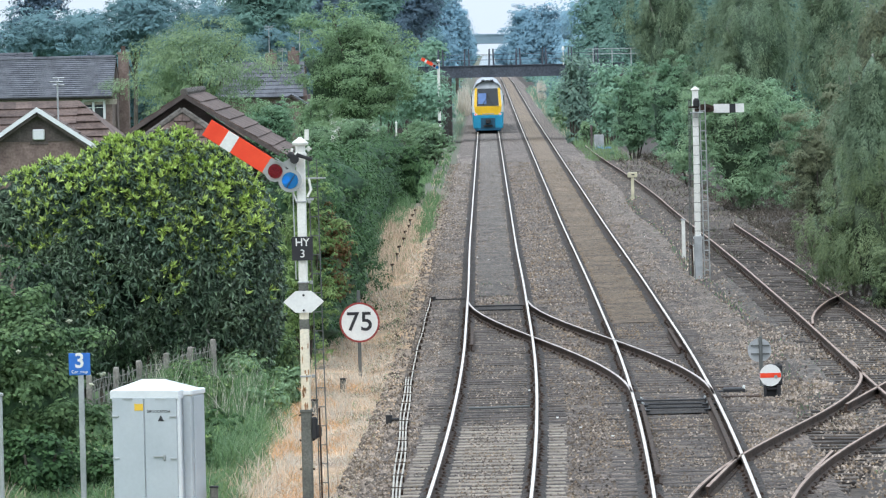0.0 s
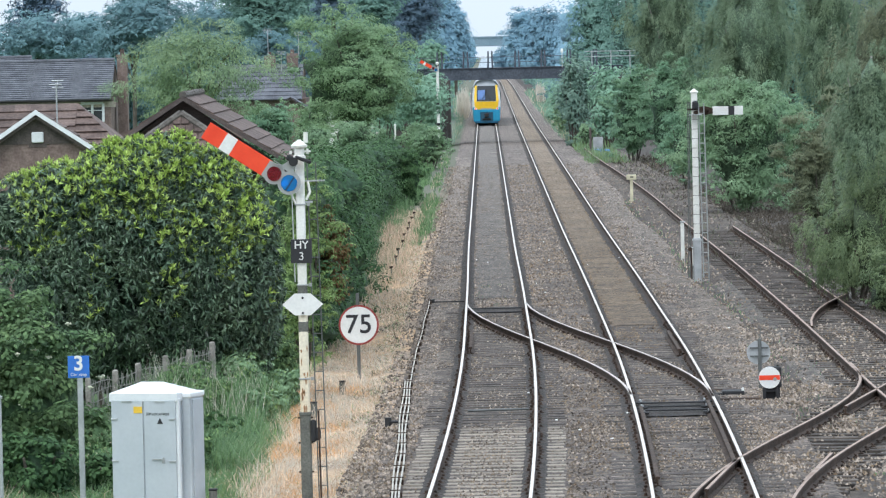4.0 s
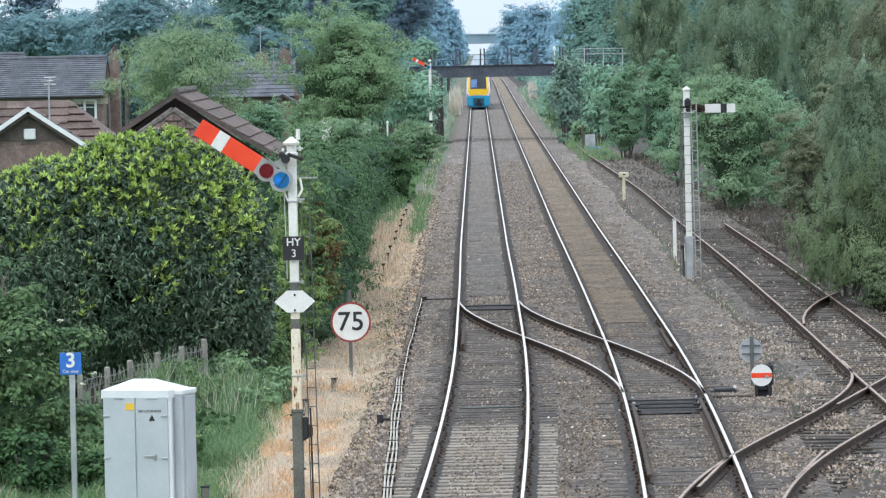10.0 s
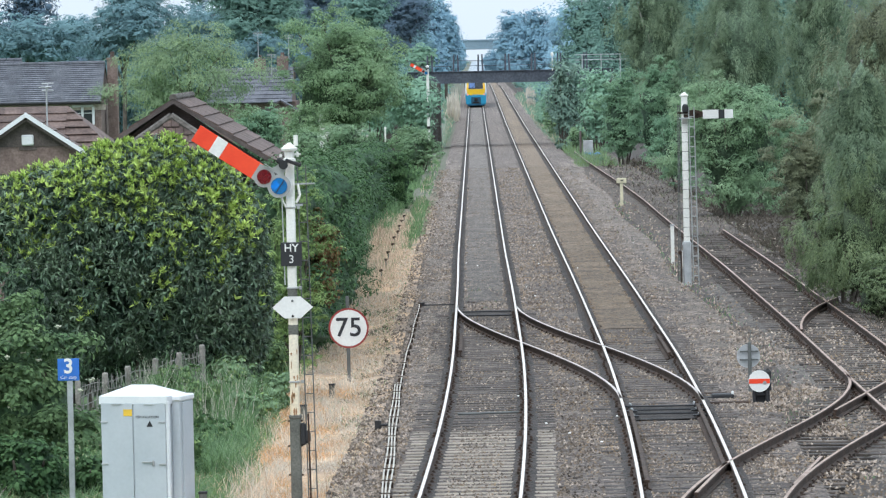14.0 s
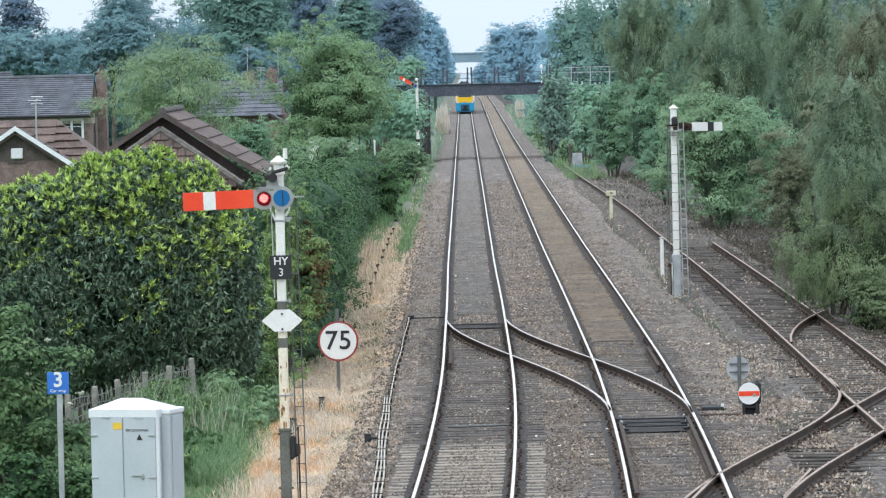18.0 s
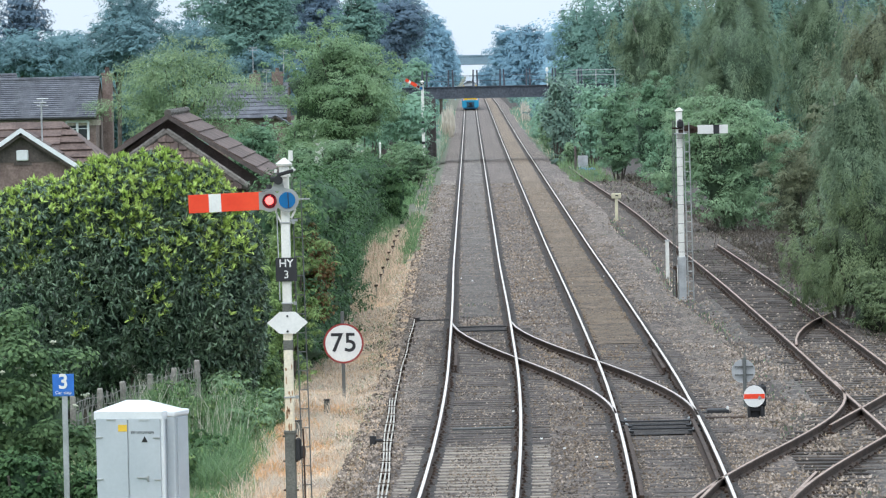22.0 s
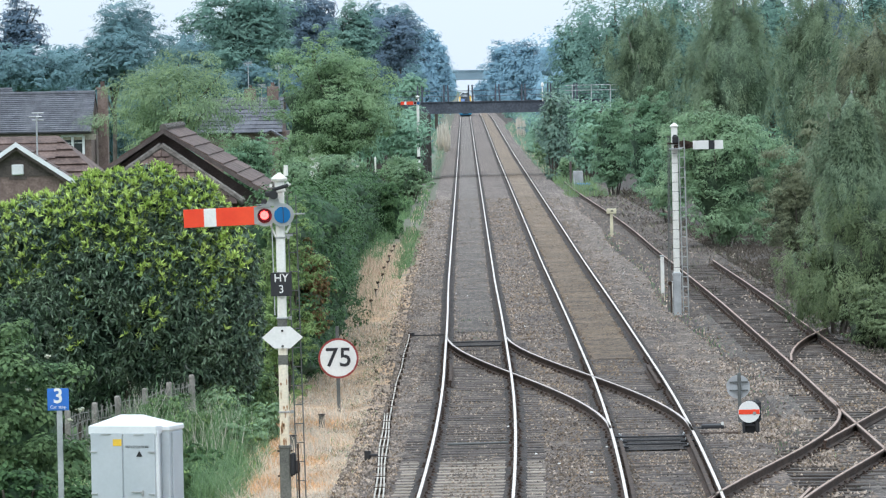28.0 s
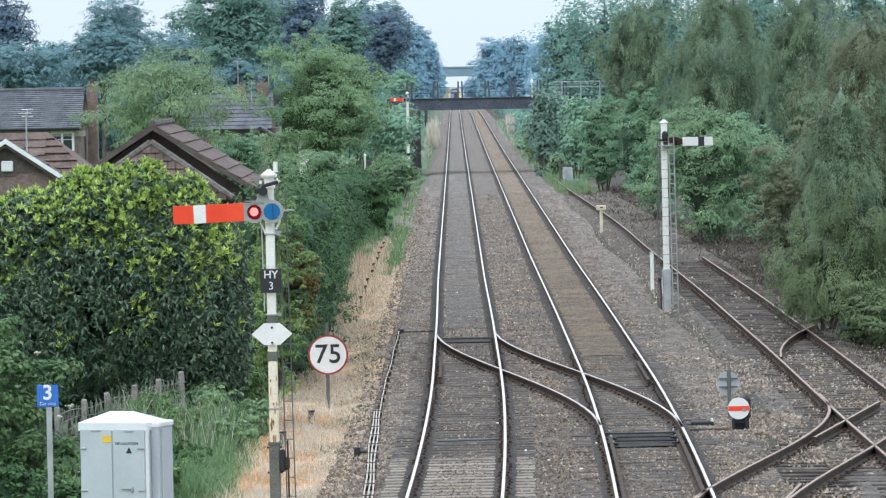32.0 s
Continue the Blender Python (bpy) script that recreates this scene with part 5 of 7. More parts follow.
# ---- garden fence ----
fence = thing("garden_fence", "weathered grey post and wire netting fence behind the cabinet", "fence")
pm = Shape().box(0, 0, 0.15, 0.11, 0.10, 1.5, b=0.02).mesh("post", FENCE_WOOD)
for i in range(6):
    f = i / 5
    x, y, z = -7.55 + 2.15 * f, 100.4 + 4.1 * f, -0.34 + 0.38 * f
    part("post", pm, FENCE_WOOD, fence, at=pose(x, y, z + 0.05 * math.sin(i * 3.1), 0, 2 * math.sin(i * 2.3), 0))
NETTING = plain("dull_wire", (0.27, 0.26, 0.24), 0.6, 0.3)
pk = Shape().tube((0, 0, -0.5), (0, 0, 0.80), 0.007, 0.007, 5).mesh("wire", NETTING)
for i in range(84):
    f = i / 83
    part("wire", pk, NETTING, fence, at=pose(-7.55 + 2.15 * f, 100.45 + 4.1 * f, -0.34 + 0.38 * f + 0.04 * math.sin(i * 0.7), 0, 9 * math.sin(i * 2.1), 0))
for k in range(7):
    z = -0.2 + 0.155 * k
    part("wire", Shape().sweep([(-7.55 + 2.15 * f, 100.44 + 4.1 * f, -0.34 + 0.38 * f + z + 0.03 * math.sin(f * 19 + k)) for f in [j / 20 for j in range(21)]], [(0.008, 0.0), (0.0, 0.008), (-0.008, 0.0), (0.0, -0.008)], [0] * 4), NETTING, fence)

# ---- bridges ----
bridge = thing("footbridge_girder", "dark iron girder bridge with post railings across the line", "bridge", pose(0, 368.0, 0))
BL, BR = -4.6, 9.5
part("girder", Shape().box((BL + BR) / 2, 0, 4.58, BR - BL, 0.30, 0.78, b=0.02).box((BL + BR) / 2, -0.02, 4.97, BR - BL, 0.46, 0.06, b=0.01).box((BL + BR) / 2, -0.02, 4.20, BR - BL, 0.46, 0.06, b=0.01), GIRDER, bridge, "dark riveted girder")
part("girder", Shape().box((BL + BR) / 2, 4.0, 4.58, BR - BL, 0.30, 0.78, b=0.02), GIRDER, bridge, "dark riveted girder")
part("deck", Shape().box((BL + BR) / 2, 2.0, 4.62, BR - BL, 3.8, 0.16), TIMBER_BOARD, bridge)
for i in range(13):
    part("stiffener", Shape().box(-2.0 + 0.58 * i, -0.18, 4.58, 0.05, 0.08, 0.72), GIRDER, bridge)
for x in (-3.22, -1.42, 0.27, 2.12, 3.92, 5.7, 7.5):
    for dx, y in ((0.0, 0.0), (0.32, 4.0)):
        part("railing_post", Shape().tube((x + dx, y, 4.95), (x + dx - (0.04 if dx else -0.03), y, 6.12), 0.075, 0.06, 6), GIRDER, bridge, "slanting iron railing post")
for y in (0.0, 4.0):
    for z in (5.35, 5.72):
        part("railing_bar", Shape().tube((BL, y, z), (BR, y, z), 0.012, 0.012, 5), GIRDER, bridge, "thin railing wire")
for x0, x1 in ((-6.4, -2.35), (5.9, 9.6)):
    part("abutment", Shape().box((x0 + x1) / 2, 2.2, 1.9, x1 - x0, 5.2, 4.6, b=0.06), BRICK_DARK, bridge, "dark brick abutment")
part("lamp", Shape().tube((5.35, -.3, 4.9), (5.35, -.3, 5.9), 0.03, 0.03, 6).turned(5.35, -.3, [(0.06, 5.9), (0.10, 5.93), (0.10, 6.08), (0.03, 6.2)], 8), WHITE_PAINT, bridge, "white lamp on the bridge end")
for z in (5.95, 5.6):
    part("approach_rail", Shape().tube((6.9, -0.2, z), (11.5, -0.2, z), 0.022, 0.022, 5), GALV, bridge, "pale handrail")
for i in range(4):
    part("approach_post", Shape().tube((7.4 + 1.3 * i, -0.2, 3.5), (7.4 + 1.3 * i, -0.2, 6.0), 0.035, 0.035, 5), GALV, bridge)
# dry cutting banks beyond the bridge
BANK = surface("dry_bank", (0.46, 0.42, 0.36), (0.2, 0.27, 0.2), 0.5, 0.95, 0, 0.6, 5)
for sg, x0 in ((-1, -2.1), (1, 5.5)):
    bank = sheet([x0 + sg * u for u in (0, 0.4, 0.8, 1.3, 2.0, 3.0, 5.0, 9.0)], [371 + 4 * i for i in range(40)],
                 lambda x, y: -0.45 + 3.6 * smooth(0, 2.2, abs(x - x0)) * smooth(368, 376, y) * smooth(528, 480, y) + 0.25 * noise.noise(Vector((x, y * 0.3, 2))))
    tagged(part("cutting_bank", bank, BANK, smooth=True), "dry pale grass bank of the cutting", "bank", kind="structure")

far_bridge = thing("road_bridge", "hazy grey road bridge far down the line", "bridge", pose(0, 1600.0, 0))
# the concrete's pale blue holds the distance haze in its colour
FAR_BRIDGE = surface("hazy_concrete", (0.19, 0.27, 0.33), (0.22, 0.305, 0.365), 0.2, 0.9, 0, 0, 3)
part("deck", Shape().box(2.5, 3, 7.2, 40, 8, 2.6, b=0.1), FAR_BRIDGE, far_bridge)
part("parapet", Shape().box(2.5, -1, 8.6, 40, 0.4, 0.5, b=0.05), FAR_BRIDGE, far_bridge)
for x in (-9.5, 13.5):
    part("abutment", Shape().box(x, 3, 3, 12, 7, 6.4, b=0.1), FAR_BRIDGE, far_bridge)


# ---- houses ----
def tiled_slope(parent, p, u, v, nu, nv, material, name="roof_tile", each=True, thick=0.05):
    """A roof slope from its top corner p: u along the ridge, v down the slope; courses overlap like tiles."""
    p, u, v = Vector(p), Vector(u), Vector(v)
    nrm = u.cross(v).normalized()
    if nrm.z < 0:
        nrm = -nrm
    du, dv = u / nu, v / nv
    a, c = dv * 1.08, nrm * thick
    w = du * 0.996
    vs = [Vector(), w, w + a + c, a + c, -c, w - c, w + a - c * 0.2, a - c * 0.2]
    me = Shape().add(vs, [(0, 1, 2, 3), (7, 6, 5, 4), (3, 2, 6, 7), (0, 3, 7, 4), (1, 5, 6, 2), (0, 4, 5, 1)]).mesh(name, material)
    slope = part("roof_slope", Shape().add([p - nrm * .06, p + u - nrm * .06, p + u + v - nrm * .06, p + v - nrm * .06, p - nrm * .14, p + u - nrm * .14, p + u + v - nrm * .14, p + v - nrm * .14],
                                           [(0, 1, 2, 3), (7, 6, 5, 4), (3, 2, 6, 7), (0, 3, 7, 4), (1, 5, 6, 2), (0, 4, 5, 1)]), TIMBER_BOARD, parent)
    for j in range(nv):
        for i in range(nu):
            o = p + du * i + dv * j
            part(name, me, material, slope, at=Matrix.Translation(o))
    return slope


def ridge_line(parent, a, c, n, material):
    a, c = Vector(a), Vector(c)
    for i in range(n):
        part("ridge_tile", Shape().tube(a + (c - a) * (i / n), a + (c - a) * ((i + 0.97) / n), 0.13, 0.125, 8), material, parent)


def aerial(parent, x, y, z0, z1, wide=0.35, bar=0.012):
    """A mast with a boom that points away, its short rods lying across, and a small reflector."""
    mast = part("aerial", Shape().tube((x, y, z0), (x, y, z1), 0.03, 0.025, 6), GALV, parent, "grey television aerial on a mast")
    part("boom", Shape().tube((x, y - 0.5, z1), (x, y + 0.5, z1), bar * 1.4, bar * 1.4, 5), GALV, mast)
    for i in range(6):
        w = wide * (1.0 - 0.09 * i)
        part("rod", Shape().tube((x - w, y - 0.45 + 0.18 * i, z1), (x + w, y - 0.45 + 0.18 * i, z1), bar, bar, 4), GALV, mast)
    for dz in (-0.11, 0.11):
        part("reflector_rod", Shape().tube((x - wide * 0.9, y + 0.5, z1 + dz), (x + wide * 0.9, y + 0.5, z1 + dz), bar * 1.3, bar * 1.3, 4), GALV, mast)
    part("reflector_bracket", Shape().tube((x, y + 0.5, z1 - 0.12), (x, y + 0.5, z1 + 0.12), bar, bar, 4), GALV, mast)
    return mast


def window(parent, x, y, z, w, h, cols=2):
    f = Shape()
    f.box(x, y, z + h / 2, w, 0.08, 0.15, b=0.01).box(x, y, z - h / 2, w, 0.08, 0.15, b=0.01)
    for i in range(cols + 1):
        f.box(x - w / 2 + w * i / cols, y, z, 0.15, 0.08, h, b=0.01)
    f.box(x, y, z + h * 0.12, w, 0.06, 0.04)
    win = part("window", f, UPVC, parent, "white-framed window")
    for i in range(cols):
        part("pane", Shape().box(x - w / 2 + w * (i + .5) / cols, y + 0.03, z, w / cols - 0.08, 0.01, h - 0.08), GLASS, win)
    return win


house_a = thing("house", "red-brick house with grey tiled roof, tall chimney and white windows", "house", pose(0, 330, 0))
part("wall", Shape().box(-30.3, 4.2, 1.1, 14.6, 8.0, 6.0), BRICK, house_a)
part("gable", Shape().slab([(-37.3, 4.1), (-22.7, 4.1), (-22.7, 4.15), (-37.3, 4.15)], 0.25, 8.2), BRICK, house_a)
gs = Shape()
gs.add([(-23.0, 0.2, 4.1), (-23.0, 8.2, 4.1), (-23.0, 4.2, 6.1), (-23.2, 0.2, 4.1), (-23.2, 8.2, 4.1), (-23.2, 4.2, 6.1)], [(0, 1, 2), (5, 4, 3), (0, 3, 4, 1), (1, 4, 5, 2), (2, 5, 3, 0)])
part("gable_end", gs, BRICK, house_a)
tiled_slope(house_a, (-37.75, 4.2, 6.12), (14.8, 0, 0), (0, -4.7, -2.32), 12, 19, TILE_GREY)
tiled_slope(house_a, (-37.75, 4.2, 6.12), (14.8, 0, 0), (0, 4.7, -2.32), 4, 3, TILE_GREY)
ridge_line(house_a, (-37.75, 4.2, 6.16), (-22.95, 4.2, 6.16), 14, TILE_GREY)
part("gutter", Shape().tube((-37.4, -0.5, 3.75), (-22.95, -0.5, 3.75), 0.06, 0.06, 8), BLACK, house_a)
part("fascia", Shape().box(-30.0, -0.40, 3.72, 14.8, 0.05, 0.2), TIMBER_BOARD, house_a)
part("soffit_band", Shape().box(-30.0, 0.17, 3.45, 14.6, 0.05, 0.35), STONE, house_a)
chim = part("chimney", Shape().box(-22.5, 4.2, 2.0, 0.62, 1.0, 8.9, b=0.02).box(-22.5, 4.2, 6.4, 0.72, 1.1, 0.14, b=0.02), BRICK, house_a, "tall red-brick chimney stack")
part("chimney_pot", Shape().turned(-22.5, 4.2, [(0.14, 6.45), (0.15, 6.5), (0.12, 6.8), (0.15, 6.85)], 10), TILE_BROWN, chim)
window(house_a, -24.15, 0.14, 2.95, 1.35, 1.15)
window(house_a, -27.45, 0.14, 2.92, 1.35, 1.15, 2)
window(house_a, -24.15, 0.14, 0.2, 1.8, 1.2, 3)

house_e = thing("house", "grey tiled roof of a further house behind the ridge", "house", pose(0, 345, 0))
part("wall", Shape().box(-35.0, 2.0, 1.2, 11.6, 6.0, 6.0), BRICK, house_e)
tiled_slope(house_e, (-41.0, 0.4, 6.42), (11.95, 0, 0), (0, -3.0, -1.5), 10, 12, TILE_GREY)
tiled_slope(house_e, (-41.0, 0.4, 6.42), (11.95, 0, 0), (0, 3.0, -1.5), 4, 3, TILE_GREY)
ridge_line(house_e, (-41.0, 0.4, 6.44), (-29.05, 0.4, 6.44), 12, TILE_GREY)

house_b = thing("bungalow", "low brown-tiled bungalow roof with dark verge boards", "house", pose(0, 0, 0))
bx, by, bz, ln_b, half, drop = -10.1, 180.0, 5.12, 12.0, 4.3, 2.75
tiled_slope(house_b, (bx, by - 0.35, bz), (0, ln_b, 0), (half, 0, -drop), 22, 9, TILE_BROWN)
tiled_slope(house_b, (bx, by - 0.35, bz), (0, ln_b, 0), (-half, 0, -drop), 12, 6, TILE_BROWN)
ridge_line(house_b, (bx, by - 0.35, bz + 0.03), (bx, by + ln_b - .4, bz + 0.03), 24, WEATHERED)
part("wall", Shape().box(bx, by + ln_b / 2, 0.2, 2 * half - 0.8, ln_b - 0.6, 4.2), BRICK_DARK, house_b)
part("gable", Shape().slab([(bx - half + .35, 2.2), (bx + half - .35, 2.2), (bx, bz - 0.18)], by + 0.25, by + 0.45), TIMBER_BOARD, house_b, "dark boarded gable")
for sg in (-1, 1):
    part("verge_board", Shape().slab([(bx, bz - 0.02), (bx + sg * half, bz - drop - 0.02), (bx + sg * half, bz - drop - 0.17), (bx, bz - 0.17)], by - 0.40, by - 0.36), TIMBER_BOARD, house_b, "dark verge board")
px, pz = bx - 0.02, 4.52
porch = part("porch_roof", Shape().add([(px, by - 1.2, pz), (px - 2.75, by - 2.2, pz - 1.9), (px + 2.75, by - 2.2, pz - 1.9), (px, by + .3, pz), (px - 2.75, by + .3, pz - 1.9), (px + 2.75, by + .3, pz - 1.9)],
                                      [(0, 1, 2), (0, 3, 4, 1), (0, 2, 5, 3), (1, 4, 5, 2)]), TILE_BROWN, house_b, "hipped tiled front roof")
tm = Shape().box(0, 0, 0, 0.272, 0.4, 0.06, b=0.02).mesh("roof_tile", TILE_BROWN)
slope_a = math.degrees(math.atan2(1.9, 1.0))
for j in range(7):
    f = (j + 0.75) / 7.2
    k = max(1, round(5.5 * f / 0.28))
    for i in range(k):
        part("roof_tile", tm, TILE_BROWN, porch, at=pose(px + 0.28 * (i - (k - 1) / 2), by - 1.2 - 1.0 * f - 0.07, pz - 1.9 * f + 0.02, slope_a - 10, 0, 0))
for sg in (-1, 1):
    part("hip_ridge", Shape().path([(px, by - 1.22, pz + .03), (px + sg * 2.75, by - 2.22, pz - 1.87)], 0.13, 8), WEATHERED, porch, "weathered grey hip ridge")

house_c = thing("bungalow", "small brick gable with white barge boards and brown tiled roof", "house", pose(0, 0, 0))
cx, cy, cz, chf = -13.79, 165.0, 4.84, 1.55
part("gable_wall", Shape().slab([(cx - chf, -1.8), (cx + chf, -1.8), (cx + chf, 3.75), (cx, 4.72), (cx - chf, 3.75)], cy, cy + 0.25), BRICK, house_c)
for sg in (-1, 1):
    part("barge_board", Shape().slab([(cx, cz + 0.08), (cx + sg * 1.95, cz - 1.22), (cx + sg * 1.95, cz - 1.37), (cx, cz - 0.07)], cy - 0.36, cy - 0.31), UPVC, house_c, "white barge board")
tiled_slope(house_c, (cx, cy - 0.3, cz), (0, 2.0, 0), (1.9, 0, -1.27), 5, 5, TILE_BROWN)
tiled_slope(house_c, (cx, cy - 0.3, cz), (0, 2.0, 0), (-1.9, 0, -1.27), 5, 5, TILE_BROWN)
part("alarm_box", Shape().box(cx + 0.02, cy - 0.06, 4.07, 0.37, 0.10, 0.33, b=0.03), UPVC, house_c, "white square box on the gable")
part("gable_board", Shape().slab([(cx - 1.35, 3.86), (cx + 1.35, 3.86), (cx, 4.7)], cy - 0.03, cy - 0.004), TIMBER_BOARD, house_c, "dark boarding under the barge boards")
part("alarm_backing", Shape().box(cx + 0.02, cy - 0.018, 3.98, 0.55, 0.02, 0.42), TIMBER_BOARD, house_c)
tiled_slope(house_c, (cx - 6, cy + 5.0, 5.05), (6.9, 0, 0), (0, -3.6, -1.9), 14, 8, TILE_BROWN)
hip = Shape()
hip.add([(cx + 0.9, cy + 5.0, 5.05), (cx + 3.1, cy + 1.4, 3.15), (cx + 0.9, cy + 1.4, 3.15), (cx + 3.1, cy + 8.0, 3.15), (cx + .9, cy + 8, 3.15)], [(0, 2, 1), (0, 1, 3), (0, 3, 4), (1, 2, 4, 3)])
part("hip_slope", hip, TILE_BROWN, house_c)
for i in range(8):
    f = (i + 1) / 8.4
    part("tile_course", Shape().box(cx + 0.9 + 1.1 * f, cy + 5.0 - 3.6 * f, 5.05 - 1.9 * f + 0.03, 2.2 * f, 0.12, 0.035, b=0.012), TILE_BROWN, house_c)
part("wall", Shape().box(cx - 1.0, cy + 4.8, 0.7, 7.6, 6.0, 5.0), BRICK_DARK, house_c)
aerial(house_c, -13.24, 166.0, 3.2, 5.68, 0.2, 0.018)

house_d = thing("house", "distant brick house with grey tiled roof and two chimneys", "house", pose(0, 400, 0))
part("wall", Shape().box(-16.4, 4.0, 0.6, 6.2, 7.6, 4.6), BRICK, house_d)
tiled_slope(house_d, (-20.0, 4.0, 5.45), (6.4, 0, 0), (0, -4.3, -2.6), 9, 9, TILE_GREY)
tiled_slope(house_d, (-20.0, 4.0, 5.45), (6.4, 0, 0), (0, 4.3, -2.6), 4, 3, TILE_GREY)
part("gable_end", Shape().add([(-13.6, 0, 2.9), (-13.6, 8, 2.9), (-13.6, 4, 5.4), (-13.9, 0, 2.9), (-13.9, 8, 2.9), (-13.9, 4, 5.4)], [(0, 1, 2), (5, 4, 3), (0, 3, 4, 1), (1, 4, 5, 2), (2, 5, 3, 0)]), BRICK, house_d)
for x, z in ((-16.1, 6.1), (-14.4, 6.25)):
    c = part("chimney", Shape().box(x, 4.0, z - 0.9, 0.85, 0.9, 1.8, b=0.03), BRICK, house_d, "brick chimney")
    part("chimney_pot", Shape().turned(x, 4, [(0.15, z), (0.16, z + .05), (0.12, z + 0.3)], 8), TILE_BROWN, c)
aerial(house_d, -16.2, 3.6, 5.8, 8.0)
aerial(house_d, -13.9, 3.6, 5.8, 7.7)
aerial(house_d, -15.2, 3.0, 4.5, 6.3)
window(house_d, -14.6, 0.15, 1.6, 1.2, 1.1)
lattice = thing("dormer_roof", "small tiled dormer gable on a brick wall", "house", pose(0, 392, 0))
part("wall", Shape().box(-14.2, 1.5, 0.2, 1.9, 3.0, 4.2), BRICK, lattice)
tiled_slope(lattice, (-14.2, -0.2, 3.1), (0, 3.2, 0), (1.15, 0, -0.75), 3, 3, TILE_GREY)
tiled_slope(lattice, (-14.2, -0.2, 3.1), (0, 3.2, 0), (-1.15, 0, -0.75), 3, 3, TILE_GREY)

# white garden posts and caravan glimpsed through the trees
for x, y, h in ((-10.0, 230.0, 2.6), (-5.35, 318.0, 2.3)):
    p = thing("garden_post", "slim white garden post", "post", pose(x, y, -0.4), "garden posts")
    part("shaft", Shape().tube((0, 0, 0), (0, 0, h), 0.06, 0.05, 8), WHITE_PAINT, p)
    part("cap", Shape().turned(0, 0, [(0.08, h), (0.08, h + 0.05), (0.02, h + 0.12)], 8), WHITE_PAINT, p)
shed = thing("white_shed", "white rendered outbuilding half hidden by trees", "shed", pose(-8.0, 298.0, -0.6))
part("wall", Shape().box(0.3, 0, 2.3, 2.2, 3.0, 4.6, b=0.03), WHITE_PAINT, shed)
part("roof", Shape().box(0.3, 0, 4.66, 2.5, 3.3, 0.12, b=0.03), TILE_GREY, shed)

# ---- train ----
train = thing("passenger_train", "turquoise and yellow diesel passenger train running away along the line", "train")


def car_shell(length, nose):
    prof = [(0.0, 0.30), (0.95, 0.30), (1.12, 0.42), (1.17, 1.40), (1.17, 2.2), (1.08, 3.05), (0.80, 3.5), (0.40, 3.72), (0.0, 3.78)]
    ring = prof + [(-x, z) for x, z in prof[-2:0:-1]]
    st = [(0.0, 0.90, 0.0), (0.12, 0.96, 0.0), (0.5, 1.0, 0.0), (length, 1.0, 0.0)] if nose else [(0.0, 1.0, 0), (length, 1.0, 0)]
    s, n = Shape(), len(ring)
    for y, k, _ in st:
        for x, z in ring:
            lean = max(0.0, z - 1.4) * 0.32 if nose and y < 0.4 else 0.0
            s.v.append((x * k, y + lean + (0.35 * max(0.0, z - 3.1) if nose and y < 0.4 else 0), z - (0.12 * (z - 3.4) if nose and y < 0.4 and z > 3.4 else 0)))
    for i in range(len(st) - 1):
        for j in range(n):
            k = (j + 1) % n
            zc = (ring[j][1] + ring[k][1]) / 2
            s.f.append((i * n + j, i * n + k, (i + 1) * n + k, (i + 1) * n + j))
            s.m.append(2 if zc > 3.2 else (3 if nose and i < 2 and zc > 1.4 else (0 if zc < 2.6 else 3)))
    for j in range(len(prof) - 1):
        zc = (prof[j][1] + prof[j + 1][1]) / 2
        q = [j, j + 1, (n - j - 1) % n, (n - j) % n]
        s.f.append(tuple(dict.fromkeys(q)))
        s.m.append(0 if zc < 1.4 else (3 if zc < 3.1 else 2))
    s.f.append(tuple(range(len(st) * n - 1, (len(st) - 1) * n - 1, -1)))
    s.m.append(2)
    return s


for i in range(2):
    off = 23.2 * i
    b = part("car_body", car_shell(22.8, i == 0), [TRAIN_BLUE, TRAIN_YELLOW, TRAIN_GREY, TRAIN_WHITE], train, at=pose(0, off, 0))
    for sd in (-1, 1):
        for k in range(6):
            part("side_window", Shape().box(sd * 1.2, 4.5 + 2.8 * k, 2.25, 0.06, 1.9, 0.75, b=0.02), GLASS, b)
    part("underframe", Shape().box(0, 11.5, 0.35, 1.9, 17, 0.45, b=0.05), BLACK, b)
    for y in (3.4, 19.2):
        bog = part("bogie", Shape().box(-0.95, y, 0.45, 0.14, 2.9, 0.35, b=0.03).box(0.95, y, 0.45, 0.14, 2.9, 0.35, b=0.03).box(0, y, 0.5, 1.9, 0.4, 0.3, b=0.03), BLACK, b)
        for dy in (-1.3, 1.3):
            for sd in (-1, 1):
                part("wheel", Shape().tube((sd * 0.70, y + dy, 0.42), (sd * 0.80, y + dy, 0.42), 0.42, 0.42, 18), RUST, b)
part("front_panel", Shape().slab([(-0.70, 1.22), (0.70, 1.22), (0.90, 1.34), (0.99, 1.6), (0.98, 1.86), (-0.98, 1.86), (-0.99, 1.6), (-0.90, 1.34)], -0.05, 0.3), TRAIN_YELLOW, train, "yellow warning panel")
lean_m = Matrix(((1, 0, 0, 0), (0, 1, 0.32, -0.448), (0, 0, 1, 0), (0, 0, 0, 1)))


def leaning(shape):
    shape.v = [tuple(lean_m @ Vector(p)) for p in shape.v]
    return shape


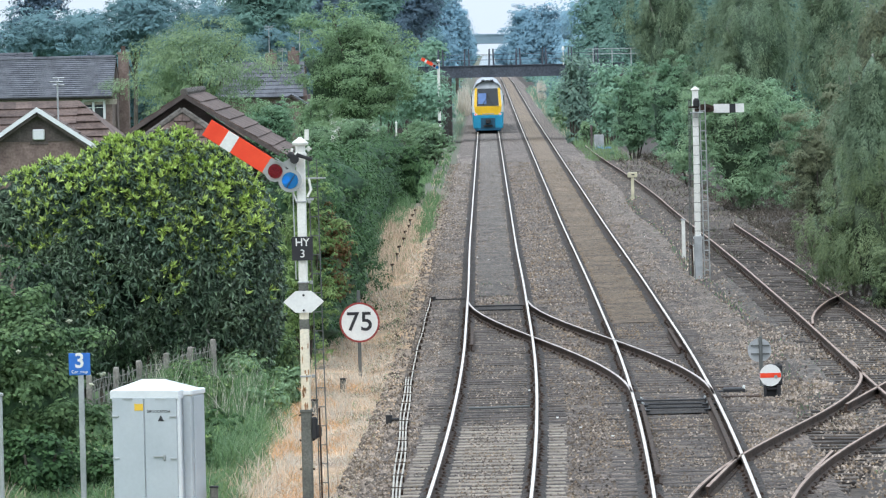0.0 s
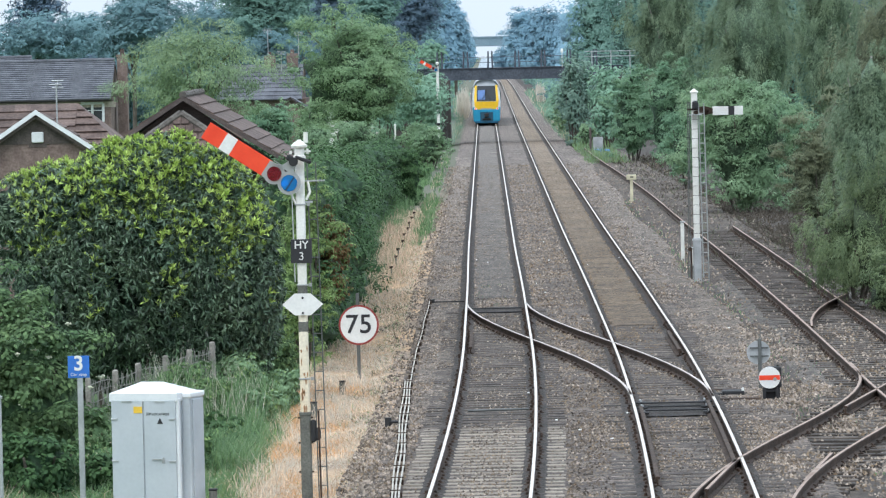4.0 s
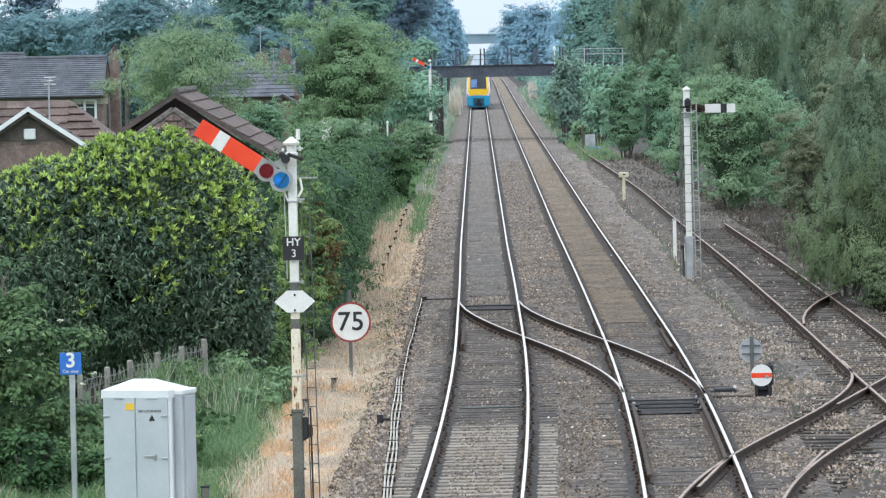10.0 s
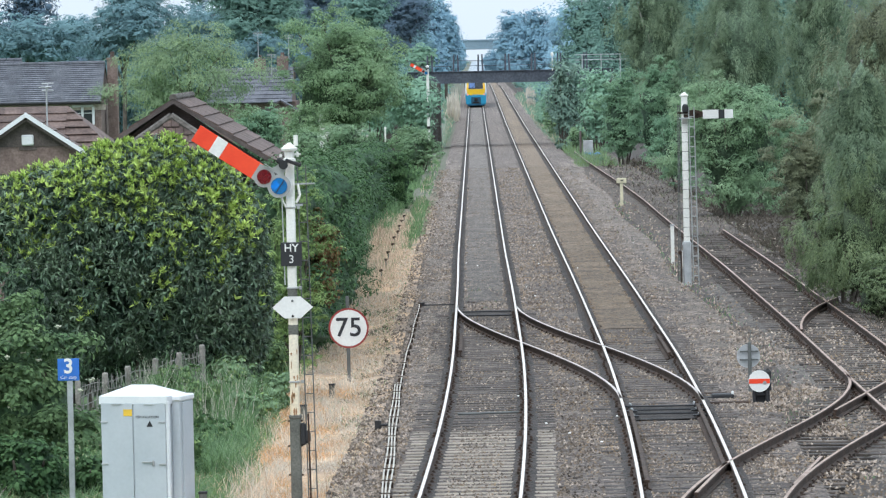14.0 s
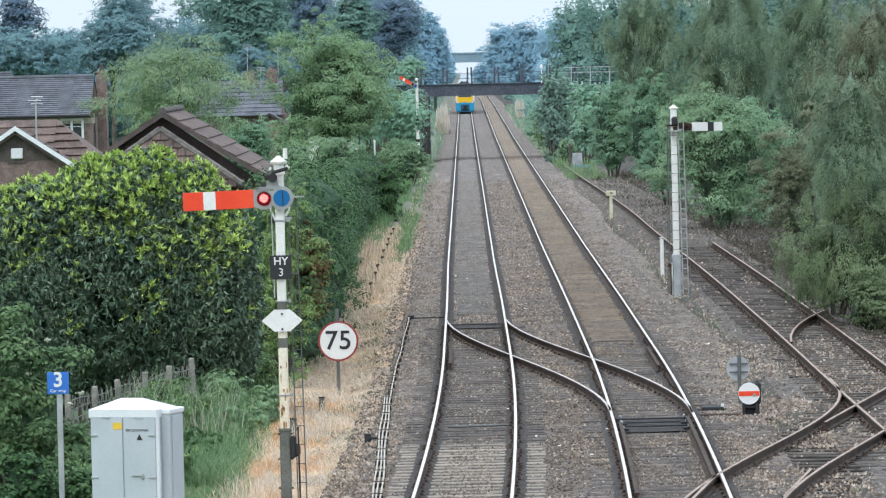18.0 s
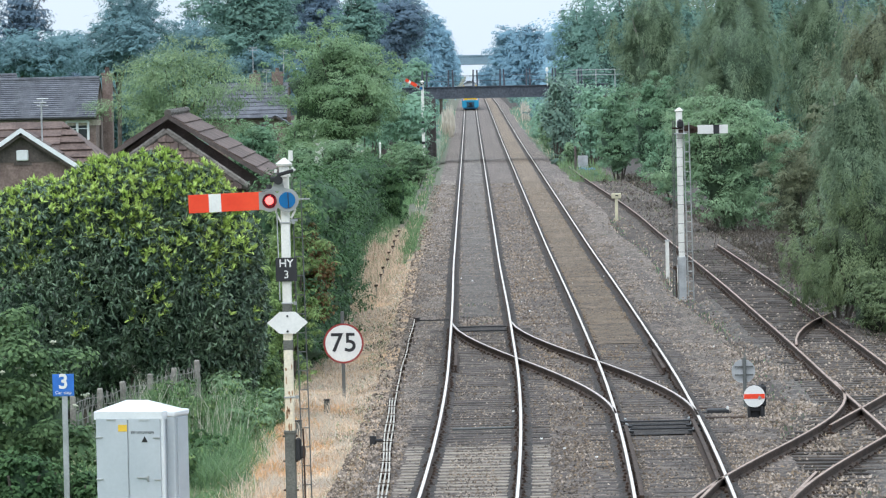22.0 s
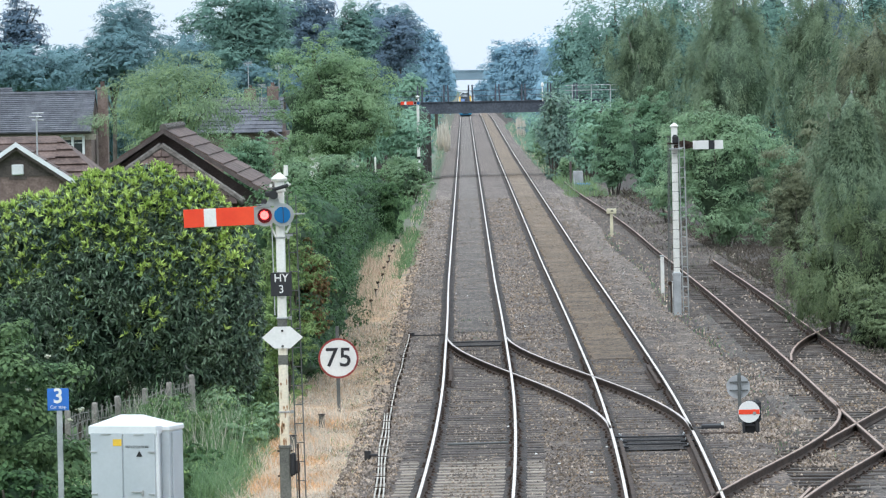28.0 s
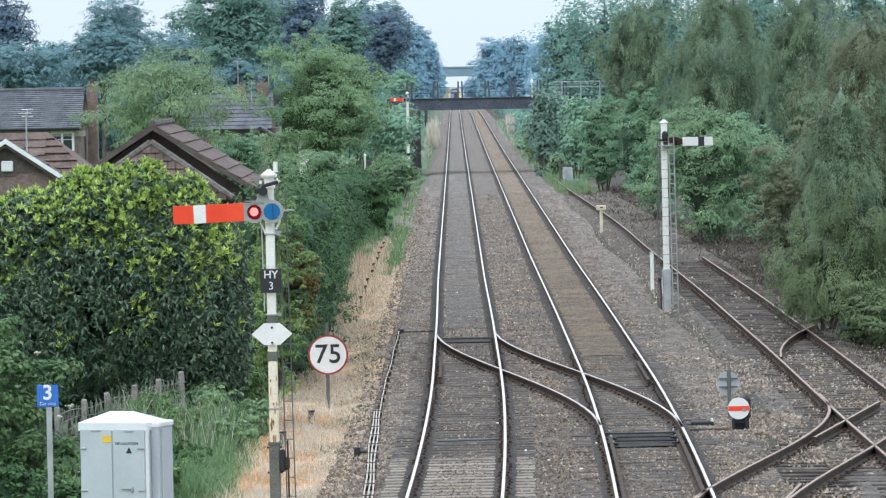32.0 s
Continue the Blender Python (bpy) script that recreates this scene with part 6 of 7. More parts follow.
ws = part("windscreen", leaning(Shape().slab([(-0.80, 1.90), (0.80, 1.90), (0.74, 3.16), (-0.74, 3.16)], -0.06, 0.05)), GLASS, train, "dark windscreen")
part("blind", leaning(Shape().box(-0.40, -0.07, 2.42, 0.60, 0.01, 0.78)), plain("blue_blind", (0.10, 0.20, 0.45), 0.4), ws, "blue blind in the windscreen")
for sd in (-1, 1):
    part("wiper", leaning(Shape().path([(sd * 0.05, -0.1, 2.5), (sd * 0.42, -0.1, 1.92)], 0.022, 5).path([(0, -0.09, 2.85), (sd * 0.05, -0.09, 2.55)], 0.02, 5)), BLACK, ws, "black wiper")
    part("pillar", leaning(Shape().slab([(sd * 0.81, 1.86), (sd * 1.02, 1.8), (sd * 0.93, 3.2), (sd * 0.75, 3.2)], -0.045, 0.05)), TRAIN_YELLOW, train)
    part("lamp_unit", Shape().box(sd * 0.90, -0.02, 1.27, 0.26, 0.10, 0.16, b=0.03), TRAIN_WHITE, train, "white lamp cluster")
    part("tail_lamp", Shape().tube((sd * 0.90, -0.09, 1.27), (sd * 0.90, -0.06, 1.27), 0.05, 0.05, 10), glowing("tail_red", (0.8, 0.05, 0.03), 1.5), train, "red tail lamp")
    part("fairing", Shape().box(sd * 0.80, -0.02, 0.72, 0.58, 0.14, 0.98, b=0.06), TRAIN_BLUE, train, "turquoise lower fairing")
    part("roof_horn", Shape().box(sd * 0.32, 0.95, 3.74, 0.22, 0.3, 0.14, b=0.03), BLACK, train)
part("fairing_top", Shape().box(0, -0.02, 1.1, 1.3, 0.14, 0.24, b=0.03), TRAIN_BLUE, train, "turquoise lower fairing")
part("coupler_recess", Shape().box(0, -0.01, 0.62, 1.04, 0.10, 0.8, b=0.02), plain("train_dark_blue", (0.02, 0.09, 0.15), 0.6), train, "black coupler opening")
part("coupler", Shape().box(0, -0.22, 0.75, 0.36, 0.34, 0.32, b=0.05).box(0, -0.15, 0.42, 0.7, 0.12, 0.12, b=0.02), BLACK, train)
part("skirt", Shape().box(0, 0.05, 0.25, 1.9, 0.2, 0.36, b=0.05), plain("train_deep_blue", (0.015, 0.13, 0.24), 0.5), train, "deep blue skirt")
part("headboard", Shape().box(0, -0.07, 1.30, 0.9, 0.05, 0.05), TRAIN_GREY, train)


# ---- trees and shrubs ----
def tree(name, label, kind_mat, style, x, y, cz, rx, rz, n, leaf, count=14, seed=1, bark=BARK, mats=None, share=(1,), trunk=True, shrink=0.95, ry=None, size=0.30):
    """Trunk and limbs with a crown of many leaves in lumps."""
    gz = ground_z(x, y) - 0.05
    t = thing(name, label, "shrub" if not trunk else "tree", pose(x, y, gz))
    ry = ry or rx
    rng = random.Random(seed)
    r0 = 0.045 * (rx + rz) / 2 + 0.04
    s = Shape()
    if trunk:
        mid = cz - rz * 0.35 - gz
        s.tube((0, 0, -0.1), (rng.uniform(-.2, .2), 0, mid), r0, r0 * 0.7, 9)
        for i in range(6):
            a = 2 * math.pi * (i + rng.random() * .6) / 6
            z0 = mid * rng.uniform(0.65, 1.0)
            e = (math.cos(a) * rx * 0.55, math.sin(a) * ry * 0.55, cz - gz + rz * rng.uniform(-0.2, 0.6))
            m_ = (e[0] * 0.45, e[1] * 0.45, z0 + (e[2] - z0) * 0.6)
            s.tube((0, 0, z0), m_, r0 * 0.5, r0 * 0.35, 6).tube(m_, e, r0 * 0.35, r0 * 0.12, 5)
        s.tube((0, 0, mid), (0, 0, cz - gz + rz * 0.7), r0 * 0.7, r0 * 0.15, 7)
        part("trunk", s, bark, t)
    else:
        for i in range(7):
            a = 2 * math.pi * i / 7
            stem = Shape().tube((math.cos(a) * rx * 0.12, math.sin(a) * rx * .12, -0.1), (math.cos(a) * rx * 0.6, math.sin(a) * ry * 0.6, cz - gz + rz * 0.3), 0.05, 0.02, 5)
            part("stem", stem, bark, t)
    blobs = tiers(0, 0, cz - gz, rx * 1.15, rz, seed) if name == 'pine_tree' else lumps(0, 0, cz - gz, rx, ry, rz, count, seed, size)
    me = canopy("crown", blobs, n, leaf, leaf * (0.16 if style == 'droop' else (0.27 if name == 'willow_tree' else 0.34)), mats or [LEAF[kind_mat]], 'tier' if name == 'pine_tree' else ('soft' if y > 365 else style), seed, share, shrink, small=y > 110, heart=1, subs=8 if y < 340 else 16, rough=(0.25, 0.7) if name == 'willow_tree' else (0.22, 0.52) if y < 340 else (0.2, 0.55))
    part("crown", me, None, t, "leafy crown")
    return t


TREES = [
    ('ash_tree', 'ash', 'rand', -6.95, 285, 5.2, 4.35, 4.3),
    ('willow_tree', 'pale', 'up', -13.9, 262, 5.19, 3.75, 3.4),
    ('oak_tree', 'dusk', 'rand', -16.62, 420, 10.6, 4.4, 4.8),
    ('lime_tree', 'far', 'rand', -26.18, 400, 8.31, 3.58, 2.84),
    ('poplar_tree', 'far', 'droop', -26.9, 430, 10.0, 3.5, 4.1),
    ('pine_tree', 'pine', 'rand', -31.2, 376, 10.0, 2.9, 4.0),
    ('lime_tree', 'far', 'rand', -30.67, 370, 7.45, 5.06, 2.14),
    ('oak_tree', 'pine', 'rand', -12.5, 450, 11.4, 2.9, 3.4),
    ('lime_tree', 'dusk', 'rand', -8.63, 430, 9.9, 2.5, 3.2),
    ('oak_tree', 'pine', 'rand', -5.9, 470, 9.6, 2.7, 3.8),
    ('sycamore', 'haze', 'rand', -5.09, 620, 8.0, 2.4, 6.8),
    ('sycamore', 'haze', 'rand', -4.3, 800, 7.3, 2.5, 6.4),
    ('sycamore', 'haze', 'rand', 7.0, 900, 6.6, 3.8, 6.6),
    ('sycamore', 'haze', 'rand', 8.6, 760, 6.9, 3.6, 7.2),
    ('sycamore', 'dusk', 'rand', 9.6, 440, 7.4, 3.1, 5.5),
    ('hawthorn', 'mid', 'rand', -3.82, 400, 5.92, 1.37, 1.37),
    ('elder_tree', 'mid', 'rand', -4.27, 345, 2.86, 1.91, 2.00),
    ('ivy_thicket', 'ivy', 'rand', 5.75, 352, 3.0, 1.0, 3.5),
    ('hawthorn', 'mid', 'rand', 6.1, 420, 1.2, 1.5, 2.0),
    ('birch_tree', 'birch', 'droop', 11.25, 330, 6.4, 2.69, 6.2),
    ('birch_tree', 'birch', 'droop', 14.64, 300, 6.5, 2.9, 6.6),
    ('birch_tree', 'birch', 'droop', 17.58, 270, 6.3, 2.91, 5.6),
    ('pine_tree', 'pine', 'rand', 19.60, 285, 9.30, 1.80, 2.39),
    ('hazel', 'mid', 'rand', 8.4, 305, 2.48, 1.68, 3.29),
    ('hazel', 'mid', 'rand', 9.30, 245, 2.03, 1.48, 2.45),
    ('hazel', 'lighter', 'rand', 10.11, 212, 2.53, 2.67, 3.51),
    ('sallow', 'olive', 'rand', 11.04, 178, 1.96, 1.45, 2.25),
    ('birch_tree', 'birch', 'droop', 10.31, 143, 3.45, 1.69, 3.76),
    ('sallow', 'shady', 'droop', 10.1, 135, 1.5, 2.3, 2.2),
    ('sallow', 'shady', 'rand', 10.1, 131, 0.45, 1.5, 1.1),
    ('sallow', 'shady', 'rand', 9.5, 139, 1.1, 1.3, 1.5),
    ('elder', 'lighter', 'rand', -3.17, 300, 0.94, 1.47, 1.39),
    ('elder', 'golden', 'hang', -4.08, 117, 2.0, 0.66, 2.5),
    ('elder', 'elder', 'rand', -7.6, 86, 0.95, 1.82, 2.2),
    ('lime_tree', 'haze', 'rand', -33.3, 450, 6.9, 2.6, 3.2),
    ('lime_tree', 'far', 'rand', -25.7, 470, 7.6, 2.5, 3.8),
    ('oak_tree', 'dusk', 'rand', -15.3, 455, 11.0, 2.9, 3.5),
    ('sycamore', 'far', 'rand', -7.9, 490, 10.4, 2.7, 3.8),
    ('oak_tree', 'pine', 'rand', -14.7, 500, 9.8, 3.3, 4.0),
    ('lime_tree', 'far', 'rand', -16.8, 438, 6.3, 3.1, 3.0),
    ('elder', 'lighter', 'rand', -6.5, 266, 1.9, 1.6, 1.6),
    ('elder', 'lighter', 'rand', -8.6, 274, 1.5, 1.3, 1.5),
    ('elder', 'ash', 'rand', -9.0, 290, 2.5, 0.9, 1.9),
    ('hazel', 'mid', 'rand', -6.6, 343, 3.2, 1.7, 2.4),
    ('hawthorn', 'mid', 'rand', 7.7, 340, 1.9, 1.1, 1.9),
    ('elder', 'ash', 'rand', -13.6, 335, 1.7, 2.2, 2.1),
    ('elder', 'mid', 'rand', -11.9, 300, 2.0, 1.6, 2.0),
    ('lime_tree', 'far', 'rand', -16.3, 415, 5.2, 2.7, 3.2),
    ('lime_tree', 'far', 'rand', -27.4, 412, 5.0, 2.8, 3.2),
    ('lime_tree', 'far', 'rand', -22.0, 418, 5.6, 2.8, 3.2),
    ('hawthorn', 'lighter', 'rand', 6.5, 345, 0.7, 0.8, 1.0),
    ('hawthorn', 'bright', 'rand', 5.95, 392, 1.4, 1.1, 2.0),
    ('hawthorn', 'midfar', 'rand', 6.3, 430, 1.6, 1.4, 2.2),
    ('hawthorn', 'midfar', 'rand', -3.4, 405, 1.6, 1.1, 2.2),
    ('elder', 'bright', 'rand', -4.0, 318, 1.0, 1.3, 1.5),
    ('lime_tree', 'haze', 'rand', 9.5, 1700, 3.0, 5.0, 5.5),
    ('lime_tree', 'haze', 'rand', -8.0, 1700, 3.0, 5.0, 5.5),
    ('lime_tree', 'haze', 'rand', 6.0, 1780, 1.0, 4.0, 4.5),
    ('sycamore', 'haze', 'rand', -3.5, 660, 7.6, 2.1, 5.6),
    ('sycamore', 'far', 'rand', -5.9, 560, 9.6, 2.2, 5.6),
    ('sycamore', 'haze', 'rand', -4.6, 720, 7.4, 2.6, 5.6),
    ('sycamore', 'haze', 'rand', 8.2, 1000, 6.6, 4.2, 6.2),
    ('elder_tree', 'privet', 'up', -3.4, 236, 0.95, 0.85, 1.75),
    ('birch_tree', 'olive', 'droop', 11.5, 150, 5.0, 2.0, 4.2),
    ('elder', 'privet', 'rand', -7.15, 83.6, 0.15, 0.95, 0.75),
    ('elder', 'privet', 'rand', -6.05, 83.8, 0.0, 0.5, 0.55),
    ('lime_tree', 'far', 'rand', -32.2, 440, 7.4, 3.2, 3.2),
    ('lime_tree', 'far', 'rand', -23.2, 446, 7.9, 3.2, 3.4),
    ('oak_tree', 'dusk', 'rand', -20.2, 452, 9.0, 3.0, 3.8),
]
named = len(TREES)
# the wood behind, on both sides
for i in range(11):
    TREES.append(('sycamore', 'dusk', 'rand', 10.9 + 2.3 * i, 385 + 7 * (i % 4), 6.0 + (i % 3), 3.6, 8.4))
for i in range(12):
    TREES.append(('lime_tree' if i % 3 else 'oak_tree', 'far' if i % 2 else 'pine', 'rand', -41 + 3.0 * i, 470 + 12 * (i % 4), 6.0 + 0.9 * ((i * 7) % 4) if i > 5 else 2.6 + 0.5 * (i % 2), 3.6, 5.6))
for i in range(6):
    TREES.append(('lime_tree', 'far', 'rand', -38.0 + 2.7 * i, 405 + 5 * (i % 3), 3.2 + 0.8 * (i % 2), 3.0, 4.2))
TREES += [('elder', 'mid', 'rand', -12.3, 300, 1.2, 1.5, 2.0), ('elder', 'ash', 'rand', -10.0, 312, 1.6, 1.6, 2.2), ('ivy_thicket', 'ivy', 'rand', 6.6, 363, 3.0, 1.6, 3.5), ('ivy_thicket', 'mid', 'rand', 8.3, 358, 2.6, 1.8, 3.2), ('elder_tree', 'mid', 'rand', -3.75, 365.4, 2.5, 1.55, 2.9), ('elder_tree', 'mid', 'rand', -6.2, 352, 3.0, 2.0, 3.2),
          ('hazel', 'mid', 'rand', 10.4, 300, 2.8, 2.2, 3.6), ('hazel', 'lighter', 'rand', 11.6, 255, 2.6, 2.4, 3.4), ('sallow', 'olive', 'rand', 13.2, 190, 2.6, 2.0, 3.2),
          ('birch_tree', 'birch', 'droop', 13.0, 165, 4.2, 2.2, 4.6), ('hazel', 'mid', 'rand', 12.6, 225, 2.2, 1.9, 2.8), ('birch_tree', 'birch', 'droop', 12.6, 250, 6.0, 2.5, 5.5)]
LABELS = {
    'ash_tree': "full green ash tree among the gardens", 'willow_tree': "pale feathery green tree behind the bungalow", 'oak_tree': "dark broad tree on the skyline",
    'lime_tree': "rounded tree behind the houses, its green hazed blue", 'poplar_tree': "tall thin-topped tree on the skyline", 'pine_tree': "dark ragged pine tree on the skyline",
    'sycamore': "tall tree beside the line, haze tinting its green blue", 'hawthorn': "small green hawthorn by the bridge", 'elder_tree': "dense dark green tree by the line",
    'ivy_thicket': "ivy-covered thicket over the bridge abutment", 'birch_tree': "drooping green birch with fine leaves", 'hazel': "leafy green hazel at the edge of the wood",
    'sallow': "grey-green sallow overhanging the siding", 'elder': "bushy green elder shrub"}
SHRUBS = ('hazel', 'sallow', 'elder', 'ivy_thicket', 'hawthorn')
for i, (nm, mt, st, x, y, cz, rx, rz) in enumerate(TREES):  # the woods behind have fewer leaves
    # past 330 m hazel takes its haze-tinted leaf colour
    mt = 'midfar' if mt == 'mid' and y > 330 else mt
    leaf = 0.09 if y < 110 else (0.072 if y < 190 else (0.066 + y * 0.0002 if y < 340 else (0.27 if y < 600 else 0.42)))
    leaf *= 1.25 if st == 'droop' else 1.0
    many = 8.0 if y > 600 else (6.5 if y > 365 else 4.6)
    n = int(min(34000 if y < 110 else (52000 if y < 340 else (20000 if i < named else 7000)), many * 3.14 * rx * rz / (leaf * leaf * (0.18 if st == 'droop' else 0.32))))
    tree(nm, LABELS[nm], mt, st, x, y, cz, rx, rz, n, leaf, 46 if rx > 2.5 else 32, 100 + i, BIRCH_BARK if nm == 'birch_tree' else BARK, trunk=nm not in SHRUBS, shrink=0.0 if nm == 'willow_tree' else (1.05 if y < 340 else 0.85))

# the far woods that line the railway
for nm, xa, xb in (("distant_wood", -34, -6.5), ("distant_wood", 10.5, 40)):
    wr = random.Random(int(xb) + 50)
    bl = []
    for i in range(90):
        y = 560 + 1000 * (i / 89) ** 1.2
        base = xa if abs(xa) < abs(xb) else xb
        x = base + (1 if base > 0 else -1) * abs(wr.gauss(0, 7)) * (0.4 + y / 900) - (0.0022 * (y - 560) if base > 0 else -0.0022 * (y - 560))
        r = wr.uniform(2.0, 4.2)
        bl.append((x, y, wr.uniform(1.5, 7.5 + (1.0 if base > 0 else 2.5)), r, r, r * 1.1))
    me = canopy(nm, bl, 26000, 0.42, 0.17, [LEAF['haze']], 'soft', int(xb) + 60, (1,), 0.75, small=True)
    tagged(new(nm, me), "hazy blue-green woodland lining the distant line", "woodland", kind="stuff")

# flat white flower heads on the near elder
fl = np.random.default_rng(77)
near_elder = [o for o in scene.objects if o.parent is None and o.name.startswith("elder") and abs(o.location.y - 86) < 1][0]
FLOWER = plain("cream_flower", (0.56, 0.57, 0.44), 0.7)
for i in range(30):
    d = fl.normal(size=3)
    d /= np.linalg.norm(d)
    d[1], d[2] = -abs(d[1]), abs(d[2]) * 0.9
    c = Vector((-7.62 + d[0] * 1.5, 86 + d[1] * 1.4, 0.9 + d[2] * 1.95)) - near_elder.location
    head = Shape().turned(c.x, c.y, [(0.008, c.z - 0.05), (0.03, c.z - 0.012), (0.034, c.z), (0.012, c.z + 0.016)], 7)
    for j in range(6):
        q = c + Vector((fl.normal() * 0.028, fl.normal() * 0.028, fl.uniform(-0.015, 0.01)))
        head.turned(q.x, q.y, [(0.006, q.z - 0.012), (0.017, q.z), (0.006, q.z + 0.014)], 6)
    part("flower_head", head, FLOWER, near_elder, "flat cream flower head")

# low scrub on both sides beyond the bridge
for x0, sg, sd0 in ((-4.2, -1, 3), (7.4, 1, 4)):
    wr = random.Random(sd0)
    bl = []
    for i in range(60):
        y = 378 + 520 * (i / 59) ** 1.3
        r = wr.uniform(0.7, 1.5)
        bl.append((x0 + sg * abs(wr.gauss(0, 1.6)), y, wr.uniform(0.2, 1.4) + (2.6 if y < 500 else 0), r, r * 1.5, r))
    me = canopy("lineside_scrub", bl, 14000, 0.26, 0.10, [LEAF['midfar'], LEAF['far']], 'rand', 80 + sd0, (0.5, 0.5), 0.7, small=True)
    tagged(new("lineside_scrub", me), "low green scrub along the line beyond the bridge", "scrub", kind="stuff")

# laurel hedge and the tall hedge along the line
laurel = thing("laurel_hedge", "large rounded laurel hedge, dark glossy leaves with yellow-green new tips", "hedge", pose(-6.9, 106.0, -0.4))
lr2 = np.random.default_rng(15)
lb = [(0.12, 0.6, 2.75, 2.3, 1.9, 2.2), (-1.1, 0.6, 2.2, 1.5, 1.7, 2.2), (1.3, 0.6, 2.2, 1.45, 1.7, 2.2), (-1.55, 0.3, 3.75, 1.0, 1.2, 1.1), (1.45, 0.3, 3.8, 1.0, 1.2, 1.1), (0, 0.2, 4.3, 1.5, 1.2, 0.95), (-2.0, 0.2, 2.2, 0.75, 1.2, 1.8), (2.0, 0.2, 2.2, 0.75, 1.2, 1.8), (-2.15, 0.2, 3.55, 0.72, 1.0, 0.85), (-2.4, 0.2, 3.95, 0.62, 0.9, 0.72), (2.1, 0.2, 3.5, 0.65, 1.0, 0.8)]
for i in range(64):
    a, e = lr2.uniform(0, 2 * math.pi), lr2.uniform(-0.15, 1.0)
    ca, sa = math.cos(a), math.sin(a)
    k = (abs(ca) ** 2.7 + abs(sa) ** 2.7) ** (-1 / 2.7) * e ** 0.4 if e > 0 else 0.0
    r = lr2.uniform(0.36, 0.62)
    lb.append((0.12 + (2.72 - r) * ca * k, 0.5 - 1.25 * math.sqrt(max(0.0, 1 - 0.9 * e ** 1.2 if e > 0 else 1)) + 0.1, 2.85 + (2.62 - r) * sa * k, r, r, r * 1.1))
lb = [b for b in lb if b[2] > 0.5]


def shoots(name, blobs, count, per, length, width, material, seed, young, core):
    """Whorls of long leaves at the ends of shoots; young shoots stand up on the sunny side, old leaves hang."""
    r = np.random.default_rng(seed)
    B = np.array(blobs)
    m = count * 6
    which = r.choice(len(B), size=m, p=B[:, 3] * B[:, 5] / (B[:, 3] * B[:, 5]).sum())
    d = unit(r.normal(size=(m, 3)))
    d[:, 1] = np.where(r.random(m) < 0.8, -abs(d[:, 1]), d[:, 1])
    C = B[which, :3] + d * B[which, 3:] * r.uniform(0.92, 1.1, m)[:, None]
    keep = C[:, 2] > 0.35
    for b in B:
        keep &= (((C - b[:3]) / b[3:]) ** 2).sum(1) > 0.82
    if young:
        patch = np.array([noise.noise(Vector((x * 1.3, y * 1.3, z * 1.3))) for x, y, z in C])
        keep &= r.random(m) < np.clip(0.12 + 0.85 * (C[:, 2] - 2.85) / 1.8 + 0.9 * patch + 0.3 * d[:, 2] + 0.12 * C[:, 0] - 0.06, 0.0, 1.0)
    C, d = C[keep][:count], d[keep][:count]
    k = len(C)
    P, D = np.repeat(C, per, 0), np.repeat(d, per, 0)
    up, turn_ = np.array([0, 0, 1.0]), r.normal(size=(k * per, 3))
    stem = unit(D * 0.55 + up * (0.9 if young else 0.5))
    ray = unit(np.cross(stem, turn_))
    T = stem * 1.25 + ray * 0.6 if young else ray * 0.6 + D * 0.15 - up * 0.62 + 0.5 * r.normal(size=(k * per, 3))
    N = unit((stem * 0.45 + D * 0.2 - ray * 0.6 if young else ray * 0.5 + D * 0.5 + up * 0.22) + 0.3 * r.normal(size=(k * per, 3)))
    axis, side = set_leaves(N, T)
    P = P - stem * (length * 0.5 * r.random(k * per))[:, None]
    size = r.uniform(0.7, 1.25, k * per)
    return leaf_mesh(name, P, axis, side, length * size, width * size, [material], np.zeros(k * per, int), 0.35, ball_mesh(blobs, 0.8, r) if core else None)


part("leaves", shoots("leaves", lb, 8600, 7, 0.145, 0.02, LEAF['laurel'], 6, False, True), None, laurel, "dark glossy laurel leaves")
part("young_growth", shoots("young_growth", lb, 3500, 9, 0.12, 0.018, LEAF['laurel_new'], 7, True, False), None, laurel, "yellow-green young shoots")
for i in range(14):
    a = 2.4 * i
    s = Shape().tube((math.cos(a) * 1.6, 0.4 + math.sin(a), -0.1), (math.cos(a) * 2.4, 0.6 + math.sin(a) * 1.2, 2.6), 0.06, 0.03, 6)
    part("stem", s, BARK, laurel)

hedge = thing("tall_hedge", "long dense green hedge along the railway boundary", "hedge", pose(0, 0, -0.4))
hb = []
hr = random.Random(4)
for i in range(36):
    y = 121 + 127 * (i / 35) ** 1.25
    mid = float(np.interp(y, (121, 129, 140, 160, 195, 225, 248), (-4.3, -3.9, -3.95, -4.45, -5.1, -4.6, -4.5)))
    top = float(np.interp(y, (121, 132, 150, 180, 248), (4.3, 4.2, 3.7, 3.0, 2.75)))
    for j in range(4):
        hb.append((mid + hr.uniform(-.15, .15), y + hr.uniform(-1, 1), top * (0.12 + 0.24 * j) + hr.uniform(-.12, .12), 0.9 + hr.uniform(-.1, .12), 2.0, top * 0.19 + .12))
part("leaves", canopy("leaves", hb, 80000, 0.1, 0.036, [LEAF['privet']], 'rand', 8, (1,), 0.74, 12, True, rough=(0.2, 0.5)), None, hedge, "clipped green leaves")
for i in range(36):
    y = 122 + 3.5 * i
    hs = Shape().tube((-4.5, y, -0.1), (-4.5, y + 0.2, 1.6), 0.05, 0.03, 5)
    part("stem", hs, BARK, hedge)
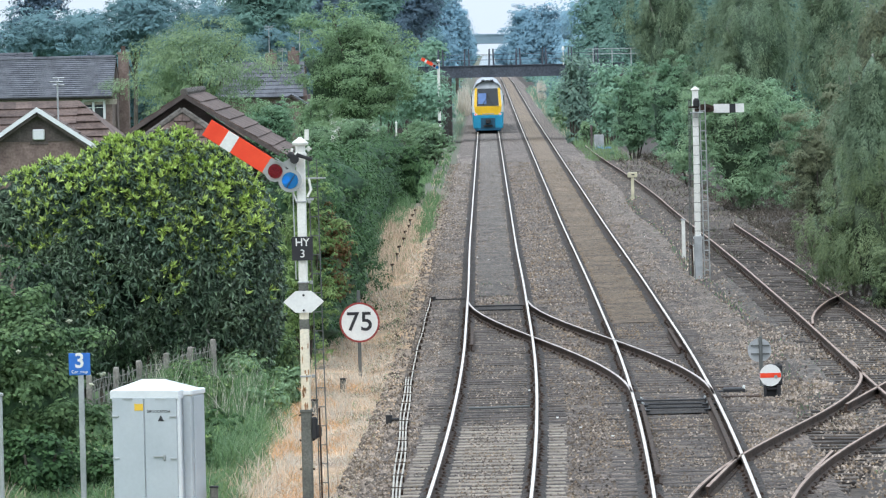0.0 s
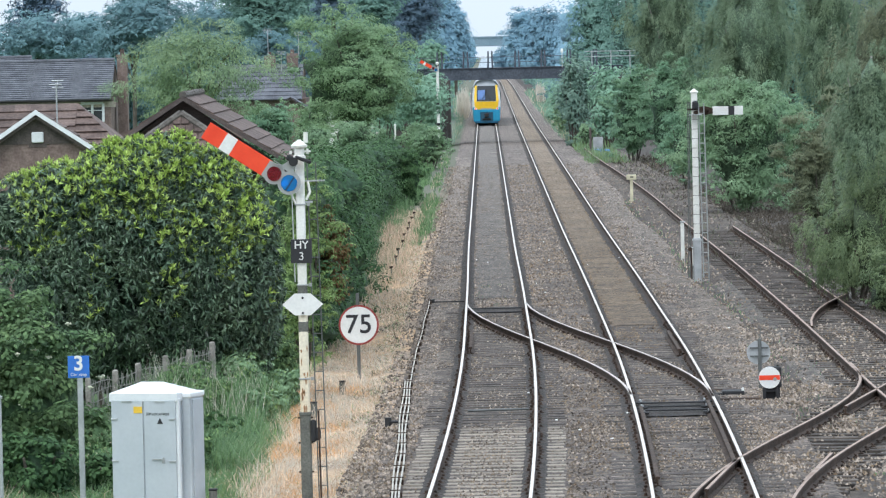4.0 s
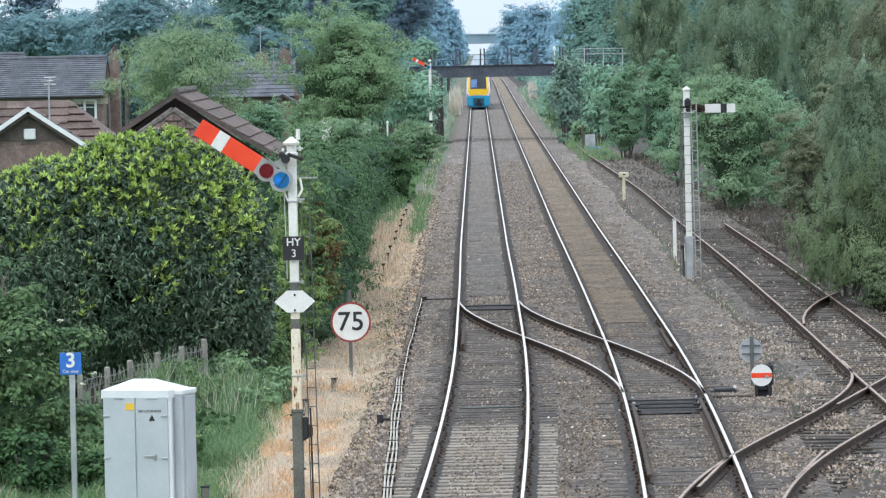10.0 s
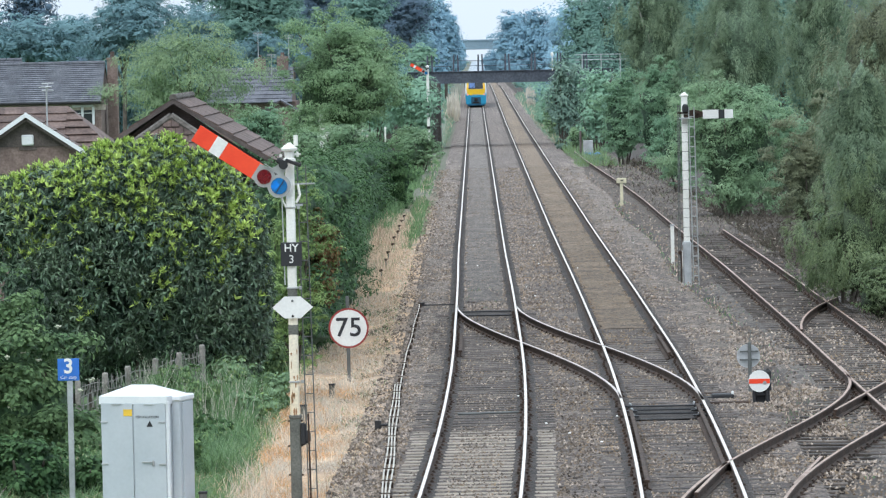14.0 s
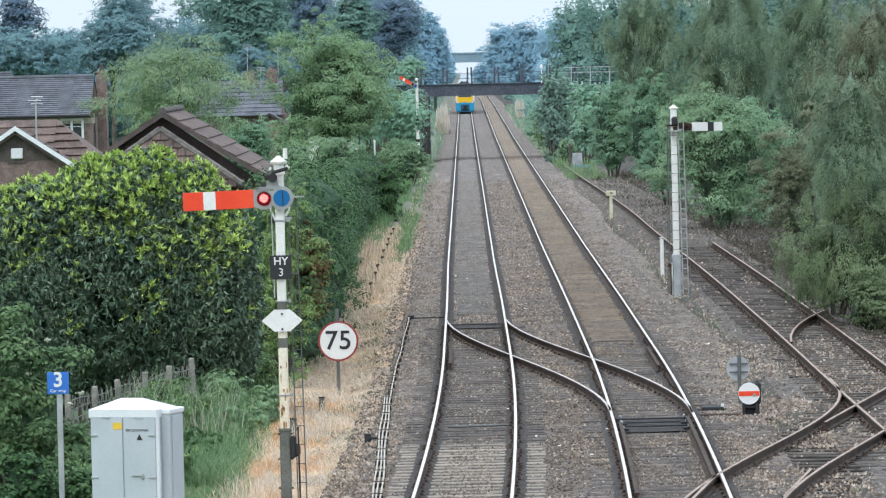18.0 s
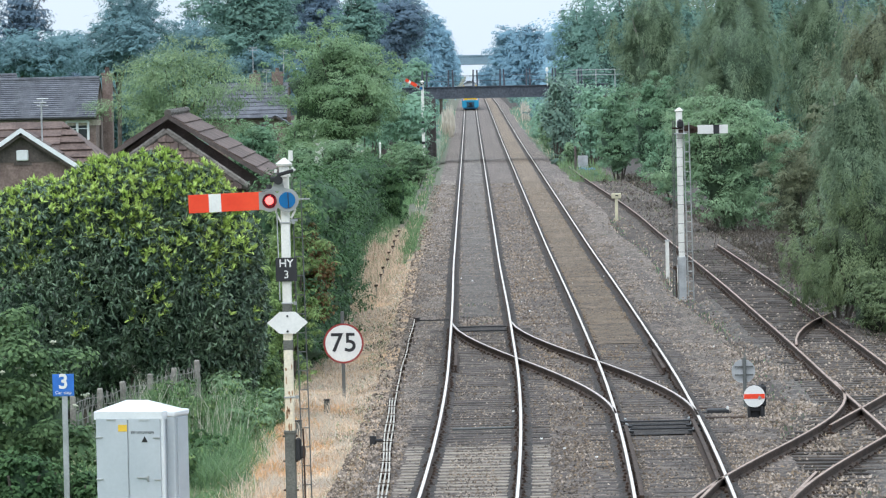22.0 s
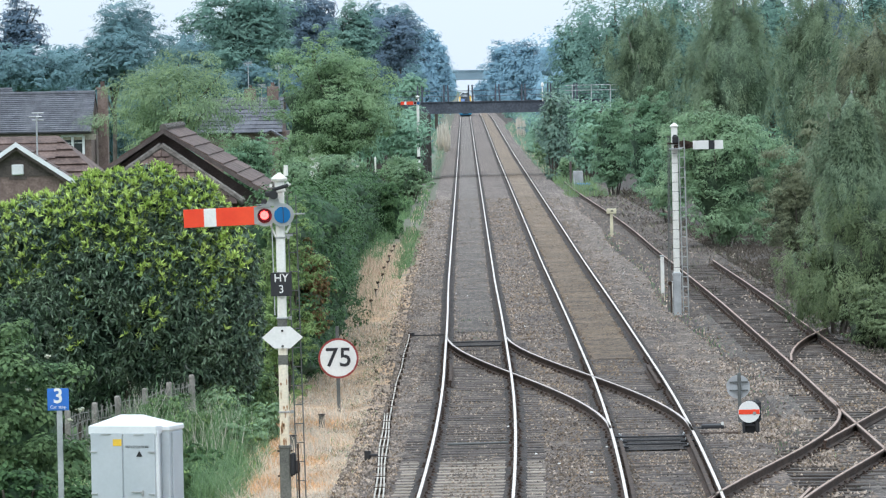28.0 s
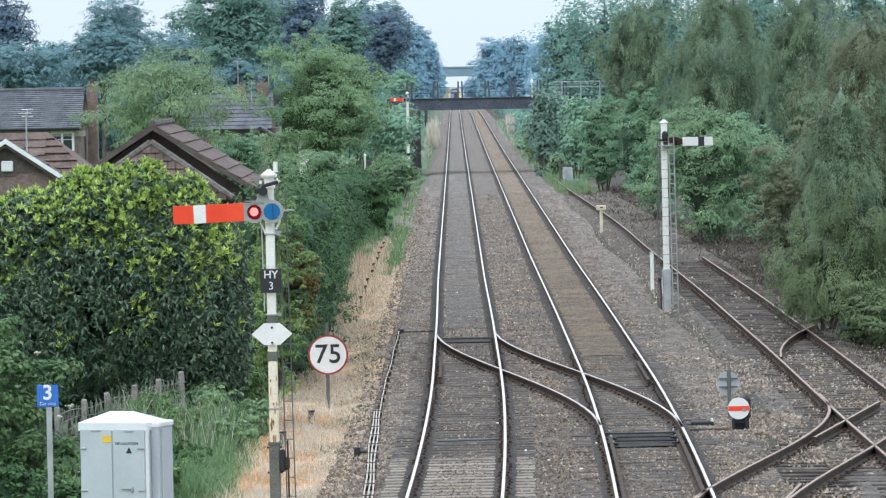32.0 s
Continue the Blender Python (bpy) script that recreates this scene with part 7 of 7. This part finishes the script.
for nx, ny, nr, nh, nk in ((-4.75, 93.5, 0.42, 0.42, 'privet'), (-4.8, 105.0, 0.7, 0.75, 'lighter'), (-4.3, 109.5, 0.55, 0.8, 'elder'), (-5.6, 108.5, 0.8, 0.95, 'lighter'),
                           (-4.35, 99.0, 0.45, 0.5, 'lighter'), (-5.3, 99.5, 0.6, 0.7, 'elder'), (-5.0, 88.6, 0.42, 0.45, 'privet'), (-6.0, 101.5, 0.6, 0.75, 'elder'), (-4.05, 104.0, 0.4, 0.55, 'lighter')):
    net = thing("nettle_patch", "tall green nettles and weeds at the foot of the hedge", "weeds", pose(nx, ny, -0.45), "nettle patches")
    me = canopy("leaves", lumps(0, 0, nh * 0.75, nr, nr, nh, 10, int(nx * 10 + ny), 0.42), 3400, 0.085, 0.024, [LEAF[nk], LEAF['golden']], 'up', int(ny * 3), (0.85, 0.15), 0.9, 12, False, 0.05, heart=1)
    part("leaves", me, None, net)
    for k in range(5):
        part("stem", Shape().tube((0.1 * k - 0.2, 0.06 * (k % 3), -0.1), (0.12 * k - 0.24, 0, nh), 0.014, 0.008, 5), LEAF['golden'], net)
redbush = thing("reddish_shrub", "shrub with reddish-brown leaves beside the hedge", "shrub", pose(-3.45, 121.0, -0.4))
part("leaves", canopy("leaves", lumps(-0.1, 0, 2.4, 0.55, 0.8, 1.35, 12, 3, 0.4), 5200, 0.085, 0.026, [LEAF['rust'], LEAF['golden']], 'rand', 9, (0.6, 0.4), 0.9, heart=1), None, redbush)
part("stem", Shape().tube((-0.9, 0.5, -.1), (-0.1, 0, 2.8), 0.04, 0.02, 6), BARK, redbush)


# ---- grass ----
def grass(name, label, x0, x1, y0, y1, n, h, mats, share, seed, edge=0.5, lean=0.28, bare=-0.28, thick=1.0):
    r = np.random.default_rng(seed)
    X, Yg = r.uniform(x0, x1, n), y0 + (y1 - y0) * r.random(n) ** 1.35
    tuft = np.array([noise.noise(Vector((x * 0.9, y * 0.35, seed))) for x, y in zip(X, Yg)])
    keep = (tuft > bare) & (X + edge * tuft > x0 + 0.1) & (X + edge * 1.5 * tuft < x1 - 0.1)
    X, Yg, tuft = X[keep], Yg[keep], tuft[keep]
    k = len(X)
    Z = np.array([ground_z(x, y) - 0.02 for x, y in zip(X, Yg)])
    axis = unit(np.stack([r.normal(0, lean, k), r.normal(0, lean, k), np.ones(k)], 1))
    side = unit(np.cross(axis, unit(r.normal(size=(k, 3)))))
    ln_ = h * r.uniform(0.4, 1.25, k) * (0.8 + 0.8 * tuft)
    wd = thick * r.uniform(0.005, 0.011, k) * (1 + (Yg - y0) / 90)
    pick = r.choice(len(mats), size=k, p=np.array(share) / sum(share))
    P = np.stack([X, Yg, Z], 1)
    if y0 > 130:
        me = leaf_mesh(name, P, axis, side, ln_, wd, mats, pick, 0.3)
    else:  # near the camera each blade arches over
        away = unit(np.stack([r.normal(size=k), r.normal(size=k), np.zeros(k)], 1))
        mid = P + axis * (ln_ * 0.55)[:, None]
        tip = mid + unit(axis * 0.6 + away * (lean * r.uniform(0.2, 1.9, k))[:, None] - (0, 0, 0.15)) * (ln_ * 0.5)[:, None]
        W = side * (wd * 0.8)[:, None]
        V = np.stack([P - W, P + W, mid - W * 0.8, mid + W * 0.8, tip], 1).reshape(-1, 3)
        F = (np.arange(k)[:, None, None] * 5 + np.array([[0, 1, 3], [0, 3, 2], [2, 3, 4]])[None]).reshape(-1, 3)
        me = bpy.data.meshes.new(name)
        me.vertices.add(len(V))
        me.vertices.foreach_set("co", V.ravel())
        me.loops.add(len(F) * 3)
        me.loops.foreach_set("vertex_index", F.ravel().astype(np.int32))
        me.polygons.add(len(F))
        me.polygons.foreach_set("loop_start", np.arange(0, len(F) * 3, 3, dtype=np.int32))
        for m in mats:
            me.materials.append(m)
        me.polygons.foreach_set("material_index", np.repeat(pick, 3).astype(np.int32))
        me.update(calc_edges=True)
    return tagged(new(name, me), label, "grass", kind="stuff")


grass("dry_grass", "tall bleached straw-coloured grass beside the line", -4.1, -1.95, 76, 185, 54000, 0.17, [STRAW, REED, GRASS], (0.7, 0.22, 0.08), 21, 0.5, 0.75, -0.3, 0.8)
grass("dead_grass", "orange-brown dead grass round the signal post", -4.0, -2.3, 78, 110, 15000, 0.2, [ORANGE_STRAW, STRAW], (0.8, 0.2), 66, 0.6, 0.6, -0.05)
grass("dry_grass", "pale bleached grass lying over the verge", -3.6, -2.05, 78, 120, 16000, 0.22, [REED, STRAW], (0.6, 0.4), 67, 0.4, 0.7, -0.15, 0.8)
grass("dry_grass", "taller tufts of bleached grass on the verge", -4.0, -2.2, 78, 150, 9000, 0.42, [STRAW, REED], (0.7, 0.3), 62, 0.5, 0.3, 0.12, 0.7)
grass("dry_grass", "bleached grass along the far verge", -3.8, -2.5, 150, 222, 15000, 0.4, [STRAW, GRASS], (0.9, 0.1), 22)
grass("green_grass", "green patch of grass at the edge of the ballast", -2.85, -1.9, 196, 240, 4200, 0.3, [GRASS, LEAF["lighter"]], (0.8, 0.2), 71, 0.4, 0.3, -0.25)
grass("green_grass", "long green grass in the lee of the hedge", -4.1, -3.1, 204, 260, 4600, 0.55, [GRASS, LEAF["lighter"]], (0.8, 0.2), 72, 0.3, 0.28, -0.4)
grass("green_grass", "green tufts between the straw and the ballast", -2.75, -2.0, 185, 330, 5000, 0.34, [GRASS, STRAW], (0.85, 0.15), 28, 0.5, 0.28, 0.02)
grass("green_grass", "green grass at the foot of the hedge", -4.8, -3.7, 135, 340, 9000, 0.5, [GRASS, STRAW], (0.92, 0.08), 29)
grass("green_grass", "lush green grass by the cabinet and fence", -8.6, -3.7, 81.6, 104, 30000, 0.42, [GRASS, LEAF["lighter"], LEAF["golden"], STRAW], (0.5, 0.3, 0.12, 0.08), 23, 0.5, 0.5)
grass("green_grass", "tall soft green grass before the hedge", -6.4, -3.9, 88, 108, 15000, 0.72, [GRASS, LEAF["lighter"], LEAF["elder"]], (0.45, 0.3, 0.25), 61, 0.4, 0.35)
grass("seeding_grass", "tall pale seeding grass along the garden fence", -6.9, -4.1, 97, 105, 3000, 1.1, [REED, GRASS], (0.2, 0.8), 63, 0.3, 0.16, -0.2, 0.75)
grass("seeding_grass", "bleached weeds under the elder", -8.2, -7.2, 79.5, 82, 900, 0.5, [STRAW, REED, LEAF["rust"]], (0.5, 0.3, 0.2), 64, 0.3, 0.3, -0.4)
grass("green_grass", "shorter green grass at the foot of the hedge", -6.5, -3.8, 100, 128, 14000, 0.5, [GRASS, STRAW], (0.85, 0.15), 27)
grass("rough_grass", "rough green and yellow grass on the far verge", 5.6, 8.2, 300, 420, 7000, 0.6, [LEAF["bright"], LEAF["golden"]], (0.7, 0.3), 41)
grass("rough_grass", "rough grass beyond the bridge", -5.2, -1.9, 372, 700, 10000, 0.8, [LEAF["midfar"], STRAW], (0.75, 0.25), 42)
grass("rough_grass", "rough grass beyond the bridge", 5.2, 8.0, 372, 700, 9000, 0.8, [LEAF["midfar"], STRAW], (0.75, 0.25), 43)
grass("dry_reeds", "tall pale dry reeds on the bank beyond the bridge", -2.6, -1.45, 492, 514, 1500, 2.4, [REED], (1,), 51, 0.2, 0.05, -0.6, 9.0)
grass("dry_reeds", "tall pale dry reeds on the bank beyond the bridge", 5.7, 6.7, 583, 603, 1200, 2.0, [REED], (1,), 52, 0.2, 0.05, -0.6, 9.0)
grass("green_grass", "green grass tufts along the verge", -4.4, -2.9, 235, 350, 9000, 0.6, [GRASS], (1,), 24)
grass("weeds", "brown dead weeds beside the point rods", -2.75, -1.85, 92, 150, 5200, 0.15, [LEAF["dead"], STRAW, GRASS], (0.5, 0.3, 0.2), 65, 0.4, 0.6, -0.05)
grass("weeds", "yellow-green weeds between the rails", -0.45, 0.75, 138, 152, 2400, 0.17, [GRASS, STRAW], (0.5, 0.5), 31)
grass("weeds", "yellow-brown weeds between the rails", 2.8, 4.1, 124, 160, 4200, 0.14, [STRAW, GRASS, LEAF["dead"]], (0.45, 0.25, 0.3), 32)
grass("weeds", "sparse weeds between the near rails", -0.5, 0.7, 84, 108, 260, 0.12, [GRASS, STRAW], (0.7, 0.3), 33)
grass("weeds", "low weeds scattered between the sidings", 5.0, 7.0, 84, 230, 5000, 0.16, [GRASS, STRAW], (0.6, 0.4), 25)
grass("dead_twigs", "brown leaf litter and dead stems over the disused siding", 7.0, 10.2, 165, 320, 9000, 0.4, [LEAF["dead"], LEAF["olive"]], (0.85, 0.15), 45, 0.5, 1.4)
grass("weeds", "low green weeds in the ballast between the lines", 1.2, 2.4, 74, 112, 1500, 0.10, [GRASS, STRAW], (0.7, 0.3), 46, 0.4, 0.7, 0.0)
grass("weeds", "low green weeds along the siding rails", 7.0, 9.2, 84, 160, 2600, 0.12, [GRASS, STRAW], (0.7, 0.3), 47, 0.4, 0.7, 0.05)
brambles = grass("dead_brambles", "brown dead brambles at the edge of the trees", 9.3, 13.5, 112, 240, 16000, 0.6, [LEAF['dead']], (1,), 26, 0.5, 1.1)


# ---- what moves ----
def motions():
    lvl = pose(-0.085, -0.135, 4.92 + B0, 0, -1.6, 0)
    off = pose(-0.085, -0.135, 4.92 + B0, 0, 33.5, 0)
    walk(near_arm, [(0, off), (14.3, off), (14.7, pose(-0.085, -0.135, 4.92 + B0, 0, 31, 0)), (15.4, pose(-0.085, -0.135, 4.92 + B0, 0, -0.6, 0)), (15.9, lvl), (32, lvl)])
    flv, fof = pose(-0.05, -0.13, 5.62), pose(-0.05, -0.13, 5.62, 0, 30, 0)
    walk(far_arm, [(0, fof), (22.2, fof), (22.8, flv), (32, flv)])
    walk(train, [(t, pose(0.13, y, grade(y))) for t, y in (
        (0, 395), (3, 431), (6, 470), (9, 511), (12, 552), (14, 586), (17, 632), (18, 648), (20, 682), (22, 720), (25, 792), (28, 892), (32, 1020))])


motions()
